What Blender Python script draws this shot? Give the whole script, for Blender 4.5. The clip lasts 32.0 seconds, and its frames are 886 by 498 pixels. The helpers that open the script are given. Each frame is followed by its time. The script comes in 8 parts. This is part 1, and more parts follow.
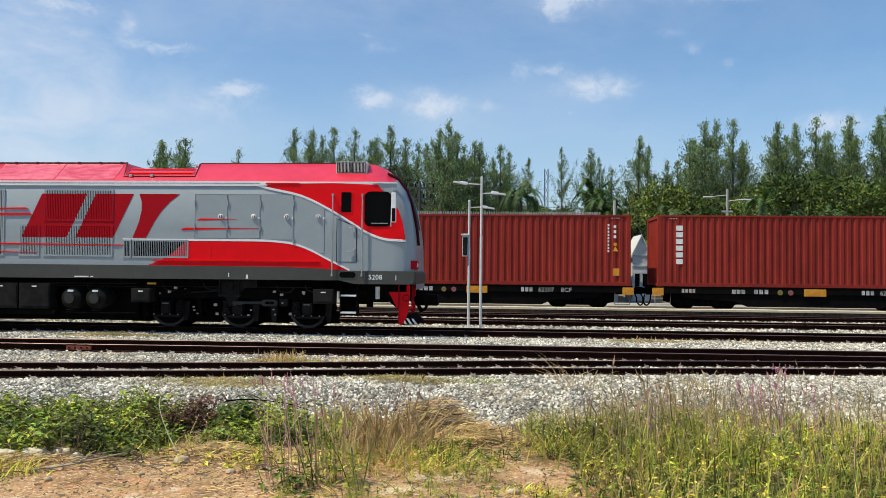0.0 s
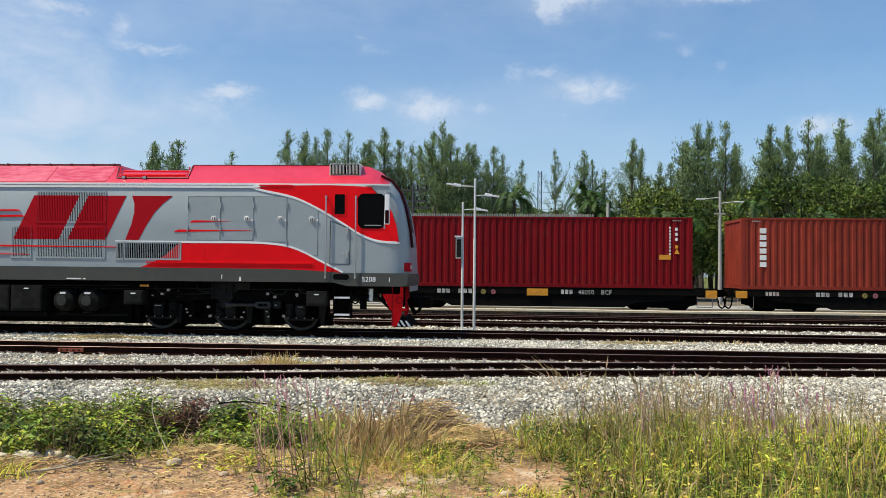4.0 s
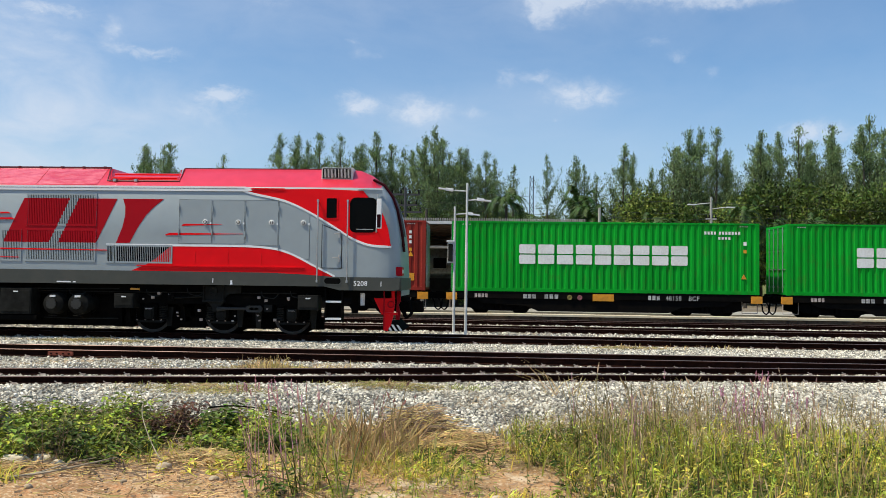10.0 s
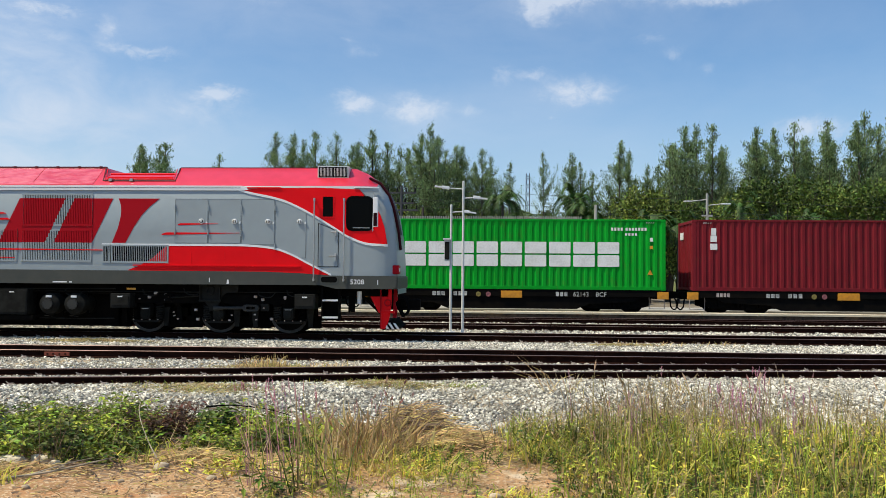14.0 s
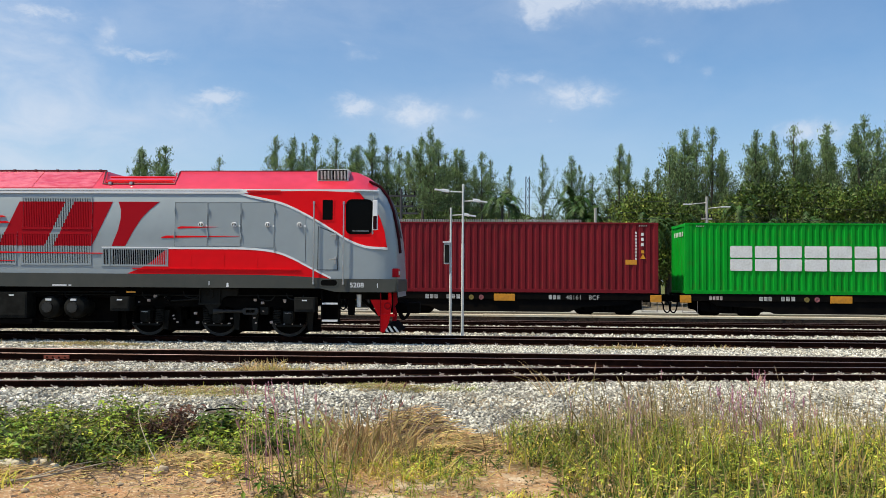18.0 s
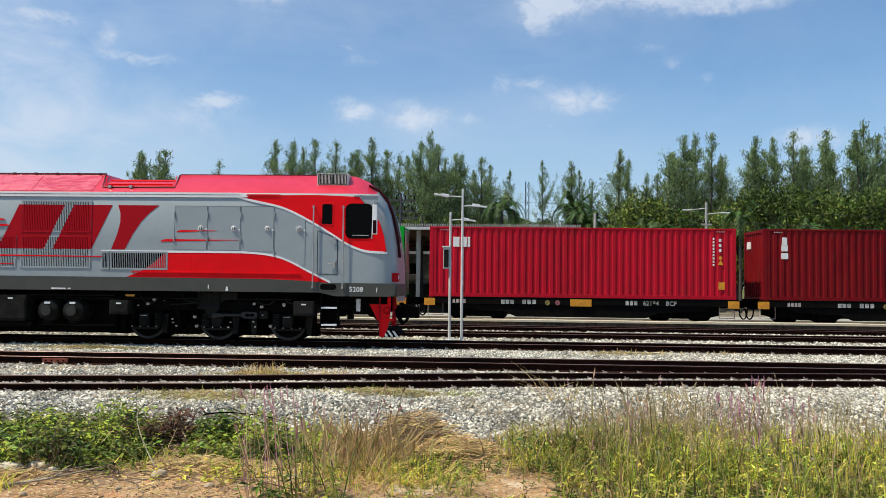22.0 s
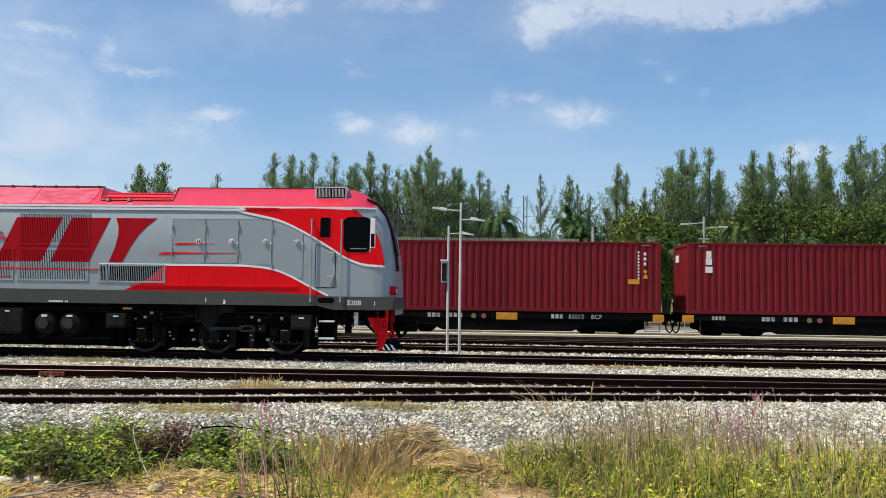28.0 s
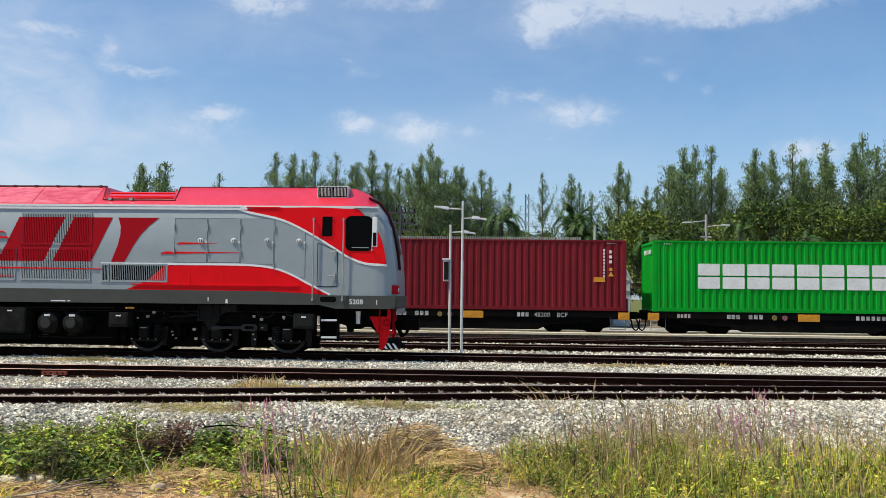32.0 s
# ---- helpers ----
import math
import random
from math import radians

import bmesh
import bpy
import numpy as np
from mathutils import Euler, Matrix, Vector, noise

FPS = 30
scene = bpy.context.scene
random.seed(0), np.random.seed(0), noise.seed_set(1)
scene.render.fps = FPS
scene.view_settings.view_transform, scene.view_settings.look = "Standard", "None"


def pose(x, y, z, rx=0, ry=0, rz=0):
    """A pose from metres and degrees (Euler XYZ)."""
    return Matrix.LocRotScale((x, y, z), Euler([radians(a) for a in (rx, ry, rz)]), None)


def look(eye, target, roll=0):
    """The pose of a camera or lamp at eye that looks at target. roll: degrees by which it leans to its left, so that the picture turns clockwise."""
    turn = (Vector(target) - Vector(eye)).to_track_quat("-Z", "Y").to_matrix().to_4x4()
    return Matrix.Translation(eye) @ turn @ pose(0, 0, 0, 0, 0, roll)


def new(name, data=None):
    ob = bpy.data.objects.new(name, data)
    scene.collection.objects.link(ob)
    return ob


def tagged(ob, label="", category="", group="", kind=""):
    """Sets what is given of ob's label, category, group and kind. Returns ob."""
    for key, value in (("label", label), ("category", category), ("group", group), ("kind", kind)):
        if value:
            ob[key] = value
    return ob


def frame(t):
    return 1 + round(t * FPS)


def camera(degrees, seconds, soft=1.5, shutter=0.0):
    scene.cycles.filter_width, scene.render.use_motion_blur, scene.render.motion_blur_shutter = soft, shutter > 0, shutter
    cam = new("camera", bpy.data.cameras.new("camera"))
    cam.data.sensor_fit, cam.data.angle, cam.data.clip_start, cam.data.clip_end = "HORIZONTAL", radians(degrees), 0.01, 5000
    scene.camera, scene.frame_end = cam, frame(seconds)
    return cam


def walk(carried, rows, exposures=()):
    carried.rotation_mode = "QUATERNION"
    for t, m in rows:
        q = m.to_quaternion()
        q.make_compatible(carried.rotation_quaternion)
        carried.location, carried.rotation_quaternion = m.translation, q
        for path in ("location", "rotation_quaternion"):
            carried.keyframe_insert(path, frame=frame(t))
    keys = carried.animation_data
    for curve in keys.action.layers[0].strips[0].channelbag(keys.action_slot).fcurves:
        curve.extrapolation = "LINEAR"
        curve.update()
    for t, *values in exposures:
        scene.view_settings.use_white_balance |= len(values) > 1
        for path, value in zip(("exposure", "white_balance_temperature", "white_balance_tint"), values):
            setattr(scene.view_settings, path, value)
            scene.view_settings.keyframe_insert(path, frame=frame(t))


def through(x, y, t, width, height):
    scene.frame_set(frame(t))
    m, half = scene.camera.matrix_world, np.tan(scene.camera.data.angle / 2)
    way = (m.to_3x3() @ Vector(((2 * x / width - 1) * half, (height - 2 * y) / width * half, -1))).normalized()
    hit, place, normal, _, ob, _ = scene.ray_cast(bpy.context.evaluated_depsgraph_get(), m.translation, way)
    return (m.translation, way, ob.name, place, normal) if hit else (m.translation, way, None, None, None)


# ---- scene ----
cam = camera(55.24, 32.0, soft=0.45)
# yaw to the left, pitch up and roll of the hand-held camera, in degrees
AIM = [
    (0, 4.039, 1.540, 0.568), (0.5, 3.947, 1.532, 0.560), (1, 3.902, 1.522, 0.530), (1.5, 3.912, 1.556, 0.531), (2, 3.915, 1.636, 0.591),
    (2.5, 3.873, 1.698, 0.619), (3, 3.798, 1.702, 0.594), (3.5, 3.698, 1.677, 0.587), (5.5, 3.396, 1.718, 0.529), (6, 3.360, 1.682, 0.580),
    (6.5, 3.338, 1.685, 0.627), (7, 3.341, 1.742, 0.640), (7.5, 3.349, 1.817, 0.641), (8, 3.323, 1.882, 0.648), (8.5, 3.264, 1.946, 0.661),
    (9, 3.184, 1.988, 0.696), (9.5, 3.103, 1.994, 0.741), (10, 3.052, 1.987, 0.770), (10.5, 3.036, 1.978, 0.773), (11, 3.039, 1.971, 0.750),
    (11.5, 3.040, 1.965, 0.704), (12, 3.028, 1.964, 0.647), (12.5, 2.999, 1.948, 0.574), (13, 2.953, 1.918, 0.511), (13.5, 2.891, 1.894, 0.477),
    (14, 2.817, 1.856, 0.442), (14.5, 2.738, 1.793, 0.406), (16.5, 2.944, 2.033, 0.325), (17, 2.932, 2.043, 0.312), (17.5, 2.877, 2.054, 0.345),
    (18, 2.801, 2.068, 0.424), (18.5, 2.733, 2.079, 0.501), (19, 2.682, 2.099, 0.533), (19.5, 2.654, 2.144, 0.545), (20, 2.650, 2.201, 0.586),
    (20.5, 2.669, 2.258, 0.626), (21, 2.695, 2.304, 0.630), (21.5, 2.725, 2.337, 0.626), (22, 2.767, 2.382, 0.647), (22.5, 2.799, 2.444, 0.703),
    (23, 2.811, 2.508, 0.764), (23.5, 2.812, 2.569, 0.824), (24, 2.800, 2.652, 0.873), (24.5, 2.781, 2.768, 0.880), (25, 2.748, 2.902, 0.848),
    (25.5, 2.692, 3.045, 0.787), (27.5, 2.658, 3.277, 0.770), (28, 2.646, 3.308, 0.770), (28.5, 2.610, 3.330, 0.765), (29, 2.567, 3.332, 0.740),
    (29.5, 2.537, 3.317, 0.708), (30, 2.539, 3.311, 0.702), (30.5, 2.585, 3.332, 0.697), (31, 2.660, 3.337, 0.667), (31.5, 2.734, 3.292, 0.647),
    (32, 2.776, 3.220, 0.647),
]
EYE_Z = 1.574


def aim(yaw, pitch, roll):
    return pose(0, 0, EYE_Z, 90 + pitch, 0, yaw) @ pose(0, 0, 0, 0, 0, roll)


walk(cam, [(t, aim(y, p, r)) for t, y, p, r in AIM])

# ---- light ----
SUN = Vector((-1.05, -0.44, 2.0)).normalized()
world = bpy.data.worlds.new("world")
scene.world = world
world.use_nodes = True
wt = world.node_tree
wt.nodes.clear()


def wnode(kind, **kw):
    n = wt.nodes.new(kind)
    for k, v in kw.items():
        if k == "op":
            n.operation = v
    return n


def wmath(op, a, b=None):
    n = wnode("ShaderNodeMath", op=op)
    for i, v in enumerate((a, b)):
        if v is None:
            continue
        if isinstance(v, (int, float)):
            n.inputs[i].default_value = v
        else:
            wt.links.new(v, n.inputs[i])
    return n.outputs[0]


sky = wt.nodes.new("ShaderNodeTexSky")
sky.sky_type = "NISHITA"
sky.sun_disc = False
sky.sun_elevation = math.asin(SUN.z)
sky.sun_rotation = math.atan2(SUN.x, SUN.y)
sky.air_density, sky.dust_density, sky.ozone_density = 1.0, 1.2, 1.0
coord = wt.nodes.new("ShaderNodeTexCoord")
sep = wt.nodes.new("ShaderNodeSeparateXYZ")
wt.links.new(coord.outputs["Generated"], sep.inputs[0])
DX, DY, DZ = sep.outputs


def wnoise(scale, detail, rough, stretch=(1, 1, 1), distort=0.0):
    mp = wt.nodes.new("ShaderNodeMapping")
    mp.inputs["Scale"].default_value = stretch
    wt.links.new(coord.outputs["Generated"], mp.inputs[0])
    n = wt.nodes.new("ShaderNodeTexNoise")
    n.inputs["Scale"].default_value, n.inputs["Detail"].default_value = scale, detail
    n.inputs["Roughness"].default_value, n.inputs["Distortion"].default_value = rough, distort
    wt.links.new(mp.outputs[0], n.inputs[0])
    return n.outputs[0]


fine = wnoise(30, 9, 0.66, (1, 1, 1.7), 0.5)
curl = wnoise(34, 5, 0.6, (1, 1, 1.5))
broad = wnoise(3.2, 6, 0.6, (1, 1, 2.5), 0.3)
# small fair-weather clouds: azimuth and elevation in degrees, half width, half height, weight
CLOUDS = [
    (-17.7, 11.8, 1.3, 0.40, 0.95), (-18.9, 10.8, 3.2, 1.0, 0.42), (-8.9, 11.4, 1.1, 0.55, 0.95), (-9.8, 12.2, 0.9, 0.38, 0.50), (-4.8, 11.2, 2.1, 0.95, 0.85), (6.1, 12.3, 2.4, 0.80, 0.90),
    (3.1, 13.6, 1.3, 0.42, 0.60), (1.1, 13.3, 0.7, 0.61, 0.42), (4.6, 10.7, 0.4, 0.3, 0.38), (-0.9, 11.2, 0.8, 0.50, 0.40), (12.4, 14.5, 0.7, 0.54, 0.48), (10.8, 15.5, 1.1, 0.34, 0.42),
    (14.5, 13.4, 0.5, 0.57, 0.38), (15.5, 17.5, 3.1, 0.46, 0.40), (20.7, 9.3, 2.2, 0.76, 0.85), (-28.2, 15.9, 2.4, 0.33, 0.65), (-30.1, 15.2, 1.7, 0.31, 0.38), (-24.8, 15.1, 0.8, 0.65, 0.55),
    (-22.8, 14.0, 2.4, 0.33, 0.68), (-27.9, 14.4, 1.3, 0.31, 0.38), (-9.1, 15.7, 0.8, 0.31, 0.42), (-8.5, 14.9, 1.4, 0.46, 0.34), (-15.0, 18.8, 2.6, 0.9, 0.90), (-7.5, 19.4, 3.0, 0.7, 0.5), (4.5, 18.5, 2.0, 1.4, 0.95),
    (3.1, 17.4, 1.0, 0.7, 0.50), (9.9, 19.6, 5.6, 1.3, 0.90), (14.6, 18.9, 4.8, 1.2, 0.80), (19.8, 18.9, 5.0, 1.1, 0.75), (-3.9, 19.3, 1.1, 0.46, 0.40)]
VEILS = [(-31.0, 11.5, 8.5, 6.5, 0.46), (-20.0, 9.5, 6.0, 2.0, 0.12), (-5.0, 10.5, 6.0, 2.0, 0.12), (5.0, 12.0, 5.5, 2.0, 0.06), (4.0, 18.5, 10.0, 3.0, 0.16), (-14.0, 17.5, 6.0, 2.5, 0.14)]
az = wmath("MULTIPLY", wmath("ARCTAN2", DX, DY), 57.2958)
el = wmath("MULTIPLY", wmath("ARCSINE", DZ), 57.2958)


def blobs(rows, a0, e0):
    total = None
    for a, e, w, h, k in rows:
        p = wmath("DIVIDE", wmath("SUBTRACT", a0, a), w)
        q = wmath("DIVIDE", wmath("SUBTRACT", e0, e), h)
        d = wmath("ADD", wmath("MULTIPLY", p, p), wmath("MULTIPLY", q, q))
        g = wmath("MULTIPLY", wmath("EXPONENT", wmath("MULTIPLY", d, -0.9)), k)
        total = g if total is None else wmath("ADD", total, g)
    return total


bent_az = wmath("ADD", az, wmath("MULTIPLY", wmath("SUBTRACT", curl, 0.5), 2.4))
bent_el = wmath("ADD", el, wmath("MULTIPLY", wmath("SUBTRACT", fine, 0.5), 1.5))


def spread(src, lo, hi, to_lo=0.0, to_hi=1.0, smooth=False):
    r = wt.nodes.new("ShaderNodeMapRange")
    r.interpolation_type = "SMOOTHSTEP" if smooth else "LINEAR"
    for k, v in zip(("From Min", "From Max", "To Min", "To Max"), (lo, hi, to_lo, to_hi)):
        r.inputs[k].default_value = v
    wt.links.new(src, r.inputs[0])
    return r.outputs[0]


billow = spread(wnoise(52, 8, 0.68, (1, 1, 1.35), 0.6), 0.34, 0.66, 0.62, 1.35)
lumps = wmath("MULTIPLY", blobs(CLOUDS, bent_az, bent_el), billow)
puffs = spread(lumps, 0.08, 1.05, 0.0, 0.60, True)
patches = wt.nodes.new("ShaderNodeMapRange")
patches.inputs["From Min"].default_value, patches.inputs["From Max"].default_value = 0.34, 0.66
patches.inputs["To Min"].default_value, patches.inputs["To Max"].default_value = 0.45, 1.45
wt.links.new(wnoise(11, 6, 0.6, (1, 1, 1.8), 0.4), patches.inputs[0])
soft_veil = wmath("MULTIPLY", blobs(VEILS, az, el), patches.outputs[0])
veil = wt.nodes.new("ShaderNodeMapRange")
veil.inputs["From Min"].default_value, veil.inputs["From Max"].default_value = 0.42, 0.75
veil.inputs["To Max"].default_value = 0.12
wt.links.new(broad, veil.inputs[0])
haze = wt.nodes.new("ShaderNodeMapRange")  # pale air low over the horizon
haze.inputs["From Min"].default_value, haze.inputs["From Max"].default_value = 14.0, 0.0
haze.inputs["To Max"].default_value = 0.42
wt.links.new(el, haze.inputs[0])
cover = wmath("MINIMUM", wmath("ADD", wmath("ADD", wmath("ADD", puffs, soft_veil), veil.outputs[0]), haze.outputs[0]), 0.95)
mixc = wt.nodes.new("ShaderNodeMix")
mixc.data_type = "RGBA"
wt.links.new(cover, mixc.inputs[0])
tintn = wt.nodes.new("ShaderNodeMix")
tintn.data_type, tintn.blend_type = "RGBA", "MULTIPLY"
tintn.inputs[0].default_value = 1.0
tintn.inputs[7].default_value = (0.93, 1.21, 1.41, 1)
wt.links.new(sky.outputs[0], tintn.inputs[6])
wt.links.new(tintn.outputs[2], mixc.inputs[6])
mixc.inputs[7].default_value = (6.6, 7.3, 8.4, 1)
back = wt.nodes.new("ShaderNodeBackground")
back.inputs[1].default_value = 0.105
wt.links.new(mixc.outputs[2], back.inputs[0])
wout = wt.nodes.new("ShaderNodeOutputWorld")
wt.links.new(back.outputs[0], wout.inputs[0])
sun = new("sun", bpy.data.lights.new("sun", "SUN"))
sun.data.energy, sun.data.angle, sun.data.color = 5.0, radians(0.55), (1.0, 0.90, 0.69)
sun.matrix_basis = look(SUN * 60, (0, 0, 0))
scene.view_settings.exposure = 0.0


# ---- materials ----
def material(name, color, rough=0.6, metal=0.0, dark=None, scale=8.0, amount=0.5, bump=0.0, bump_scale=60.0, spread=0.0, coat=0.0, spec=0.5, stretch=(1, 1, 1), fleck=None, hue=0.0):
    """Base colour with two scales of noise between it and a second tone, fine relief, and some spread from object to object."""
    m = bpy.data.materials.new(name)
    m.use_nodes = True
    nt = m.node_tree
    b = nt.nodes["Principled BSDF"]
    b.inputs["Roughness"].default_value, b.inputs["Metallic"].default_value = rough, metal
    b.inputs["Specular IOR Level"].default_value = spec
    b.inputs["Coat Weight"].default_value = coat
    b.inputs["Coat Roughness"].default_value = 0.12
    dark = dark or tuple(c * 0.6 for c in color)
    tc = nt.nodes.new("ShaderNodeTexCoord")
    mp = nt.nodes.new("ShaderNodeMapping")
    mp.inputs["Scale"].default_value = stretch
    nt.links.new(tc.outputs["Object"], mp.inputs[0])
    n1 = nt.nodes.new("ShaderNodeTexNoise")
    n1.inputs["Scale"].default_value, n1.inputs["Detail"].default_value = scale, 6
    n2 = nt.nodes.new("ShaderNodeTexNoise")
    n2.inputs["Scale"].default_value, n2.inputs["Detail"].default_value = scale * 0.13, 4
    for n in (n1, n2):
        nt.links.new(mp.outputs[0], n.inputs[0])
    mul = nt.nodes.new("ShaderNodeMath")
    mul.operation = "MULTIPLY"
    nt.links.new(n1.outputs[0], mul.inputs[0])
    nt.links.new(n2.outputs[0], mul.inputs[1])
    mr = nt.nodes.new("ShaderNodeMapRange")
    mr.inputs["From Min"].default_value, mr.inputs["From Max"].default_value, mr.inputs["To Max"].default_value = 0.15, 0.36, amount
    nt.links.new(mul.outputs[0], mr.inputs[0])
    mx = nt.nodes.new("ShaderNodeMix")
    mx.data_type = "RGBA"
    mx.inputs[6].default_value, mx.inputs[7].default_value = (*color, 1), (*dark, 1)
    nt.links.new(mr.outputs[0], mx.inputs[0])
    col = mx.outputs[2]
    if fleck:
        n3 = nt.nodes.new("ShaderNodeTexNoise")
        n3.inputs["Scale"].default_value, n3.inputs["Detail"].default_value = fleck[1], 3
        nt.links.new(mp.outputs[0], n3.inputs[0])
        r3 = nt.nodes.new("ShaderNodeMapRange")
        r3.inputs["From Min"].default_value, r3.inputs["From Max"].default_value, r3.inputs["To Max"].default_value = 0.56, 0.66, fleck[2]
        nt.links.new(n3.outputs[0], r3.inputs[0])
        mf = nt.nodes.new("ShaderNodeMix")
        mf.data_type = "RGBA"
        nt.links.new(r3.outputs[0], mf.inputs[0])
        nt.links.new(col, mf.inputs[6])
        mf.inputs[7].default_value = (*fleck[0], 1)
        col = mf.outputs[2]
    if spread:
        oi = nt.nodes.new("ShaderNodeObjectInfo")
        geo = nt.nodes.new("ShaderNodeNewGeometry")
        ad = nt.nodes.new("ShaderNodeMath")
        ad.operation = "ADD"
        nt.links.new(oi.outputs["Random"], ad.inputs[0])
        nt.links.new(geo.outputs["Random Per Island"], ad.inputs[1])
        fr = nt.nodes.new("ShaderNodeMath")
        fr.operation = "FRACT"
        nt.links.new(ad.outputs[0], fr.inputs[0])
        hs = nt.nodes.new("ShaderNodeHueSaturation")
        rr = nt.nodes.new("ShaderNodeMapRange")
        rr.inputs["To Min"].default_value, rr.inputs["To Max"].default_value = 1 - spread, 1 + spread
        nt.links.new(fr.outputs[0], rr.inputs[0])
        nt.links.new(rr.outputs[0], hs.inputs["Value"])
        if hue:
            f7 = nt.nodes.new("ShaderNodeMath")
            f7.operation = "MULTIPLY"
            f7.inputs[1].default_value = 7.31
            nt.links.new(fr.outputs[0], f7.inputs[0])
            f8 = nt.nodes.new("ShaderNodeMath")
            f8.operation = "FRACT"
            nt.links.new(f7.outputs[0], f8.inputs[0])
            rh = nt.nodes.new("ShaderNodeMapRange")
            rh.inputs["To Min"].default_value, rh.inputs["To Max"].default_value = 0.5 - hue, 0.5 + hue
            nt.links.new(f8.outputs[0], rh.inputs[0])
            nt.links.new(rh.outputs[0], hs.inputs["Hue"])
        nt.links.new(col, hs.inputs["Color"])
        col = hs.outputs[0]
    nt.links.new(col, b.inputs["Base Color"])
    if bump:
        nb = nt.nodes.new("ShaderNodeTexNoise")
        nb.inputs["Scale"].default_value, nb.inputs["Detail"].default_value = bump_scale, 4
        nt.links.new(mp.outputs[0], nb.inputs[0])
        bp = nt.nodes.new("ShaderNodeBump")
        bp.inputs["Strength"].default_value, bp.inputs["Distance"].default_value = bump, 0.01
        nt.links.new(nb.outputs[0], bp.inputs["Height"])
        nt.links.new(bp.outputs[0], b.inputs["Normal"])
    return m


def leafy(name, color, dark, spread=0.35, through=0.35, hue=0.03):
    """Leaf: diffuse with some light passing through, varied from leaf to leaf."""
    m = material(name, color, 0.55, dark=dark, scale=1.2, amount=0.9, spread=spread, spec=0.25, hue=hue)
    nt = m.node_tree
    b = nt.nodes["Principled BSDF"]
    src = b.inputs["Base Color"].links[0].from_socket
    tr = nt.nodes.new("ShaderNodeBsdfTranslucent")
    nt.links.new(src, tr.inputs[0])
    mx = nt.nodes.new("ShaderNodeMixShader")
    mx.inputs[0].default_value = through
    out = nt.nodes["Material Output"]
    nt.links.new(b.outputs[0], mx.inputs[1])
    nt.links.new(tr.outputs[0], mx.inputs[2])
    nt.links.new(mx.outputs[0], out.inputs[0])
    return m


M_GREY = material("loco_grey_paint", (0.3051, 0.3526, 0.3785), 0.35, dark=(0.2599, 0.3006, 0.3254), scale=3, amount=0.5, coat=0.12, bump=0.05, bump_scale=3, spec=0.3)
M_LRED = material("loco_red_paint", (0.8136, 0.00339, 0.00904), 0.4, dark=(0.678, 0.00339, 0.00791), scale=3, amount=0.5, bump=0.04, bump_scale=3, spec=0.12)
M_ROOF = material("loco_roof_paint", (0.66, 0.028, 0.062), 0.34, dark=(0.52, 0.014, 0.035), scale=4, amount=0.6, coat=0.3, bump=0.25, bump_scale=2.2)
M_LETTER = material("loco_emblem_red", (0.3842, 0.00339, 0.0113), 0.45, dark=(0.339, 0.00339, 0.01017), scale=4, amount=0.3, spec=0.1)
M_LWHITE = material("loco_white_paint", (0.8, 0.81, 0.83), 0.4, dark=(0.68, 0.69, 0.7), scale=5, amount=0.5)
M_SILL = material("loco_dark_sill", (0.06328, 0.0678, 0.06215), 0.5, dark=(0.08136, 0.08249, 0.07232), scale=4, amount=0.7, bump=0.05, spec=0.15)
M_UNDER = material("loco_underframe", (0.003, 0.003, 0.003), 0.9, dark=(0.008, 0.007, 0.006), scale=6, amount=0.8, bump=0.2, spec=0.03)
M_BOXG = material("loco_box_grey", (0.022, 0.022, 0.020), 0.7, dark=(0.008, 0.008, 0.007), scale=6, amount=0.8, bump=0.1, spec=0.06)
M_STEEL = material("bare_steel", (0.5, 0.5, 0.5), 0.35, 0.9, scale=10, amount=0.4)
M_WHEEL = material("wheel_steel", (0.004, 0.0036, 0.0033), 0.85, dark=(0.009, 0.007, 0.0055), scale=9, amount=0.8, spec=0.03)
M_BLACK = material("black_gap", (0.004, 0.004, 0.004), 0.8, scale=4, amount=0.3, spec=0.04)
M_GLASS = material("dark_cab_glass", (0.002, 0.002, 0.002), 0.15, scale=2, amount=0.2, spec=0.06)
M_SCREEN = material("windscreen_glass", (0.022, 0.004, 0.006), 0.4, scale=2, amount=0.2, spec=0.03)
M_WAGON = material("wagon_black", (0.004, 0.004, 0.004), 0.7, dark=(0.010, 0.008, 0.006), scale=4, amount=0.7, bump=0.15, spec=0.04)
M_YELLOW = material("yellow_paint", (0.75, 0.32, 0.012), 0.5, dark=(0.5, 0.2, 0.02), scale=9, amount=0.8, bump=0.05)
M_MARK = material("white_marking", (0.84, 0.84, 0.82), 0.6, dark=(0.66, 0.65, 0.62), scale=14, amount=0.8)
M_WMARK = material("worn_white_marking", (0.56, 0.56, 0.54), 0.7, dark=(0.2, 0.2, 0.19), scale=14, amount=0.9, spec=0.1)
M_POST = material("galvanised_post", (0.66, 0.66, 0.64), 0.5, 0.1, dark=(0.5, 0.5, 0.48), scale=7, amount=0.6)
M_RAIL = material("rusty_rail", (0.010, 0.004, 0.003), 0.85, dark=(0.028, 0.010, 0.006), scale=9, amount=0.8, bump=0.2, spec=0.05)
M_HEAD = material("rail_running_face", (0.16, 0.11, 0.10), 0.42, 0.5, dark=(0.10, 0.05, 0.04), scale=6, amount=0.9, stretch=(0.2, 1, 1))
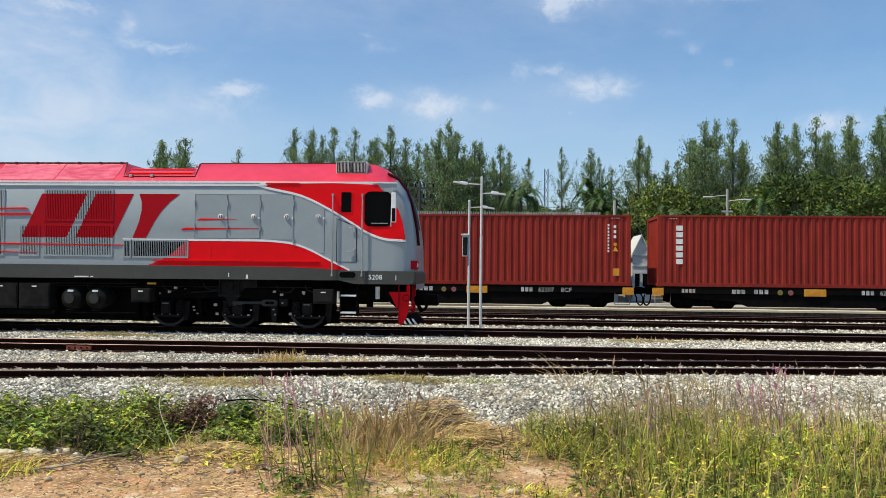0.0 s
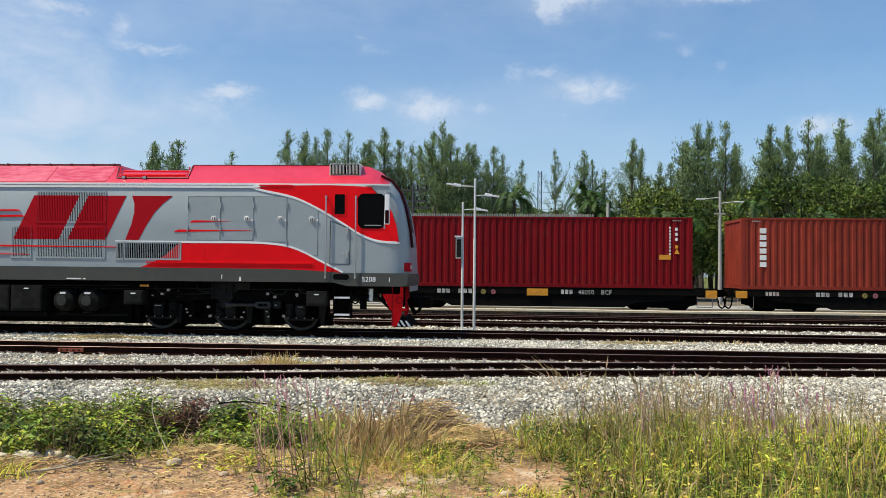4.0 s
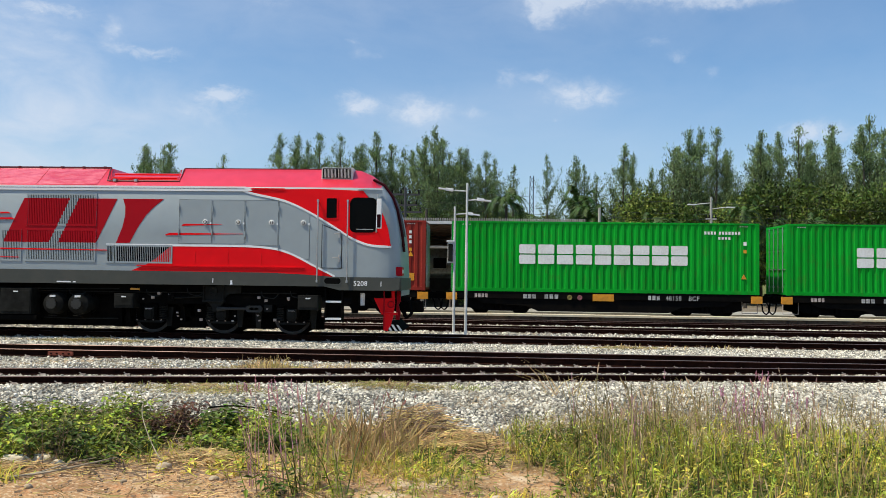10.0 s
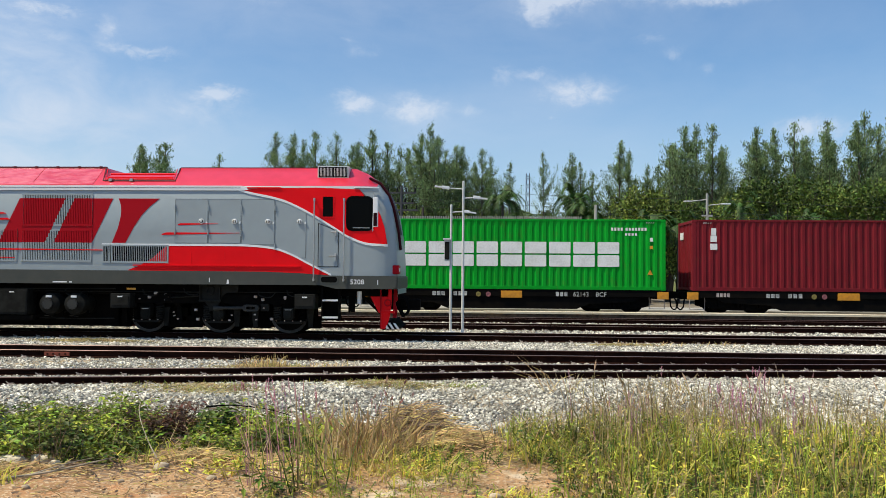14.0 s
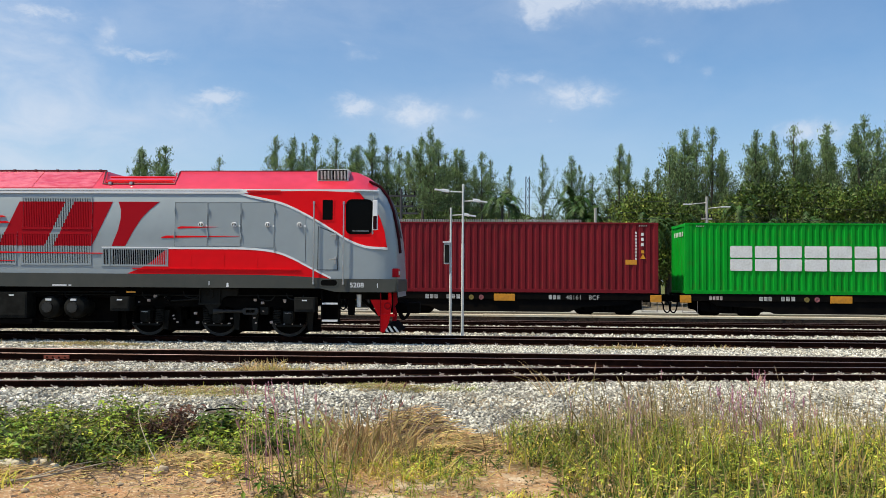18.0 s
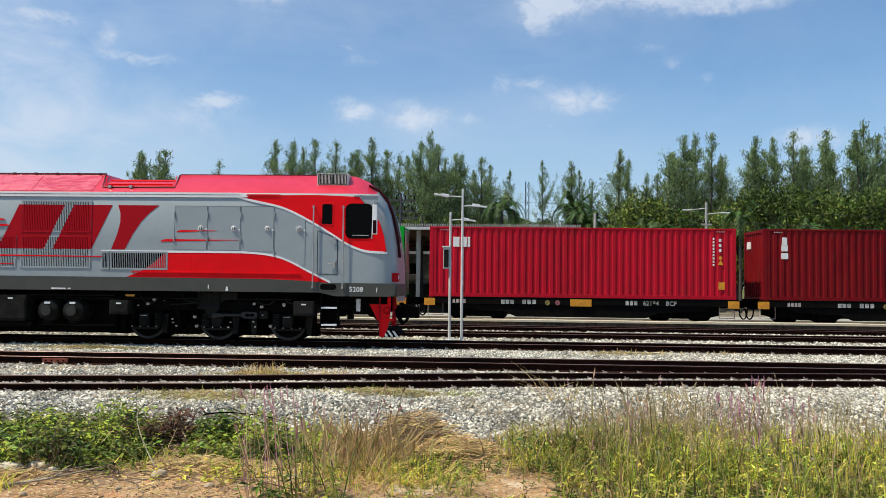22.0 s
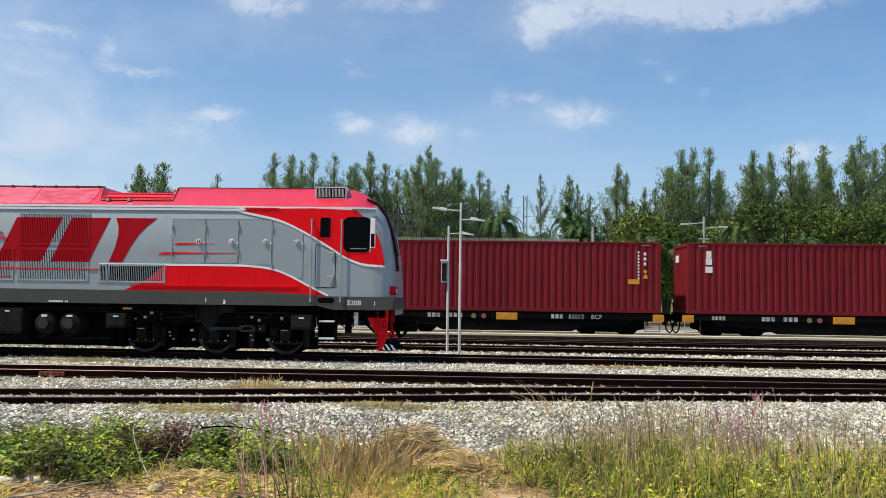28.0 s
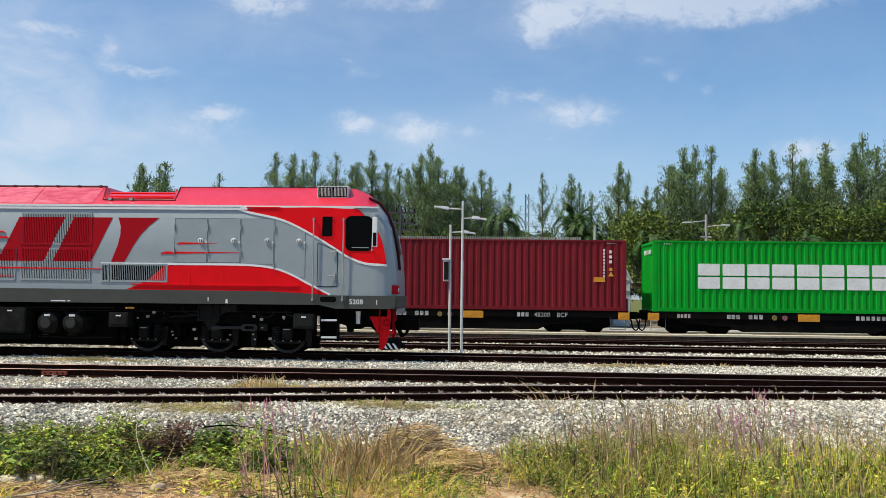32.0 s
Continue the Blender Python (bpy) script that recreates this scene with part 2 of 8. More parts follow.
M_SLEEPER = material("concrete_sleeper", (0.40, 0.37, 0.33), 0.9, dark=(0.26, 0.22, 0.18), scale=9, amount=0.9, bump=0.4, spread=0.15)
M_CLIP = material("rail_clip_steel", (0.58, 0.50, 0.46), 0.6, 0.2, dark=(0.34, 0.26, 0.22), scale=20, amount=0.9)
M_STONE = material("ballast_stone", (0.70, 0.66, 0.565), 0.9, dark=(0.28, 0.26, 0.21), scale=14, amount=0.9, bump=0.4, spread=0.55, spec=0.2)
M_CONC = material("platform_concrete", (0.60, 0.54, 0.41), 0.9, dark=(0.45, 0.38, 0.27), scale=5, amount=0.8, bump=0.3)
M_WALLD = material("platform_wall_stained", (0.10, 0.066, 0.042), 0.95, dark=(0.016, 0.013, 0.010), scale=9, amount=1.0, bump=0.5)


# ---- helpers for meshes ----
def thing(name, x=0.0, y=0.0, z=0.0, label="", category="", group="", kind=""):
    ob = new(name)
    ob.empty_display_size = 0.2
    ob.matrix_basis = pose(x, y, z)
    return tagged(ob, label, category, group, kind)


def mesh_of(name, bm, mat, smooth=False):
    me = bpy.data.meshes.new(name)
    bm.normal_update()
    bm.to_mesh(me)
    bm.free()
    if mat:
        for m in mat if isinstance(mat, (list, tuple)) else (mat,):
            me.materials.append(m)
    if smooth:
        me.shade_smooth()
        me.set_sharp_from_angle(angle=radians(38))
    return me


def part(name, bm, mat, parent, label="", smooth=False):
    ob = new(name, bm if isinstance(bm, bpy.types.Mesh) else mesh_of(name, bm, mat, smooth))
    ob.parent = parent
    return tagged(ob, label)


def single(name, bm, mat, label="", category="", group="", kind="", smooth=False, at=(0, 0, 0)):
    ob = new(name, bm if isinstance(bm, bpy.types.Mesh) else mesh_of(name, bm, mat, smooth))
    ob.matrix_basis = pose(*at)
    return tagged(ob, label, category, group, kind)


def add_box(bm, x0, x1, y0, y1, z0, z1, bevel=0.0):
    r = bmesh.ops.create_cube(bm, size=1)
    vs = r["verts"]
    for v in vs:
        v.co = Vector((x0 + (v.co.x + 0.5) * (x1 - x0), y0 + (v.co.y + 0.5) * (y1 - y0), z0 + (v.co.z + 0.5) * (z1 - z0)))
    if bevel:
        es = list({e for v in vs for e in v.link_edges})
        bmesh.ops.bevel(bm, geom=es, offset=bevel, segments=2, profile=0.7, affect="EDGES")
    return bm


def box(x0, x1, y0, y1, z0, z1, bevel=0.0):
    return add_box(bmesh.new(), x0, x1, y0, y1, z0, z1, bevel)


def add_tube(bm, a, b, r0, r1=None, n=10, caps=True):
    a, b = Vector(a), Vector(b)
    r1 = r0 if r1 is None else r1
    d = (b - a).normalized()
    u = d.orthogonal().normalized()
    w = d.cross(u)
    ring = []
    for p, r in ((a, r0), (b, r1)):
        ring.append([bm.verts.new(p + (u * math.cos(i * math.tau / n) + w * math.sin(i * math.tau / n)) * r) for i in range(n)])
    for i in range(n):
        j = (i + 1) % n
        bm.faces.new((ring[0][i], ring[0][j], ring[1][j], ring[1][i]))
    if caps:
        bm.faces.new(ring[0][::-1])
        bm.faces.new(ring[1])
    return bm


def tube(a, b, r0, r1=None, n=10):
    return add_tube(bmesh.new(), a, b, r0, r1, n)


def pipe(pts, r, n=6):
    """One bent round bar through the points."""
    bm = bmesh.new()
    pts = [Vector(q) for q in pts]
    rings = []
    u = None
    for k, q in enumerate(pts):
        d = (pts[min(k + 1, len(pts) - 1)] - pts[max(k - 1, 0)]).normalized()
        u = d.orthogonal().normalized() if u is None else (u - d * u.dot(d)).normalized()
        w = d.cross(u)
        rings.append([bm.verts.new(q + (u * math.cos(i * math.tau / n) + w * math.sin(i * math.tau / n)) * r) for i in range(n)])
    for a, c in zip(rings, rings[1:]):
        for i in range(n):
            bm.faces.new((a[i], a[(i + 1) % n], c[(i + 1) % n], c[i]))
    bm.faces.new(rings[0][::-1])
    bm.faces.new(rings[-1])
    return bm


def add_lathe(bm, prof, centre, axis="y", n=28):
    """Turned shape: prof is a list of (distance along the axis, radius)."""
    rings = []
    c = Vector(centre)
    for d, r in prof:
        ring = []
        for i in range(n):
            a = i * math.tau / n
            p = {"y": (r * math.cos(a), d, r * math.sin(a)), "z": (r * math.cos(a), r * math.sin(a), d), "x": (d, r * math.cos(a), r * math.sin(a))}[axis]
            ring.append(bm.verts.new(c + Vector(p)))
        rings.append(ring)
    for k in range(len(rings) - 1):
        for i in range(n):
            j = (i + 1) % n
            bm.faces.new((rings[k][i], rings[k][j], rings[k + 1][j], rings[k + 1][i]))
    bm.faces.new(rings[0][::-1])
    bm.faces.new(rings[-1])
    bmesh.ops.recalc_face_normals(bm, faces=bm.faces)
    return bm


def add_plate(bm, poly, y, thick, bevel=0.0):
    """An upright plate: outline of (x, z) whose outer face stands at y - thick."""
    a = [bm.verts.new((x, y, z)) for x, z in poly]
    b = [bm.verts.new((x, y - thick, z)) for x, z in poly]
    n = len(poly)
    fs = [bm.faces.new(a), bm.faces.new(b[::-1])]
    for i in range(n):
        fs.append(bm.faces.new((a[i], b[i], b[(i + 1) % n], a[(i + 1) % n])))
    bmesh.ops.recalc_face_normals(bm, faces=fs)
    return bm


def plate(poly, y, thick):
    return add_plate(bmesh.new(), poly, y, thick)


def spline(pts, n=6):
    """Points of a smooth curve through pts."""
    p = [Vector(q) for q in pts]
    p = [2 * p[0] - p[1], *p, 2 * p[-1] - p[-2]]
    out = []
    for i in range(1, len(p) - 2):
        for k in range(n):
            t = k / n
            out.append(tuple(0.5 * (2 * p[i] + (p[i + 1] - p[i - 1]) * t + (2 * p[i - 1] - 5 * p[i] + 4 * p[i + 1] - p[i + 2]) * t * t
                                    + (3 * p[i] - p[i - 1] - 3 * p[i + 1] + p[i + 2]) * t ** 3)))
    out.append(tuple(p[-2]))
    return out


def rounded(x0, x1, z0, z1, r, n=4):
    out = []
    for cx, cz, a0 in ((x1 - r, z1 - r, 0), (x0 + r, z1 - r, 90), (x0 + r, z0 + r, 180), (x1 - r, z0 + r, 270)):
        for k in range(n + 1):
            a = radians(a0 + 90 * k / n)
            out.append((cx + r * math.cos(a), cz + r * math.sin(a)))
    return out


def frame_plate(outer, inner, y, thick):
    """A flat ring between two outlines with the same number of points."""
    bm = bmesh.new()
    n = len(outer)
    rings = [[bm.verts.new((x, yy, z)) for x, z in o] for o, yy in ((outer, y), (outer, y - thick), (inner, y - thick), (inner, y))]
    for k in range(4):
        for i in range(n):
            j = (i + 1) % n
            bm.faces.new((rings[k][i], rings[k][j], rings[(k + 1) % 4][j], rings[(k + 1) % 4][i]))
    bmesh.ops.recalc_face_normals(bm, faces=bm.faces)
    return bm


def lettering(text, size, depth=0.004):
    """Upright letters in the built-in font facing -y, as a mesh with its foot at the origin."""
    cu = bpy.data.curves.new("lettering", "FONT")
    cu.body, cu.size, cu.extrude, cu.align_x, cu.offset, cu.space_character = text, size, depth / 2, "CENTER", 0.010 * size, 1.06
    ob = bpy.data.objects.new("lettering", cu)
    me = bpy.data.meshes.new_from_object(ob)
    bpy.data.objects.remove(ob)
    bpy.data.curves.remove(cu)
    me.transform(pose(0, 0, 0, 90))
    return me


def letters(text, size, x, y, z, mat, parent, label="white lettering"):
    me = lettering(text, size)
    me.transform(pose(x, y, z))
    me.materials.clear()
    me.materials.append(mat)
    return part("lettering", me, None, parent, label)


RAIL_Z = 0.14


# ---- ground ----
NEAR_LINE = [(-60, 3.8), (-24, 8.86), (-14, 10.4), (-10, 10.95), (-6.7, 11.41), (-3.83, 11.88), (-0.67, 12.62), (0.34, 12.86), (3.84, 13.36), (6.17, 13.62), (10, 14.0), (16, 14.5), (40, 15.4), (140, 15.64)]


NEAR_LIFT = 0.042


def near_rail(x):
    """Where the rail nearest to the verge runs."""
    for (x0, y0), (x1, y1) in zip(NEAR_LINE, NEAR_LINE[1:]):
        if x < x1:
            return y0 + (y1 - y0) * (max(x, x0) - x0) / (x1 - x0)
    return 15.64


def lie(x, y):
    """Height of the ground: the verge, the shoulder of the ballast and the level track bed."""
    top = near_rail(x) - 0.75
    if y < top - 1.7:
        z = -0.27
    elif y < top:
        k = (y - top + 1.7) / 1.7
        z = -0.27 + 0.262 * (k * k * (3 - 2 * k))
    else:
        z = -0.008
    off = abs(y - near_rail(x) - 0.535)  # the nearest siding lies on a slightly heaped bed
    if off < 1.25:
        z += NEAR_LIFT * min(1.0, (1.25 - off) / 0.4)
    if y < 40:
        z += 0.05 * noise.noise((x * 0.45, y * 0.45, 3)) * (1.0 if y < 11 else 0.25)
        z += 0.02 * noise.noise((x * 1.9, y * 1.9, 7)) * (1.0 if y < 11 else 0.3)
    return z


def ground_material():
    m = bpy.data.materials.new("ground")
    m.use_nodes = True
    nt = m.node_tree
    L = nt.links.new
    b = nt.nodes["Principled BSDF"]
    b.inputs["Roughness"].default_value, b.inputs["Specular IOR Level"].default_value = 0.95, 0.2
    tc = nt.nodes.new("ShaderNodeTexCoord")

    def nz(scale, detail=5):
        n = nt.nodes.new("ShaderNodeTexNoise")
        n.inputs["Scale"].default_value, n.inputs["Detail"].default_value = scale, detail
        L(tc.outputs["Object"], n.inputs[0])
        return n.outputs[0]

    def rng(src, a, c, lo=0.0, hi=1.0):
        r = nt.nodes.new("ShaderNodeMapRange")
        for k, v in zip(("From Min", "From Max", "To Min", "To Max"), (a, c, lo, hi)):
            r.inputs[k].default_value = v
        L(src, r.inputs[0])
        return r.outputs[0]

    def mix(fac, a, c):
        n = nt.nodes.new("ShaderNodeMix")
        n.data_type = "RGBA"
        L(fac, n.inputs[0])
        for i, v in ((6, a), (7, c)):
            if isinstance(v, tuple):
                n.inputs[i].default_value = (*v, 1)
            else:
                L(v, n.inputs[i])
        return n.outputs[2]

    def op(kind, a, c):
        n = nt.nodes.new("ShaderNodeMath")
        n.operation = kind
        for i, v in enumerate((a, c)):
            if isinstance(v, float):
                n.inputs[i].default_value = v
            else:
                L(v, n.inputs[i])
        return n.outputs[0]

    soil = mix(rng(nz(2.2), 0.35, 0.65), (0.46, 0.285, 0.145), (0.33, 0.19, 0.095))
    soil = mix(rng(nz(26), 0.52, 0.62), soil, (0.55, 0.41, 0.26))
    soil = mix(rng(nz(3.1), 0.54, 0.66, 0, 0.45), soil, (0.50, 0.21, 0.085))  # redder earth
    soil = mix(rng(nz(5.3, 7), 0.57, 0.63, 0, 0.5), soil, (0.20, 0.125, 0.065))  # dark crumbs
    soil = mix(rng(nz(1.7, 7), 0.60, 0.66, 0, 0.7), soil, (0.66, 0.55, 0.40))  # pale crust
    soil = mix(rng(nz(0.9), 0.55, 0.68, 0, 0.35), soil, (0.16, 0.13, 0.05))
    sp = nt.nodes.new("ShaderNodeSeparateXYZ")
    L(tc.outputs["Object"], sp.inputs[0])
    # leaf litter, its colour darkened to put shade in the gaps between blades
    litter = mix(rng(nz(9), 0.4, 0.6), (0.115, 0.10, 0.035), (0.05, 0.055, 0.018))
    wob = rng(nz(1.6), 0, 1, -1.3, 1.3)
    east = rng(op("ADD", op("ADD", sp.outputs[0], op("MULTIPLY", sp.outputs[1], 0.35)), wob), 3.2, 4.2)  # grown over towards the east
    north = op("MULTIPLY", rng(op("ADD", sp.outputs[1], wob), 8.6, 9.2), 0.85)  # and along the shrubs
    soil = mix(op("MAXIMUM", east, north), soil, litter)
    vor = nt.nodes.new("ShaderNodeTexVoronoi")
    vor.inputs["Scale"].default_value = 24
    L(tc.outputs["Object"], vor.inputs[0])
    # kept dark, with darker cell edges: shade between loose stones painted in
    stone = mix(rng(vor.outputs["Color"], 0.1, 0.9), (0.08, 0.075, 0.065), (0.28, 0.26, 0.23))
    stone = mix(rng(vor.outputs["Distance"], 0.5, 0.75), stone, (0.05, 0.047, 0.043))
    stone = mix(rng(nz(0.55), 0.50, 0.62, 0, 0.85), stone, (0.42, 0.33, 0.21))
    loco_shade = op("MULTIPLY", rng(op("ABSOLUTE", op("SUBTRACT", sp.outputs[1], 21.6), 0.0), 1.0, 0.6), rng(nz(2.0), 0.3, 0.5))  # shade under the locomotive, put into the ground colour along its track
    stone = mix(loco_shade, stone, (0.02, 0.018, 0.016))
    grass = mix(rng(nz(1.4), 0.4, 0.6), (0.07, 0.10, 0.02), (0.16, 0.15, 0.05))
    edge = op("ADD", sp.outputs[1], rng(nz(1.1), 0, 1, -1.0, 1.0))
    near = rng(edge, 9.8, 10.3)
    far = rng(edge, 37.5, 38.5)
    bare = mix(rng(nz(0.7), 0.4, 0.6), (0.15, 0.125, 0.09), (0.22, 0.19, 0.15))
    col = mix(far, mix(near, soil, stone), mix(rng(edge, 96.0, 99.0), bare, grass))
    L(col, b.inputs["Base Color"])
    bp = nt.nodes.new("ShaderNodeBump")
    bp.inputs["Strength"].default_value, bp.inputs["Distance"].default_value = 0.6, 0.03
    L(op("ADD", nz(30), op("MULTIPLY", vor.outputs["Distance"], -0.8)), bp.inputs["Height"])
    L(bp.outputs[0], b.inputs["Normal"])
    return m


def build_ground():
    xs = [-1500, -500, -200, -80, -45, *[-30 + 0.3 * i for i in range(201)], 45, 80, 200, 500, 1500]
    ys = [-1500, -400, -100, -30, -10, 0, 3, *[5 + 0.16 * i for i in range(60)], *[14.8 + 0.6 * i for i in range(42)], 42, 50, 70, 100, 160, 300, 600, 1500]
    verts = [(x, y, lie(x, y)) for y in ys for x in xs]
    n = len(xs)
    faces = [(j * n + i, j * n + i + 1, (j + 1) * n + i + 1, (j + 1) * n + i) for j in range(len(ys) - 1) for i in range(n - 1)]
    me = bpy.data.meshes.new("ground")
    me.from_pydata(verts, [], faces)
    me.materials.append(ground_material())
    me.shade_smooth()
    single("ground", me, None, "sandy soil verge and grey ballast of a railway yard", "ground", kind="structure")


build_ground()


# ---- tracks ----
RAIL_PROFILE = [(-0.06, 0.0), (0.06, 0.0), (0.06, 0.012), (0.012, 0.028), (0.010, 0.105), (0.034, 0.114), (0.034, 0.134), (0.028, 0.14),
                (-0.028, 0.14), (-0.034, 0.134), (-0.034, 0.114), (-0.010, 0.105), (-0.012, 0.028), (-0.06, 0.012)]


def sweep_rail(line, name, parent, lift=0.0):
    """A rail along the line; a lifted one is of a lighter section, with its head at the same height."""
    bm = bmesh.new()
    low = (0.14 - lift) / 0.14
    rings = []
    for k, (x, y) in enumerate(line):
        a, c = line[max(k - 1, 0)], line[min(k + 1, len(line) - 1)]
        d = Vector((c[0] - a[0], c[1] - a[1], 0)).normalized()
        nrm = Vector((-d.y, d.x, 0))
        rings.append([bm.verts.new(Vector((x, y, 0)) + nrm * u + Vector((0, 0, lift + w * low))) for u, w in RAIL_PROFILE])
    m = len(RAIL_PROFILE)
    for k in range(len(rings) - 1):
        for i in range(m):
            j = (i + 1) % m
            f = bm.faces.new((rings[k][i], rings[k][j], rings[k + 1][j], rings[k + 1][i]))
            f.material_index = 1 if 5 <= i <= 8 else 0
    bmesh.ops.recalc_face_normals(bm, faces=bm.faces)
    return part(name, bm, [M_RAIL, M_HEAD], parent, "dark rusty steel rail")


def sleeper_mesh():
    bm = bmesh.new()
    add_box(bm, -0.11, 0.11, -0.95, 0.95, -0.19, -0.01, 0.02)
    return mesh_of("sleeper", bm, M_SLEEPER)


def clip_mesh():
    """Spring clip on the outer side of the rail foot: a bent rod that rises from a small shoulder and hooks over."""
    bm = bmesh.new()
    pts = [(-0.045, -0.115, 0.048), (-0.03, -0.115, 0.040), (-0.012, -0.11, 0.026), (0.004, -0.10, 0.022), (0.022, -0.085, 0.026), (0.038, -0.08, 0.022)]
    for a, c in zip(pts, pts[1:]):
        add_tube(bm, a, c, 0.0075, n=6)
    add_box(bm, -0.035, 0.035, -0.125, -0.06, -0.003, 0.015, 0.004)
    return mesh_of("rail_clip", bm, M_CLIP)


SLEEPER, CLIP = sleeper_mesh(), clip_mesh()


def build_track(near, label, x_from, x_to, off=0.0, lift=0.0):
    """near: centre line of the rail nearer to the verge, as (x, y) points."""
    tr = thing("track", 0, 0, 0, label, "railway track", "yard tracks", "structure")
    far = [(x, y + 1.07) for x, y in near]
    sweep_rail(near, "rail", tr, lift)
    sweep_rail(far, "rail", tr, lift)
    xs = [p[0] for p in near]
    n = int((x_to - x_from) / 0.6)
    rng = random.Random(int(x_to * 10 + near[0][1] * 7))
    for k in range(n):
        x = x_from + off + 0.6 * k + rng.uniform(-0.02, 0.02)
        y = float(np.interp(x, xs, [p[1] for p in near]))
        slope = (float(np.interp(x + 0.5, xs, [p[1] for p in near])) - float(np.interp(x - 0.5, xs, [p[1] for p in near])))
        turn = math.degrees(math.atan(slope))
        sl = part("sleeper", SLEEPER, None, tr)
        sl.matrix_basis = pose(x, y + 0.535, lift, 0, 0, turn)
        for yy in (-0.535, 0.535):
            c = part("rail_clip", CLIP, None, sl)
            c.matrix_basis = pose(0.02, yy, 0)
    return tr


def straight(y, bend=0.0):
    return [(x, y + bend * min(0.0, (x + 2) / 8) ** 2) for x in (-140, -60, -40, -24, -18, -14, -10, -6, -2, 2, 6, 10, 14, 20, 40, 140)]


build_track(NEAR_LINE, "nearest siding with dark rusty rails on ballast", -10.2, 11.0, 0.0, NEAR_LIFT)
build_track(straight(15.66, -0.1), "rusty siding joining at a turnout on ballast", -12.5, 13.5, 0.3)
build_track(straight(20.72), "track under the parked locomotive on ballast", -16, 17, 0.1)
build_track(straight(25.2), "weedy rusty yard track on ballast", -20, 20, 0.2)
build_track(straight(29.2), "rusty yard track before the low platform", -22, 24, 0.4)
build_track(straight(34.80), "running line under the container train", -30, 40)


# ---- low platform between the tracks ----
def build_platform():
    p = thing("low_platform", 0, 0, 0, "low weathered concrete platform edge with dark stained wall", "platform", kind="structure")
    rng = random.Random(5)
    x = -60.0
    while x < 70:
        w = 2.0
        part("edge_slab", box(x, x + w - 0.015, 31.5 + rng.uniform(-0.01, 0.01), 32.2, 0.215, 0.29 + rng.uniform(-0.006, 0.006), 0.01), M_CONC, p)
        x += w
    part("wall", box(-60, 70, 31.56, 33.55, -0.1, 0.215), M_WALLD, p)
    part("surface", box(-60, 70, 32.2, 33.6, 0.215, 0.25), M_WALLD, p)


build_platform()


# ---- container train ----
RUN = [
    (0, 7.108), (0.5, 11.892), (1, 16.677), (1.5, 21.470), (2, 26.255), (2.5, 31.007), (3, 35.713), (3.5, 40.380), (5.5, 58.371),
    (6, 62.738), (6.5, 67.061), (7, 71.328), (7.5, 75.525), (8, 79.661), (8.5, 83.758), (9, 87.817), (9.5, 91.833), (10, 95.819),
    (10.5, 99.773), (11, 103.666), (11.5, 107.484), (12, 111.242), (12.5, 114.953), (13, 118.621), (13.5, 122.244), (14, 125.821), (14.5, 129.349),
    (16.5, 142.924), (17, 146.188), (17.5, 149.408), (18, 152.575), (18.5, 155.685), (19, 158.744), (19.5, 161.757), (20, 164.716), (20.5, 167.616),
    (21, 170.458), (21.5, 173.244), (22, 175.977), (22.5, 178.678), (23, 181.363), (23.5, 184.018), (24, 186.617), (24.5, 189.146), (25, 191.611),
    (25.5, 194.021), (27.5, 203.237), (28, 205.329), (28.5, 207.386), (29, 209.411), (29.5, 211.381), (30, 213.277), (30.5, 215.091), (31, 216.822),
    (31.5, 218.466), (32, 220.015),
]
PITCH = 13.24
LONG = 1.67  # the fourth wagon is longer than the others
FACE = 34.10  # near side of the containers
MIDY = FACE + 1.219
DECK = 1.076  # underside of the containers


def run(t):
    return float(np.interp(t, [r[0] for r in RUN], [r[1] for r in RUN]))


def paint(name, color, dark):
    return material(name, color, 0.45, dark=dark, scale=2.2, amount=0.9, bump=0.35, bump_scale=3.2, stretch=(1, 1, 0.35), fleck=((0.10, 0.045, 0.025), 6.0, 0.16), spec=0.09)


PAINTS = {
    "brown": paint("container_brown", (0.300, 0.0345, 0.0245), (0.215, 0.0255, 0.019)),
    "rust": paint("container_orange_brown", (0.275, 0.041, 0.025), (0.19, 0.03, 0.019)),
    "maroon": paint("container_maroon", (0.205, 0.0165, 0.0235), (0.155, 0.0135, 0.0195)),
    "dark": paint("container_dark_maroon", (0.195, 0.0065, 0.0095), (0.146, 0.005, 0.0085)),
    "red": paint("container_red", (0.5198, 0.00904, 0.02712), (0.3955, 0.00904, 0.02147)),
    "green": paint("container_green", (0.00452, 0.3503, 0.02712), (0.00339, 0.2825, 0.02034)),
}
CL, CW, CH = 12.192, 2.438, 2.83


def corrugated(length, z0, z1, pitch=0.278, depth=0.032):
    """A folded steel sheet along x, its outer ridges at y = 0 and its valleys behind."""
    bm = bmesh.new()
    n = max(1, round(length / pitch))
    p = length / n
    pts = []
    for k in range(n):
        x = k * p
        pts += [(x, 0.0), (x + 0.39 * p, 0.0), (x + 0.52 * p, depth), (x + 0.86 * p, depth)]
    pts.append((length, 0.0))
    lo = [bm.verts.new((x, y, z0)) for x, y in pts]
    hi = [bm.verts.new((x, y, z1)) for x, y in pts]
    for i in range(len(pts) - 1):
        bm.faces.new((lo[i], lo[i + 1], hi[i + 1], hi[i]))
    return bm


def turned(bm, m):
    bmesh.ops.transform(bm, matrix=m, verts=bm.verts)
    return bm


CMESH = {}


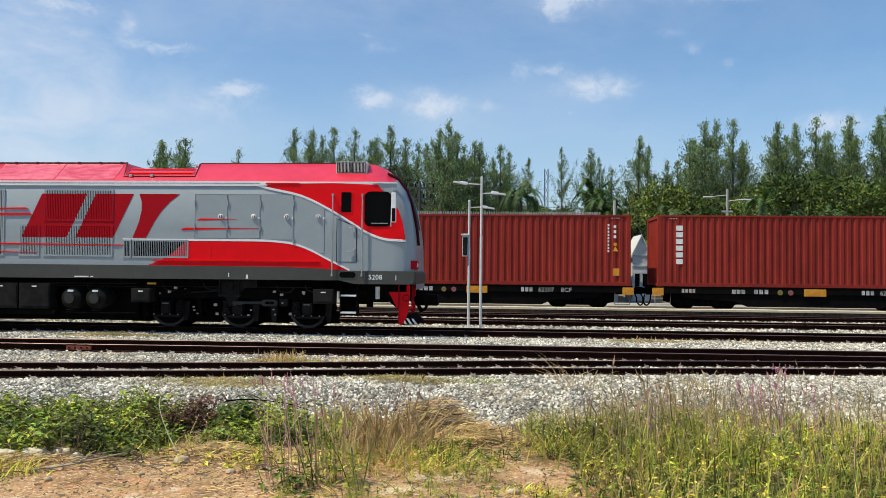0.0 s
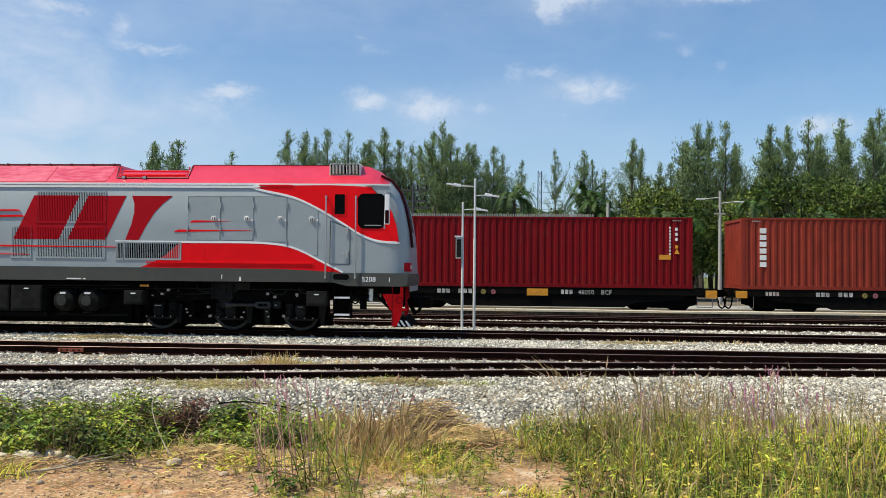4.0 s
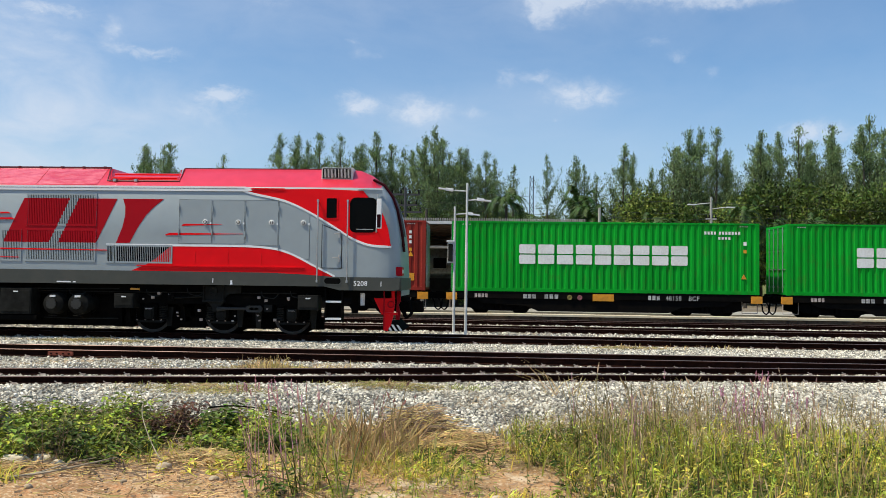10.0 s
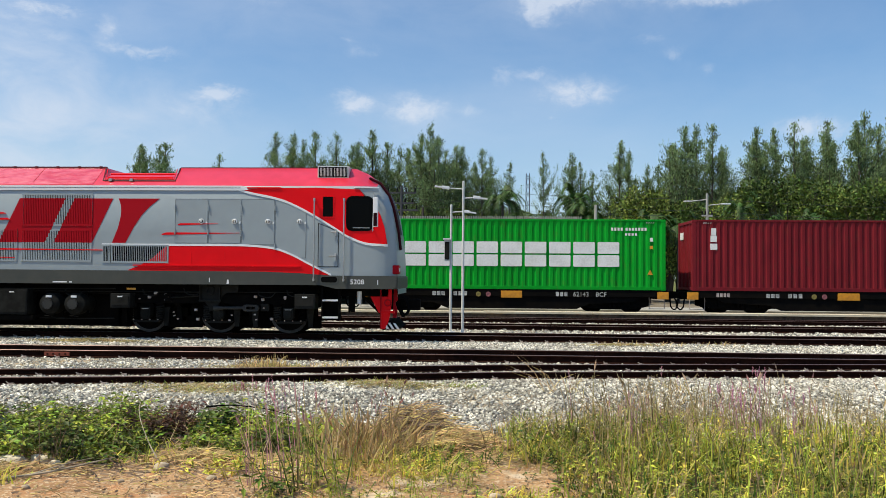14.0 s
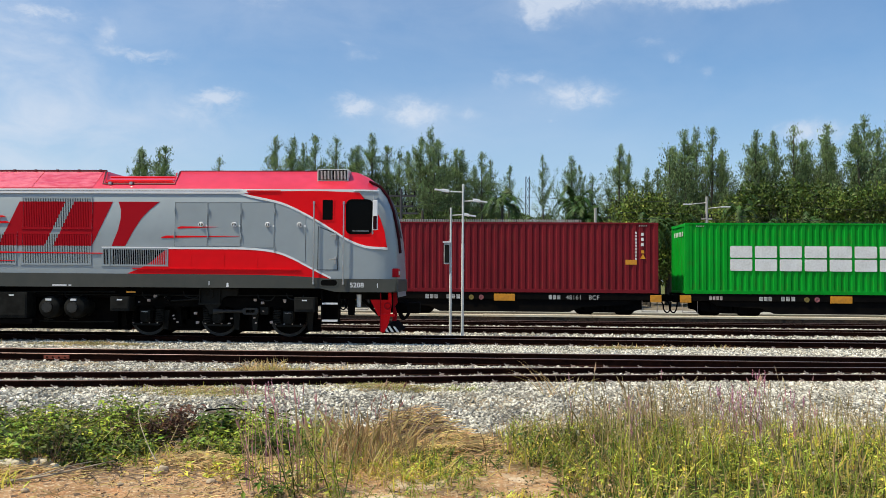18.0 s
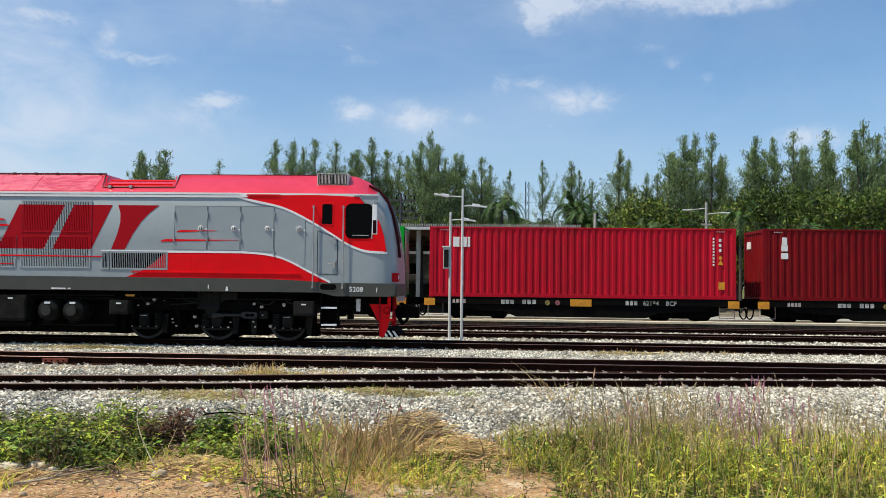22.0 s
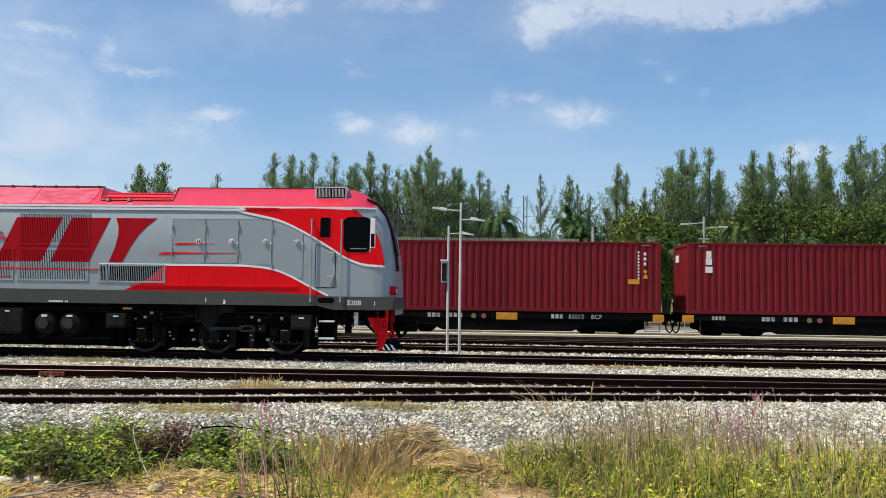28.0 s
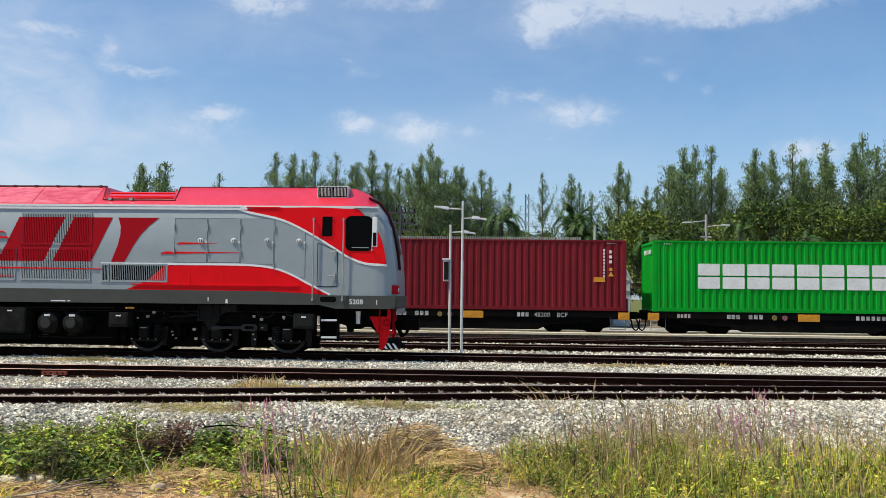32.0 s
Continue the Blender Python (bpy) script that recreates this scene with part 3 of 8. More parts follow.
def container_meshes(colour):
    if colour in CMESH:
        return CMESH[colour]
    m = PAINTS[colour]
    d = {}
    post, rail_t, rail_b = 0.16, 0.07, 0.15
    inner = CL - 2 * post
    d["side_panel"] = [mesh_of("side_panel", turned(corrugated(inner, rail_b, CH - rail_t), pose(post, 0.012, 0)), m),
                       mesh_of("side_panel", turned(corrugated(inner, rail_b, CH - rail_t), pose(CL - post, CW - 0.012, 0, 0, 0, 180)), m)]
    d["end_panel"] = [mesh_of("end_panel", turned(corrugated(CW - 0.3, rail_b, CH - 0.1, 0.24), pose(0.03, CW - 0.15, 0, 0, 0, -90)), m)]
    bm = bmesh.new()
    n = 44
    w = inner / n
    for k in range(n):  # shallow pressed roof ribs
        add_box(bm, post + k * w + 0.03, post + (k + 1) * w - 0.03, 0.1, CW - 0.1, CH - 0.03, CH - 0.008)
    add_box(bm, 0.05, CL - 0.05, 0.05, CW - 0.05, CH - 0.06, CH - 0.026)
    d["roof"] = [mesh_of("roof", bm, m)]
    d["top_rail"] = [mesh_of("top_rail", box(post, CL - post, y, y + 0.06, CH - rail_t, CH, 0.008), m) for y in (0, CW - 0.06)]
    d["bottom_rail"] = [mesh_of("bottom_rail", box(post, CL - post, y, y + 0.05, 0.01, rail_b, 0.008), m) for y in (0.004, CW - 0.054)]
    d["corner_post"] = [mesh_of("corner_post", box(x, x + post, y, y + 0.15, 0.1, CH - 0.1, 0.012), m) for x in (0, CL - post) for y in (0, CW - 0.15)]
    d["end_beam"] = [mesh_of("end_beam", box(x, x + 0.1, 0.15, CW - 0.15, z, z + 0.11, 0.01), m) for x in (0, CL - 0.1) for z in (0.03, CH - 0.13)]
    cast = []
    for x in (-0.004, CL - 0.174):
        for y in (-0.004, CW - 0.158):
            for z in (0.0, CH - 0.118):
                bm = box(x, x + 0.178, y, y + 0.162, z, z + 0.118, 0.012)
                cast.append(mesh_of("corner_casting", bm, m))
    d["corner_casting"] = cast
    doors = []
    for y0, y1 in ((0.16, 1.212), (1.226, CW - 0.16)):
        bm = bmesh.new()
        add_box(bm, CL - 0.06, CL - 0.025, y0, y1, 0.15, CH - 0.14, 0.006)
        for z in np.linspace(0.45, CH - 0.5, 5):
            add_box(bm, CL - 0.03, CL - 0.008, y0 + 0.06, y1 - 0.06, z, z + 0.2, 0.008)
        doors.append(mesh_of("door", bm, m))
    d["door"] = doors
    rods = []
    for y in (0.42, 0.95, 1.49, 2.02):
        bm = bmesh.new()
        add_tube(bm, (CL + 0.012, y, 0.12), (CL + 0.012, y, CH - 0.1), 0.019, n=8)
        for z in (0.3, 1.0, 1.75, CH - 0.3):
            add_box(bm, CL - 0.02, CL + 0.03, y - 0.05, y + 0.05, z, z + 0.06)
        add_box(bm, CL + 0.0, CL + 0.035, y - 0.02, y + 0.28, 1.02, 1.06)
        rods.append(mesh_of("locking_bar", bm, M_STEEL))
    d["rod"] = rods
    d["floor_panel"] = [mesh_of("floor_panel", box(0.1, CL - 0.1, 0.06, CW - 0.06, 0.03, 0.12), m)]
    CMESH[colour] = d
    return d


def bar(x0, x1, z0, z1, y=0.0):
    return plate([(x0, z0), (x1, z0), (x1, z1), (x0, z1)], y, 0.004)


def block_row(ob, x0, x1, z0, z1, count, label):
    """The owner's mark as a row of plain solid bars, two above one another."""
    w, h = (x1 - x0) / count, z1 - z0
    for k in range(count):
        for a, c in ((0.0, 0.47), (0.53, 1.0)):
            part("emblem_block", plate(rounded(x0 + w * k + 0.05, x0 + w * (k + 1) - 0.06, z0 + h * a, z0 + h * c, 0.04, 2), 0.008, 0.012), M_MARK, ob, label)


# colour, mark, doors first, label
LOAD = [("brown", "", False), ("brown", "column", False), ("green", "narrow", False), ("dark", "small_column", False), ("rust", "column", False), ("red", "short", False),
        ("brown", "column", False), ("green", "narrow", True), ("green", "narrow", True), ("green", "wide", False), ("maroon", "small_column", False), ("maroon", "small_column", False),
        ("green", "wide", False), ("red", "short", False), ("dark", "small_column", False), ("maroon", "small_column", False), ("maroon", "small_column", False), ("green", "wide", False)]
WORDS = {"brown": "brown corrugated steel shipping container on a flat wagon", "rust": "faded rust-brown corrugated shipping container on a flat wagon",
         "maroon": "maroon corrugated steel shipping container on a flat wagon", "dark": "dark maroon corrugated shipping container on a flat wagon",
         "red": "bright red corrugated steel shipping container on a flat wagon", "green": "green corrugated shipping container with wide white lettering blocks"}


def build_container(n):
    colour, mark, doors_first = LOAD[n]
    ob = thing("shipping_container", 0, 0, 0, WORDS[colour], "container", "containers of the freight train")
    d = container_meshes(colour)
    rng = random.Random(n + 40)
    flip = Matrix.Translation((CL, CW, 0)) @ pose(0, 0, 0, 0, 0, 180) if doors_first else Matrix()
    for kind in ("side_panel", "end_panel", "roof", "top_rail", "bottom_rail", "corner_post", "end_beam", "corner_casting", "floor_panel"):
        for me in d[kind]:
            part(kind, me, None, ob).matrix_basis = flip
    for k, me in enumerate(d["door"]):
        dr = part("door", me, None, ob)
        dr.matrix_basis = flip
        for r in d["rod"][2 * k:2 * k + 2]:
            part("locking_bar", r, None, dr, "steel door locking bar")
    if mark == "wide":
        block_row(ob, 1.72, 10.42, 0.93, 1.92, 9, "white painted block")
    elif mark == "narrow":
        block_row(ob, 2.67, 9.45, 1.13, 1.91, 9, "white painted block")
    elif mark == "column":
        for k in range(6):
            z = 2.42 - k * 0.265
            part("emblem_block", bar(0.72, 0.98, z - 0.2, z, 0.008), M_MARK, ob, "white painted block")
    elif mark == "small_column":
        for k, (w, h) in enumerate(((0.2, 0.3), (0.25, 0.24), (0.28, 0.24))):
            z = 2.5 - k * 0.31
            part("emblem_block", bar(0.74 - w / 2 + 0.1, 0.84 + w / 2, z - h, z, 0.008), M_MARK, ob, "white painted block")
        bm = bmesh.new()
        add_box(bm, 0.005, 0.03, CW - 0.85, CW - 0.35, 2.1, 2.4)
        part("emblem_block", bm, M_MARK, ob, "white painted block")
    elif mark == "short":
        for k in range(3):
            x = 0.95 + 0.3 * k - (0.0 if k < 2 else 0.02)
            part("emblem_block", bar(x, x + (0.25 if k < 2 else 0.1), 2.02, 2.42, 0.008), M_MARK, ob, "white painted block")
    for x0 in (0.42, CL - 0.78):  # small air vents under the top rail
        for k in range(4):
            part("vent", plate([(x0 + 0.09 * k, CH - 0.15), (x0 + 0.045 + 0.09 * k, CH - 0.15), (x0 + 0.075 + 0.09 * k, CH - 0.11), (x0 + 0.03 + 0.09 * k, CH - 0.11)], 0.006, 0.006), M_WMARK, ob)
    if n in (12, 17):
        for k in range(6):
            y = 0.45 + 0.27 * k
            part("code_bar", box(0.004, 0.02, y, y + 0.1, 2.32, 2.5), M_MARK, ob)
    # owner's code and test plates near the far end, unreadable at this distance
    if colour == "green":
        for k in range(11):
            part("code_bar", bar(CL - 2.15 + 0.125 * k + 0.07 * (k > 3), CL - 2.07 + 0.125 * k + 0.07 * (k > 3), 2.38, 2.5, 0.008), M_MARK, ob)
        for k in range(4):
            part("code_bar", bar(CL - 1.6 + 0.13 * k, CL - 1.52 + 0.13 * k, 2.18, 2.28, 0.008), M_MARK, ob)
        part("code_bar", bar(CL - 0.62, CL - 0.5, 1.95, 2.1, 0.008), M_MARK, ob)
        part("yellow_sticker", bar(CL - 0.62, CL - 0.5, 1.65, 1.78, 0.008), M_YELLOW, ob, "yellow sticker")
        tz = 0.62
    else:
        for k in range(9):
            part("code_bar", bar(CL - 0.92, CL - 0.85, 2.38 - 0.13 * k, 2.46 - 0.13 * k, 0.008), M_MARK, ob)
        for k in range(3):
            part("code_bar", bar(CL - 0.68, CL - 0.58, 2.3 - 0.2 * k, 2.42 - 0.2 * k, 0.008), M_MARK, ob)
        part("yellow_sticker", bar(CL - 0.68, CL - 0.56, 1.6, 1.72, 0.008), M_YELLOW, ob, "yellow sticker")
        if colour in ("maroon", "dark"):
            part("yellow_sticker", bar(CL - 1.3, CL - 0.85, 1.15, 1.34, 0.008), M_YELLOW, ob, "yellow sticker")
        elif colour in ("red", "brown"):
            part("yellow_sticker", bar(CL - 0.7, CL - 0.45, 0.4, 0.7, 0.008), M_YELLOW, ob, "yellow sticker")
        tz = 1.38
    part("warning_triangle", plate([(CL - 0.72, tz), (CL - 0.5, tz), (CL - 0.61, tz + 0.2)], 0.006, 0.006), M_YELLOW, ob, "yellow warning triangle")
    return ob


NUMBERS = ["62307", "62200", "62153", "48050", "62177", "48198", "62326", "48158", "48105", "62143", "", "48161", "48125", "62194", "62204", "62012", "48200", ""]
WHEEL_R = 0.42
M_PINKMARK = material("faded_pink_mark", (0.36, 0.14, 0.15), 0.7, scale=12, amount=0.7, spec=0.1)
M_YELLOWMARK = material("faded_yellow_mark", (0.30, 0.24, 0.08), 0.7, scale=12, amount=0.7, spec=0.1)
WMESH = {}


def wheelset_mesh():
    bm = bmesh.new()
    for s in (-1, 1):
        add_lathe(bm, [(-0.07, 0.13), (-0.07, 0.30), (-0.055, 0.36), (-0.065, WHEEL_R), (0.045, WHEEL_R - 0.003), (0.05, 0.36), (0.03, 0.3), (0.08, 0.13)] if s > 0 else
                  [(-0.08, 0.13), (-0.03, 0.3), (-0.05, 0.36), (-0.045, WHEEL_R - 0.003), (0.065, WHEEL_R), (0.055, 0.36), (0.07, 0.30), (0.07, 0.13)], (0, 0.535 * s, 0), "y", 24)
    add_tube(bm, (0, -0.95, 0), (0, 0.95, 0), 0.065, n=12)
    for k in range(3):  # bolts of the axle cap
        a = k * math.tau / 3
        add_tube(bm, (0.05 * math.cos(a), -0.985, 0.05 * math.sin(a)), (0.05 * math.cos(a), -0.94, 0.05 * math.sin(a)), 0.014, n=6)
    return mesh_of("wheelset", bm, M_WHEEL)


def wagon_meshes(extra):
    if extra in WMESH:
        return WMESH[extra]
    L0, L1 = -0.22, CL + extra + 0.18
    d = {}
    bm = bmesh.new()  # deep side sills, cross beams and centre sill
    for y in (-MIDY + FACE + 0.03, 1.219 - 0.15):
        add_box(bm, L0 + 0.1, L1 - 0.1, y, y + 0.12, 0.80 - RAIL_Z, 1.10 - RAIL_Z, 0.01)
        add_plate(bm, [(0.9, 0.81 - RAIL_Z), (L1 - 1.1, 0.81 - RAIL_Z), (L1 - 1.5, 0.60 - RAIL_Z), (L1 - 3.2, 0.52 - RAIL_Z), (L1 - 3.7, 0.31 - RAIL_Z), (3.5, 0.31 - RAIL_Z), (3.0, 0.52 - RAIL_Z), (1.3, 0.60 - RAIL_Z)], y + 0.08, 0.03)
    for x in np.linspace(L0 + 0.2, L1 - 0.35, 9):
        add_box(bm, x, x + 0.15, -1.1, 1.1, 0.84 - RAIL_Z, 1.05 - RAIL_Z)
    add_box(bm, L0, L1, -0.2, 0.2, 0.72 - RAIL_Z, 1.03 - RAIL_Z)
    d["frame"] = mesh_of("frame", bm, M_WAGON)
    bogie = bmesh.new()
    for s in (-1, 1):
        y = s * 0.93
        add_plate(bogie, [(-1.38, 0.30), (-1.38, 0.60), (-1.0, 0.66), (-0.35, 0.70), (0.35, 0.70), (1.0, 0.66), (1.38, 0.60), (1.38, 0.30), (1.05, 0.22), (0.45, 0.16), (-0.45, 0.16), (-1.05, 0.22)], y + 0.05, 0.1)
        for x in (-0.18, 0.0, 0.18):
            add_tube(bogie, (x, y - 0.08, 0.22), (x, y - 0.08, 0.48), 0.06, n=8)
    add_box(bogie, -0.25, 0.25, -0.95, 0.95, 0.4, 0.6)
    d["bogie"] = mesh_of("bogie", bogie, M_UNDER)
    jb = bmesh.new()
    add_box(jb, -0.16, 0.16, -1.05, -0.86, WHEEL_R - 0.15, WHEEL_R + 0.15, 0.03)
    d["axle_box"] = mesh_of("axle_box", jb, M_UNDER)
    d["wheelset"] = wheelset_mesh()
    d["end_marker"] = mesh_of("end_marker", box(-0.22, 0.22, -0.03, 0.02, -0.145, 0.145, 0.01), M_YELLOW)
    d["middle_marker"] = mesh_of("middle_marker", box(-0.42, 0.42, -0.03, 0.02, -0.14, 0.14, 0.01), M_YELLOW)
    bm = bmesh.new()
    add_box(bm, 0.0, 0.3, -0.12, 0.12, 0.62, 0.86, 0.03)
    add_box(bm, 0.28, 0.5, -0.16, 0.16, 0.6, 0.9, 0.05)
    d["coupler"] = mesh_of("coupler", bm, M_WHEEL)
    pts = spline([(0, -0.5, 0.7), (0.12, -0.52, 0.5), (0.16, -0.5, 0.28), (0.3, -0.48, 0.16), (0.42, -0.46, 0.3), (0.46, -0.45, 0.6)], 4)
    d["brake_hose"] = mesh_of("brake_hose", pipe(pts, 0.03), M_BLACK)
    bm = bmesh.new()
    add_lathe(bm, [(0.02, 0.1), (0.0, 0.1), (0.0, 0.055), (0.012, 0.05)], (0, 0, 0), "y", 16)
    d["pink_roundel"] = mesh_of("roundel", turned(bm.copy(), pose(0, -0.02, 0)), M_PINKMARK)
    d["roundel"] = mesh_of("roundel", turned(bm, pose(0, -0.02, 0)), M_YELLOWMARK)
    bm = bmesh.new()
    add_tube(bm, (-0.3, -0.95, 0.0), (0.3, -0.95, 0.0), 0.015, n=6)
    for x in (-0.3, 0.3):
        add_tube(bm, (x, -0.95, 0.0), (x, -0.95, 0.5), 0.015, n=6)
    d["foot_step"] = mesh_of("foot_step", bm, M_CLIP)
    WMESH[extra] = d
    return d


def build_wagon(n):
    extra = LONG if n == 3 else 0.0
    d = wagon_meshes(extra)
    ob = thing("flat_wagon", 0, 0, 0, "black flat wagon with yellow end blocks carrying a container", "wagon", "wagons of the freight train")
    part("frame", d["frame"], None, ob)
    yf = -MIDY + FACE + 0.03
    for x in (0.02, CL - 0.10 + extra):
        part("end_marker", d["end_marker"], None, ob, "yellow block").matrix_basis = pose(x, yf, 0.875 - RAIL_Z)
    part("middle_marker", d["middle_marker"], None, ob, "yellow block").matrix_basis = pose(6.08 + extra / 2, yf, 0.885 - RAIL_Z)
    wheels = []
    for cx in (2.0, CL + extra - 2.0):
        b = part("bogie", d["bogie"], None, ob)
        b.matrix_basis = pose(cx, 0, 0)
        for dx in (-0.8, 0.8):
            a = part("axle_box", d["axle_box"], None, b)
            a.matrix_basis = pose(dx, 0, 0)
            w = part("wheelset", d["wheelset"], None, ob)
            w.matrix_basis = pose(cx + dx, 0, WHEEL_R)
            wheels.append((w, cx + dx))
    c = part("coupler", d["coupler"], None, ob)
    c.matrix_basis = pose(CL + extra + 0.15, 0, 0)
    c = part("coupler", d["coupler"], None, ob)
    c.matrix_basis = pose(-0.2, 0, 0, 0, 0, 180)
    for x in (CL + extra + 0.2, CL + extra + 0.45):
        part("brake_hose", d["brake_hose"], None, ob).matrix_basis = pose(x, 0, 0)
    for x in (0.25, CL + extra - 0.3):
        part("foot_step", d["foot_step"], None, ob).matrix_basis = pose(x, 0, 0.2)
    part("roundel", d["roundel"], None, ob, "small round yellow mark").matrix_basis = pose(4.75, yf, 0.88 - RAIL_Z)
    part("roundel", d["pink_roundel"], None, ob, "small round pink mark").matrix_basis = pose(5.15, yf, 0.88 - RAIL_Z)
    z = 0.82 - RAIL_Z
    if NUMBERS[n]:
        letters(NUMBERS[n], 0.24, 8.85, yf - 0.004, z, M_WMARK, ob)
        letters("BCF", 0.24, 9.65, yf - 0.004, z, M_WMARK, ob)
        for k in range(3):
            part("marking_bar", bar(7.85 + 0.17 * k, 7.97 + 0.17 * k, z, z + 0.17, yf), M_WMARK, ob)
    else:
        for k in range(9):
            part("marking_bar", bar(7.9 + 0.2 * k, 8.03 + 0.2 * k, z, z + 0.16, yf), M_WMARK, ob)
    for k in range(3):
        part("marking_bar", bar(3.75 + 0.2 * k, 3.89 + 0.2 * k, z, z + 0.17, yf), M_WMARK, ob)
    for k in range(3):
        part("marking_bar", bar(2.9 + 0.18 * k, 3.04 + 0.18 * k, z, z + 0.16, yf), M_WMARK, ob)
    for k in range(4):
        part("marking_bar", bar(0.95 + 0.14 * k, 1.05 + 0.14 * k, z + 0.02, z + 0.17, yf), M_CLIP, ob)
    return ob, wheels


TRAIN = []
for n in range(18):
    wagon, wheels = build_wagon(n)
    TRAIN.append((n, wagon, wheels, build_container(n)))


# ---- locomotive ----
SIDE, LMID, LHALF = 19.88, 21.25, 1.37
LX = -11.8  # middle of the locomotive
loco = thing("diesel_locomotive", LX, LMID, RAIL_Z, "parked red and grey diesel locomotive with white stripes", "locomotive")


def lp(name, bm, mat, label="", parent=None, smooth=False):
    """A part of the locomotive, given in the yard's coordinates."""
    if isinstance(bm, bpy.types.Mesh):
        bm.transform(pose(-LX, -LMID, -RAIL_Z))
    else:
        bmesh.ops.translate(bm, vec=(-LX, -LMID, -RAIL_Z), verts=bm.verts)
    return part(name, bm, mat, parent or loco, label, smooth)


NOSE = [(-3.45, 1.37, 4.22), (-3.15, 1.37, 4.20), (-2.85, 1.37, 4.07), (-2.58, 1.365, 3.86), (-2.37, 1.34, 3.58), (-2.26, 1.30, 3.28), (-2.19, 1.25, 2.95),
        (-2.13, 1.19, 2.62), (-2.09, 1.14, 2.25), (-2.07, 1.09, 1.9), (-2.06, 1.05, 1.6)]
RECESS = [(-9.27, 1.37, 4.22), (-9.22, 1.37, 0), (-7.46, 1.37, 0), (-7.41, 1.37, 4.22)]  # roof hatch with an upright inner wall
STATIONS = [(2 * LX - x, w, z) for x, w, z in NOSE][::-1] + RECESS + NOSE


def section(w, top):
    if top == 0:
        half = [(-w, 1.5), (-w, 2.56), (-w, 3.62), (-w * 0.955, 3.70), (-w * 0.86, 3.80), (-w * 0.46, 4.09)]
        return half + [(-y, z) for y, z in half[::-1]]
    nose = top < 3.9
    e = min(3.62, top - (0.36 if nose else 0.12))
    s = min(3.70, top - (0.12 if nose else 0.06))
    half = [(-w, min(1.5, e - 0.1)), (-w, e * 0.5 + 0.7), (-w, e), (-w * (0.9 if nose else 0.955), s), (-w * 0.47, top - 0.012), (-w * 0.4, top)]
    return half + [(-y, z) for y, z in half[::-1]]


def hull(want):
    bm = bmesh.new()
    rings = [[bm.verts.new((x - (0.4 * max(0.0, z - 3.78) if (x, w, t) in RECESS else 0.0), LMID + y, z)) for y, z in section(w, t)] for x, w, t in STATIONS]
    n = len(rings[0])
    tail, head = len(NOSE) - 1, len(STATIONS) - len(NOSE)
    for k in range(len(rings) - 1):
        for i in range(n - 1):
            quad = (rings[k][i], rings[k + 1][i], rings[k + 1][i + 1], rings[k][i + 1])
            top = 3 <= i <= n - 5
            edge = k - head if k >= head else tail - 1 - k if k < tail else -1  # strips counted from the cab to the buffer beam
            glass = 3 <= edge <= 6 and 4 <= i <= n - 6
            kind = ("glass" if k >= head else "rear") if glass else "roof" if (top and edge < 3) else "body"
            if kind == want:
                bm.faces.new(quad)
    if want == "body":
        bm.faces.new(rings[0])
        bm.faces.new(rings[-1][::-1])
    bmesh.ops.delete(bm, geom=[v for v in bm.verts if not v.link_faces], context="VERTS")
    bmesh.ops.recalc_face_normals(bm, faces=bm.faces)
    return bm


lp("body_shell", hull("body"), M_GREY, "grey painted steel body", smooth=True)
lp("windscreen", hull("glass"), M_SCREEN, "dark windscreen")
lp("windscreen", hull("rear"), M_SCREEN, "dark windscreen")


rim = []
for x, w, top in NOSE[2:9]:
    s0 = top - 0.12
    rim.append((x + 0.045, LMID - w * 0.60, s0 + (top - 0.012 - s0) * 0.70 if top < 3.9 else top - 0.12))
lp("windscreen_rim", pipe(rim, 0.035, 8), material("maroon_rim", (0.05, 0.006, 0.009), 0.5, scale=6, amount=0.6, spec=0.1), "dark maroon windscreen surround", smooth=True)
lp("roof", hull("roof"), M_ROOF, "glossy red sloping roof", smooth=True)
lp("stripe_line", box(2 * LX + 5.8, -5.82, SIDE - 0.024, SIDE - 0.019, 3.645, 3.652), M_BOXG)
# white stripe under the eave and the curved stripe that sweeps down across the cab
lp("white_stripe", plate([(2 * LX + 5.8, 3.585), (-5.84, 3.585), (-5.62, 3.60), (-5.80, 3.70), (2 * LX + 5.8, 3.70)], SIDE, 0.02), M_LWHITE, "white stripe")
up = spline([(-5.86, 3.60), (-5.58, 3.52), (-4.83, 3.355), (-4.22, 3.08), (-3.6, 2.72), (-3.22, 2.485), (-2.82, 2.335), (-2.42, 2.30), (-2.28, 2.29)], 5)
lp("cab_red_panel", plate(up + [(-2.30, 2.36), (-2.36, 2.7), (-2.46, 3.0), (-2.60, 3.26), (-2.8, 3.45), (-2.97, 3.62), (-4.0, 3.66), (-5.3, 3.64)], SIDE, 0.007), M_LRED, "bright red painted panel")
lp("white_stripe", plate([(x, z + 0.03) for x, z in up] + [(x, z - 0.025) for x, z in up[::-1]], SIDE - 0.002, 0.010), M_LWHITE, "white stripe")
low = spline([(-9.17, 2.275), (-7.58, 2.275), (-6.21, 2.278), (-5.52, 2.265), (-4.98, 2.20), (-4.57, 2.06), (-4.16, 1.85), (-3.62, 1.585)], 5)
red = [p for p in low if p[0] > -7.6]
lp("red_band", plate(red + [(-3.8, 1.57), (-8.53, 1.665), (-8.2, 1.8), (-7.95, 1.95), (-7.6, 2.25)], SIDE, 0.007), M_LRED, "bright red painted band", smooth=False)
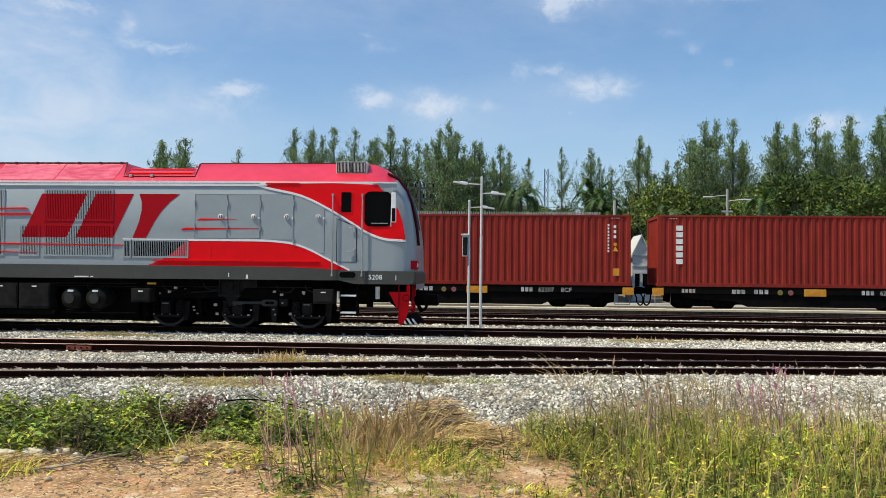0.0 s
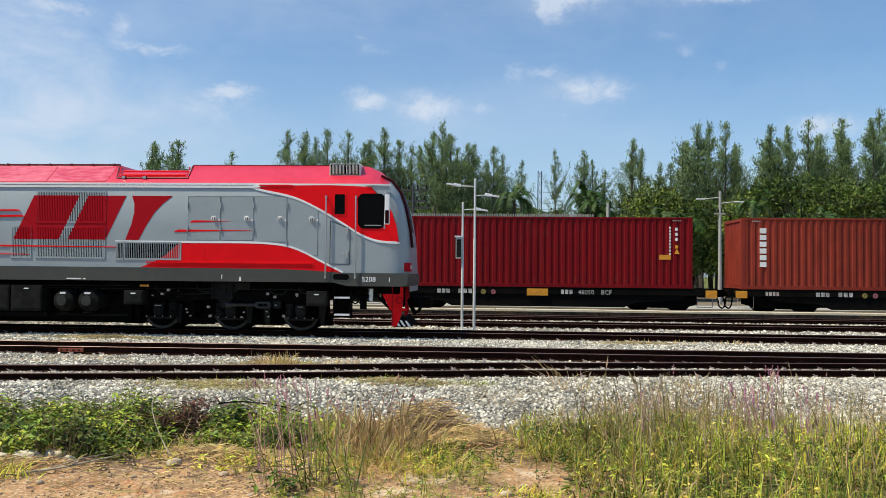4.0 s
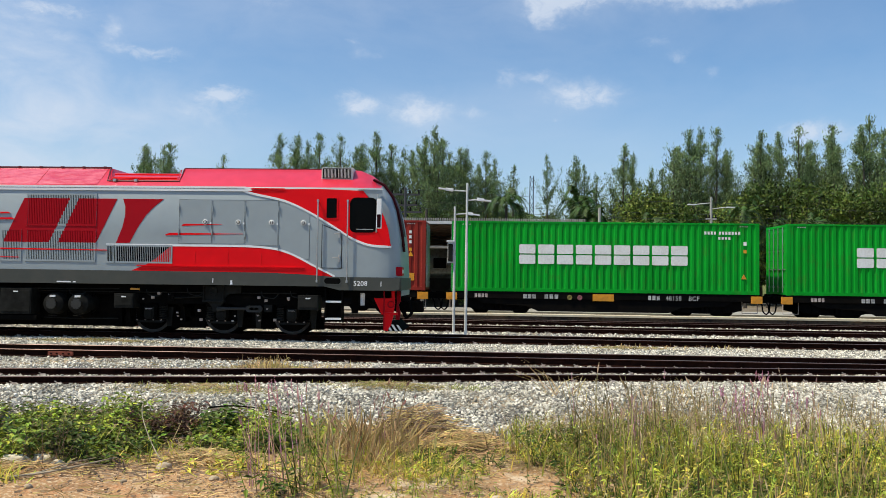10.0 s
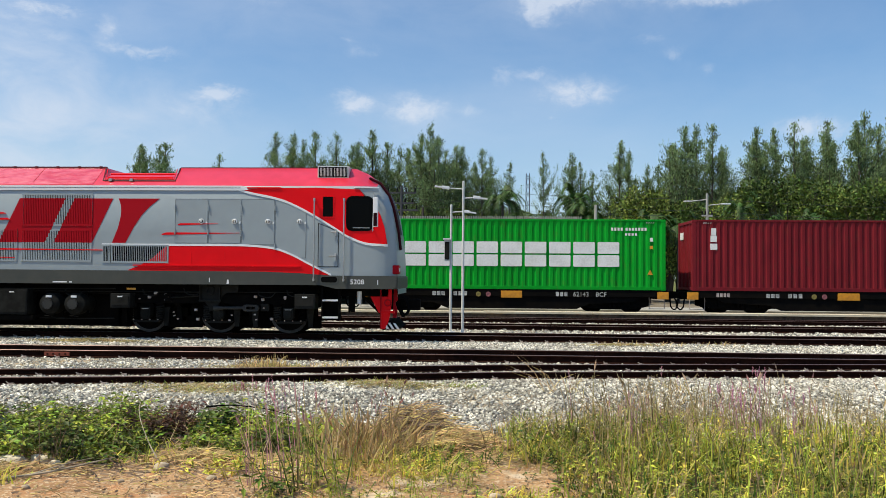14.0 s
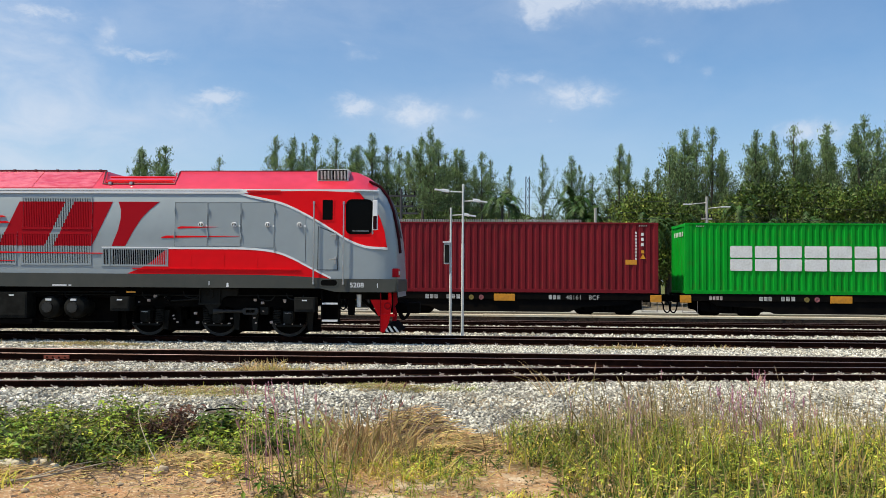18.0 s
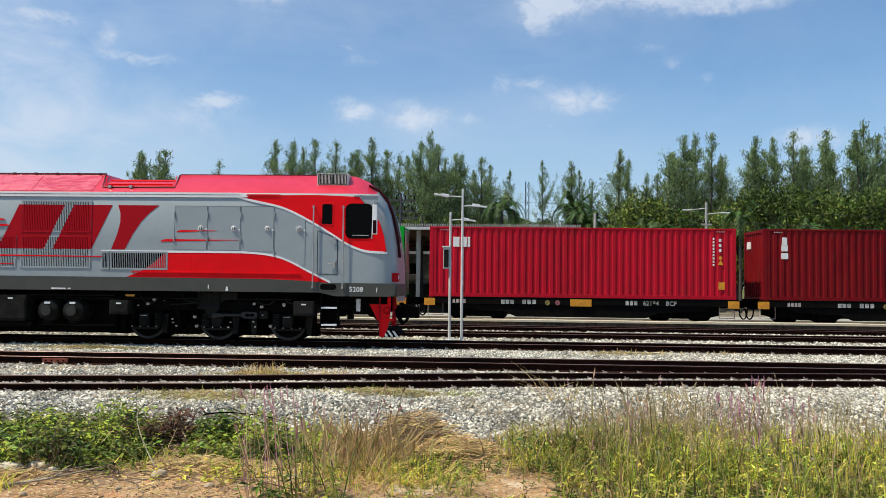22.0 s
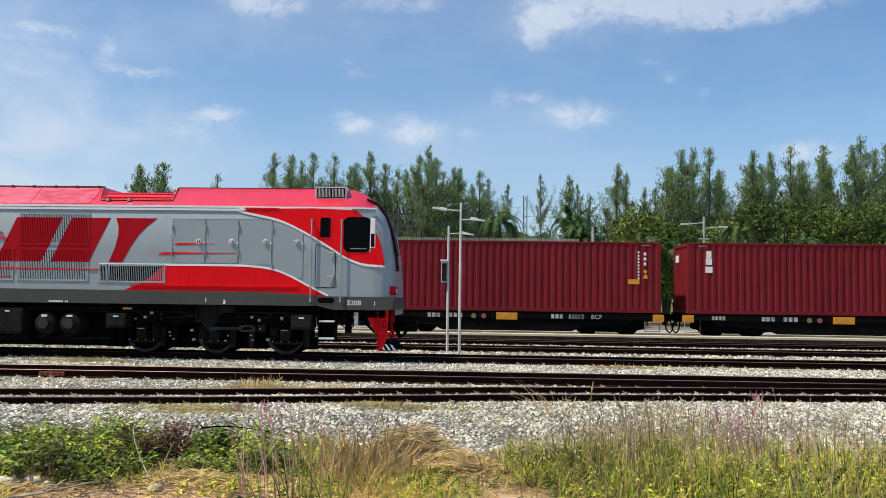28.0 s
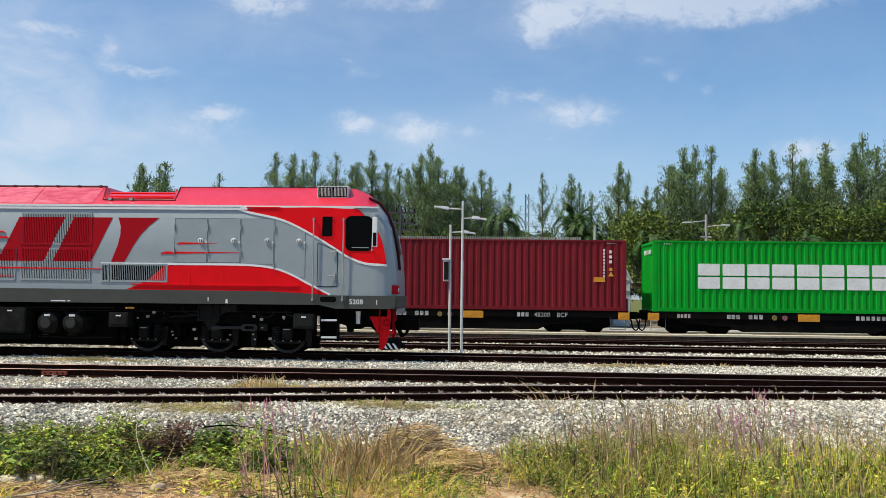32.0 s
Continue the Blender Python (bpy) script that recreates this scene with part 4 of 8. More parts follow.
lp("white_stripe", plate([(x, z + 0.028) for x, z in low] + [(x, z - 0.022) for x, z in low[::-1]], SIDE - 0.002, 0.010), M_LWHITE, "white stripe")
for x in (-7.0, -6.2, -5.4):
    lp("panel_seam", plate([(x, 1.83), (x + 0.02, 1.83), (x + 0.02, 2.13), (x, 2.13)], SIDE - 0.006, 0.006), M_LRED, parent=loco)
lp("body_rail", box(-8.4, -4.35, SIDE - 0.03, SIDE, 1.775, 1.80), M_LRED, "red rubbing rail")
# dark sill along the underframe, lower under the cab
SILL = [(2 * LX + 2.2, 1.32), (-3.86, 1.345), (-3.50, 1.262), (-2.2, 1.265), (-2.09, 1.30), (-2.07, 1.575), (-3.62, 1.575), (-4.3, 1.62), (-5.2, 1.655), (2 * LX + 2.2, 1.68)]
lp("side_sill", plate(SILL, SIDE + 0.02, 0.045), M_SILL, "dark grey side sill")
lp("side_sill", plate(SILL, LMID + LHALF + 0.03, 0.045), M_SILL, "dark grey side sill")
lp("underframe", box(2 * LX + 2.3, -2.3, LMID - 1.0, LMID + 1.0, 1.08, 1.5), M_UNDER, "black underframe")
lp("buffer_beam", box(-2.4, -2.045, LMID - 1.3, LMID + 1.3, 1.26, 1.58, 0.05), M_SILL, "dark buffer beam")
lp("sill_lamp", box(-2.24, -2.03, LMID - 1.24, LMID - 0.82, 1.62, 1.83, 0.02), M_LETTER, "red tail lamp housing")
lp("sill_lamp", box(-2.22, -2.015, LMID - 1.2, LMID - 1.02, 1.68, 1.77, 0.02), M_LWHITE, "white lamp glass")
lp("step_hole", plate(rounded(-3.86, -3.47, 1.41, 1.545, 0.06), SIDE - 0.025, 0.005), M_BLACK, "oval opening")
lp("hole_rim", frame_plate(rounded(-3.885, -3.445, 1.39, 1.565, 0.075), rounded(-3.86, -3.47, 1.41, 1.545, 0.06), SIDE - 0.02, 0.012), M_SILL)
letters_me = lettering("5208", 0.16)
letters_me.transform(pose(-3.0, SIDE - 0.028, 1.375))
letters_me.materials.append(M_LWHITE)
lp("lettering", letters_me, None, "white fleet number")
one = lettering("1", 0.16)
one.transform(pose(-2.51, SIDE - 0.028, 1.365))
one.materials.append(M_LWHITE)
lp("lettering", one, None, "white numeral")
for x0, x1 in ((-10.35, -10.0), (-9.95, -9.88)):
    lp("marking_bar", plate([(x0, 1.36), (x1, 1.36), (x1, 1.39), (x0, 1.39)], SIDE - 0.024, 0.004), M_LWHITE)
lp("marking_bar", plate([(-6.545, 1.40), (-6.525, 1.40), (-6.525, 1.50), (-6.545, 1.50)], SIDE - 0.024, 0.004), M_LWHITE)
lp("marking_bar", plate([(-6.12, 1.36), (-6.06, 1.36), (-6.07, 1.46), (-6.11, 1.46)], SIDE - 0.024, 0.004), M_LWHITE)


# equipment doors with hinges, knob and shadow gap
def equipment_door(x0, x1, z0, z1):
    d = lp("equipment_door", plate([(x0, z0), (x1, z0), (x1, z1), (x0, z1)], SIDE, 0.004), M_GREY, "grey equipment door")
    g = 0.005
    lp("door_gap", frame_plate([(x0 - g, z0 - g), (x1 + g, z0 - g), (x1 + g, z1 + g), (x0 - g, z1 + g)], [(x0, z0), (x1, z0), (x1, z1), (x0, z1)], SIDE, 0.0062), M_SILL, parent=d)
    for z in (z0 + 0.2, z1 - 0.28):
        lp("hinge", tube((x0 - 0.005, SIDE - 0.02, z), (x0 - 0.005, SIDE - 0.02, z + 0.14), 0.016, n=8), M_GREY, parent=d)
    kx, kz = x1 - 0.145, 2.845
    bm = bmesh.new()
    add_lathe(bm, [(0.0, 0.062), (-0.012, 0.062), (-0.02, 0.045)], (kx, SIDE - 0.014, kz), "y", 18)
    k = lp("knob", bm, M_LWHITE, "round white latch", d)
    lp("latch_well", add_lathe(bmesh.new(), [(0.0, 0.044), (-0.003, 0.044), (-0.004, 0.0)], (kx, SIDE - 0.034, kz), "y", 16), M_BOXG, parent=d)
    lp("latch", box(kx - 0.012, kx + 0.016, SIDE - 0.05, SIDE - 0.036, kz - 0.03, kz + 0.03, 0.004), M_LWHITE, parent=d)
    lp("catch", box(x1 - 0.025, x1 + 0.005, SIDE - 0.03, SIDE - 0.012, kz - 0.05, kz - 0.005, 0.004), M_LWHITE, parent=d)


for x0, x1, z0 in ((-7.39, -6.61, 2.33), (-6.58, -5.81, 2.33), (-5.78, -5.00, 2.30), (-4.97, -4.24, 1.99)):
    equipment_door(x0, x1, z0, 3.375)


# the emblem on the flank: three slanted red shapes
def slant(x0, x1, z0, z1, lean=0.47):
    return [(x0 + lean * (z0 - 2.32), z0), (x1 + lean * (z0 - 2.32), z0), (x1 + lean * (z1 - 2.32), z1), (x0 + lean * (z1 - 2.32), z1)]


SHAPES = [[(-11.72, -10.58, 2.32, 3.385)], [(-10.36, -9.42, 2.32, 3.385)], []]
TAPER = [(0.0, -8.93, -8.60), (0.35, -8.96, -8.58), (0.62, -9.03, -8.53), (0.82, -9.13, -8.43), (1.0, -9.28, -8.28)]
for outline in [slant(*b) for shape in SHAPES for b in shape] + [
        [(x0 + 0.47 * 1.065 * u, 2.32 + 1.065 * u) for u, x0, x1 in TAPER] + [(x1 + 0.47 * 1.065 * u, 2.32 + 1.065 * u) for u, x0, x1 in TAPER[::-1]]]:
    lp("emblem_shape", plate(outline, SIDE, 0.0055), M_LETTER, "slanted dark red emblem shape")


def red_spans(x):
    """Heights at which the emblem crosses the upright line at x."""
    out = []
    for shape in SHAPES:
        for x0, x1, z0, z1 in shape:
            lo, hi = max(z0, 2.32 + (x - x1) / 0.47), min(z1, 2.32 + (x - x0) / 0.47)
            if hi - lo > 0.01:
                out.append((lo, hi))
    out.sort()
    merged = []
    for lo, hi in out:
        if merged and lo <= merged[-1][1] + 0.012:
            merged[-1] = (merged[-1][0], max(hi, merged[-1][1]))
        else:
            merged.append((lo, hi))
    return merged


# grilles with upright slats, painted over where the emblem crosses them
def grille(x0, x1, z0, z1, mat, n, fill=0.29):
    g = lp("grille", plate([(x0, z0), (x1, z0), (x1, z1), (x0, z1)], SIDE, 0.003), M_BLACK, "ventilation grille")
    b = 0.04
    lp("grille_frame", frame_plate([(x0 - b, z0 - b), (x1 + b, z0 - b), (x1 + b, z1 + b), (x0 - b, z1 + b)], [(x0, z0), (x1, z0), (x1, z1), (x0, z1)], SIDE, 0.016), M_GREY, parent=g)
    w = (x1 - x0) / n
    bm = bmesh.new()
    for k in range(n):
        xc = x0 + (k + 0.5) * w
        cuts = [z0]
        for lo, hi in red_spans(xc):
            cuts += [min(max(lo, z0), z1), min(max(hi, z0), z1)]
        cuts.append(z1)
        for j in range(len(cuts) - 1):
            if cuts[j + 1] - cuts[j] > 0.005:
                old = set(bm.faces)
                add_box(bm, xc - fill * w, xc + fill * w, SIDE - 0.016, SIDE - 0.006, cuts[j], cuts[j + 1])
                for f in bm.faces:
                    if f not in old:
                        f.material_index = j % 2
    s = lp("grille_slats", bm, [mat, M_LETTER], parent=g)
    s["kind"] = "stuff"
    bars = bmesh.new()
    for zb0, zb1 in ((z0 - b, z0), (z1, z1 + b)):  # paint carried across the frame bars
        for k in range(n):
            xc = x0 + (k + 0.5) * w
            for lo, hi in red_spans(xc):
                lo, hi = max(lo, zb0), min(hi, zb1)
                if hi - lo > 0.01:
                    add_plate(bars, [(xc - w / 2, lo), (xc + w / 2, lo), (xc + w / 2, hi), (xc - w / 2, hi)], SIDE - 0.016, 0.002)
    for xb in (x0 - b, x1):
        for lo, hi in red_spans(xb + b / 2):
            lo, hi = max(lo, z0 - b), min(hi, z1 + b)
            if hi - lo > 0.01:
                add_plate(bars, [(xb, lo), (xb + b, lo), (xb + b, hi), (xb, hi)], SIDE - 0.016, 0.0035)
    if len(bars.faces):
        lp("painted_bar", bars, M_LETTER, "dark red paint on the frame", g)["kind"] = "stuff"


grille(-11.12, -9.46, 2.76, 3.46, M_GREY, 40)
grille(-11.12, -9.46, 1.90, 2.60, M_GREY, 40)
grille(-11.74, -11.30, 1.90, 2.60, M_GREY, 11)
grille(-13.9, -12.2, 1.90, 3.46, M_GREY, 40)
grille(-9.13, -8.98, 1.88, 2.24, M_GREY, 4, 0.15)
grille(-8.92, -7.58, 1.88, 2.24, M_GREY, 30, 0.13)
for poly in ([(-7.33, 2.77), (-7.25, 2.80), (-6.36, 2.792), (-6.36, 2.785), (-7.33, 2.745)], [(-7.72, 2.54), (-7.6, 2.578), (-5.83, 2.572), (-5.83, 2.565), (-7.72, 2.515)],
             [(-12.6, 3.0), (-11.55, 3.01), (-11.62, 3.045), (-12.6, 3.03)], [(-12.6, 2.85), (-11.44, 2.865), (-11.52, 2.91), (-12.6, 2.90)],
             [(-13.0, 2.14), (-9.14, 2.135), (-9.14, 2.155), (-13.0, 2.185)], [(-13.0, 1.95), (-11.3, 1.945), (-11.3, 1.96), (-13.0, 1.98)]):
    lp("speed_line", plate(poly, SIDE, 0.0215 if poly[0][0] < -11 else 0.009), M_LRED, "thin red speed line")


# cab side: windows, door, grab rails, mirror
def cab_window(x0, x1, z0, z1, r, seal=0.03):
    w = lp("cab_window", plate(rounded(x0, x1, z0, z1, r), SIDE - 0.004, 0.006), M_GLASS, "dark cab window")
    lp("window_seal", frame_plate(rounded(x0 - seal, x1 + seal, z0 - seal, z1 + seal, r + seal), rounded(x0, x1, z0, z1, r), SIDE - 0.004, 0.016), M_BLACK, parent=w)


cab_window(-3.25, -2.66, 2.66, 3.43, 0.11)
lp("window_bar", box(-3.12, -2.72, SIDE - 0.018, SIDE - 0.008, 2.70, 2.715), M_STEEL, "thin steel bar")
cab_window(-3.825, -3.605, 2.98, 3.43, 0.012, 0.01)
lp("window_trim", frame_plate(rounded(-3.865, -3.565, 2.94, 3.47, 0.015), rounded(-3.835, -3.595, 2.97, 3.44, 0.012), SIDE - 0.004, 0.012), M_LRED, "red window frame")
lp("cab_corner", plate([(-2.99, 3.655), (-2.52, 3.64), (-2.5, 3.52), (-2.62, 3.42), (-2.83, 3.44)], SIDE - 0.003, 0.004), M_GREY)
lp("gutter", box(-3.1, -2.5, SIDE - 0.03, SIDE + 0.02, 3.655, 3.675), M_LWHITE, "pale rain gutter")
lp("gutter", box(-5.66, -4.85, SIDE - 0.025, SIDE + 0.02, 3.635, 3.665), M_LRED, "red rain gutter")
cd = lp("cab_door", plate([(-3.93, 1.79), (-3.47, 1.79), (-3.47, 2.62), (-3.93, 2.8)], SIDE - 0.0005, 0.003), M_GREY, "grey lower cab door")
lp("door_gap", frame_plate([(-3.945, 1.775), (-3.455, 1.775), (-3.455, 2.63), (-3.945, 2.82)], [(-3.93, 1.79), (-3.47, 1.79), (-3.47, 2.62), (-3.93, 2.8)], SIDE - 0.001, 0.005), M_BOXG, parent=cd)
for z, w in ((2.03, 0.16), (2.6, 0.13)):
    bm = bmesh.new()
    add_box(bm, -3.54, -3.50, SIDE - 0.03, SIDE - 0.004, z - 0.1, z + 0.07, 0.005)
    add_tube(bm, (-3.51, SIDE - 0.04, z + 0.01), (-3.51 - w, SIDE - 0.05, z + 0.0), 0.013, n=8)
    lp("door_handle", bm, M_STEEL, "steel lever handle", cd)
for x in (-4.03, -3.32):
    bm = bmesh.new()
    add_tube(bm, (x, SIDE - 0.075, 1.47), (x, SIDE - 0.075, 3.37), 0.017, n=10)
    for z in (1.47, 3.37):
        add_tube(bm, (x, SIDE - 0.075, z), (x, SIDE, z), 0.02, n=8)
        add_lathe(bm, [(-0.03, 0.027), (0.03, 0.027)], (x, SIDE - 0.075, z), "z", 10)
    lp("grab_rail", bm, M_STEEL, "polished steel grab rail", smooth=True)
bm = bmesh.new()
add_tube(bm, (-2.63, SIDE - 0.14, 2.62), (-2.60, SIDE - 0.14, 3.53), 0.014, n=8)
for z in (2.66, 3.47):
    add_tube(bm, (-2.62, SIDE - 0.14, z), (-2.62, SIDE, z), 0.014, n=8)
mr = lp("mirror", bm, M_STEEL, "rear-view mirror on an upright rod")
lp("mirror_housing", box(-2.615, -2.50, SIDE - 0.24, SIDE - 0.12, 2.72, 3.42, 0.02), M_LWHITE, parent=mr)
lp("mirror_glass", plate(rounded(-2.60, -2.515, 2.74, 3.05, 0.015), SIDE - 0.24, 0.004), M_SCREEN, parent=mr)
# roof: raised hatch edge, recess with pipes, air conditioner
for z, y in ((3.93, 1.02), (4.03, 0.89)):
    lp("roof_pipe", tube((-9.2, LMID - y, z), (-7.6, LMID - y, z), 0.022), M_LRED, "red roof pipe")
for x in (-9.1, -8.58):
    lp("roof_bracket", box(x - 0.03, x + 0.05, LMID - 1.19, LMID - 1.06, 3.82, 3.89, 0.01), M_STEEL)
M_RIDGE = material("dark_red_seam", (0.13, 0.008, 0.014), 0.5, scale=8, amount=0.6)
M_WAVY = material("dented_roof_paint", (0.74, 0.13, 0.17), 0.25, dark=(0.56, 0.02, 0.05), scale=7, amount=1.0, coat=0.8, bump=0.8, bump_scale=5.0, stretch=(0.6, 1.6, 1.6))
lp("roof_ridge", box(2 * LX + 9.4, -9.42, LMID - 0.66, LMID - 0.6, 4.2, 4.245), M_RIDGE, "dark roof seam")
lp("roof_ridge", box(-7.55, -3.9, LMID - 0.62, LMID - 0.58, 4.2, 4.235), M_RIDGE, "dark roof seam")


def on_roof(x, z, lift=0.006):
    """A point on the sloping near side of the roof."""
    return Vector((x, LMID - 1.308 + (z - 3.70) * 1.307 - lift * 0.6, z + lift * 0.8))


for x0, x1 in ((-12.6, -11.0), (-10.98, -9.48)):
    bm = bmesh.new()
    q = []
    for j in range(13):
        row = []
        for i in range(65):
            x, z = x0 + (x1 - x0) * i / 64, 3.735 + 0.455 * j / 12
            edge = min(1.0, i / 6, (64 - i) / 6, j / 2, (12 - j) / 2)
            row.append(bm.verts.new(on_roof(x, z, 0.006 + edge * (0.006 + 0.010 * noise.noise((x * 3.2, z * 13.0, 0.5)) + 0.004 * noise.noise((x * 8.0, z * 26.0, 2.5))))))
        q.append(row)
    for j in range(12):
        for i in range(64):
            bm.faces.new((q[j][i], q[j][i + 1], q[j + 1][i + 1], q[j + 1][i]))
    lp("roof_panel", bm, M_WAVY, "slightly dented glossy red roof panel", smooth=True)
lp("hatch_edge", pipe([on_roof(-9.43, 4.2), on_roof(-9.29, 3.84), on_roof(-7.50, 3.84), on_roof(-7.55, 4.2)], 0.018, 6), M_RIDGE, "dark hatch edge")
lp("hatch_edge", pipe([on_roof(-9.37, 4.16), on_roof(-9.23, 3.88), on_roof(-7.55, 3.88), on_roof(-7.61, 4.16)], 0.012, 6), M_LRED, "red hatch edge")
for k in range(7):
    x = -12.9 + 0.55 * k
    lp("roof_lug", box(x, x + 0.06, LMID - 0.68, LMID - 0.6, 4.215, 4.255, 0.008), M_RIDGE)
ac = lp("air_conditioner", box(-4.05, -3.29, LMID - 1.0, LMID - 0.1, 3.93, 4.22, 0.01), M_POST, "grey roof air conditioner with dark grilles")
for x0, x1 in ((-4.0, -3.69), (-3.65, -3.34)):
    bm = bmesh.new()
    add_box(bm, x0 - 0.02, x1 + 0.012, LMID - 1.012, LMID - 1.0, 3.955, 4.2)
    lp("grille", bm, M_BLACK, parent=ac)
    bm = bmesh.new()
    for k in range(9):
        x = x0 + (k + 0.4) * (x1 - x0) / 9
        add_box(bm, x, x + 0.011, LMID - 1.022, LMID - 1.012, 3.97, 4.18)
    lp("grille_slats", bm, M_POST, parent=ac)["kind"] = "stuff"


# under the frame: tanks, boxes, bogie, steps, plough, coupler
UY = LMID - 1.24
M_TANKLID = material("tank_lid_grey", (0.045, 0.045, 0.043), 0.65, scale=8, amount=0.6, spec=0.15)
for x in (-10.46, -9.845):
    bm = bmesh.new()
    add_lathe(bm, [(0.9, 0.26), (0.02, 0.262), (-0.02, 0.25), (-0.06, 0.18), (-0.075, 0.12), (-0.12, 0.12), (-0.13, 0.10)], (x, UY - 0.05, 0.845), "y", 30)
    t = lp("air_tank", bm, M_BOXG, "dark grey round tank end", smooth=True)
    lp("tank_cover", add_lathe(bmesh.new(), [(0.0, 0.135), (-0.012, 0.135), (-0.014, 0.0)], (x, UY - 0.18, 0.845), "y", 8), M_TANKLID, "grey bolted cover", t)
    lp("label_plate", box(x - 0.07, x + 0.07, UY - 0.125, UY - 0.095, 1.0, 1.05), M_LWHITE, parent=t)
    for k in range(8):
        a = k * math.tau / 8
        lp("bolt", tube((x + 0.115 * math.cos(a), UY - 0.205, 0.845 + 0.115 * math.sin(a)), (x + 0.115 * math.cos(a), UY - 0.19, 0.845 + 0.115 * math.sin(a)), 0.010, n=6), M_BOXG, parent=t)
    lp("drain_cock", tube((x - 0.1, UY - 0.1, 0.56), (x + 0.12, UY - 0.1, 0.55), 0.009, n=6), M_BOXG, parent=t)
    lp("tank_strap", box(x - 0.2, x + 0.2, UY + 0.2, UY + 0.26, 0.56, 1.2), M_UNDER, parent=t)
    lp("marking_bar", plate([(x - 0.06, 0.965), (x + 0.06, 0.965), (x + 0.06, 0.99), (x - 0.06, 0.99)], UY - 0.085, 0.012), M_LWHITE, parent=t)
for x0, x1, z0, z1 in ((-11.75, -10.98, 0.58, 1.2), (-12.65, -11.79, 0.58, 1.2), (-13.5, -12.69, 0.58, 1.2), (-8.94, -8.47, 0.765, 1.11), (-4.49, -4.0, 0.78, 1.13)):
    b = lp("equipment_box", box(x0, x1, UY - 0.13, UY + 0.3, z0, z1, 0.015), M_BOXG, "dark grey equipment box")
    lp("box_lid", box(x0 + 0.03, x1 - 0.03, UY - 0.142, UY - 0.13, z0 + 0.06, z1 - 0.05, 0.006), M_BOXG, parent=b)
    lp("marking_bar", plate([((x0 + x1) / 2 - 0.06, z1 - 0.09), ((x0 + x1) / 2 + 0.06, z1 - 0.09), ((x0 + x1) / 2 + 0.06, z1 - 0.06), ((x0 + x1) / 2 - 0.06, z1 - 0.06)], UY - 0.142, 0.004), M_LWHITE, parent=b)
lp("tank_step", box(-13.5, -10.85, UY - 0.1, UY + 0.2, 0.44, 0.56, 0.02), M_UNDER)
lp("fuel_tank", box(-14.6, -9.0, LMID - 0.75, LMID + 0.9, 0.29, 1.1, 0.06), M_UNDER, "black fuel tank")
LW = 0.48
M_TYRE = material("worn_tyre_steel", (0.055, 0.05, 0.046), 0.6, 0.3, dark=(0.015, 0.013, 0.011), scale=9, amount=0.8)


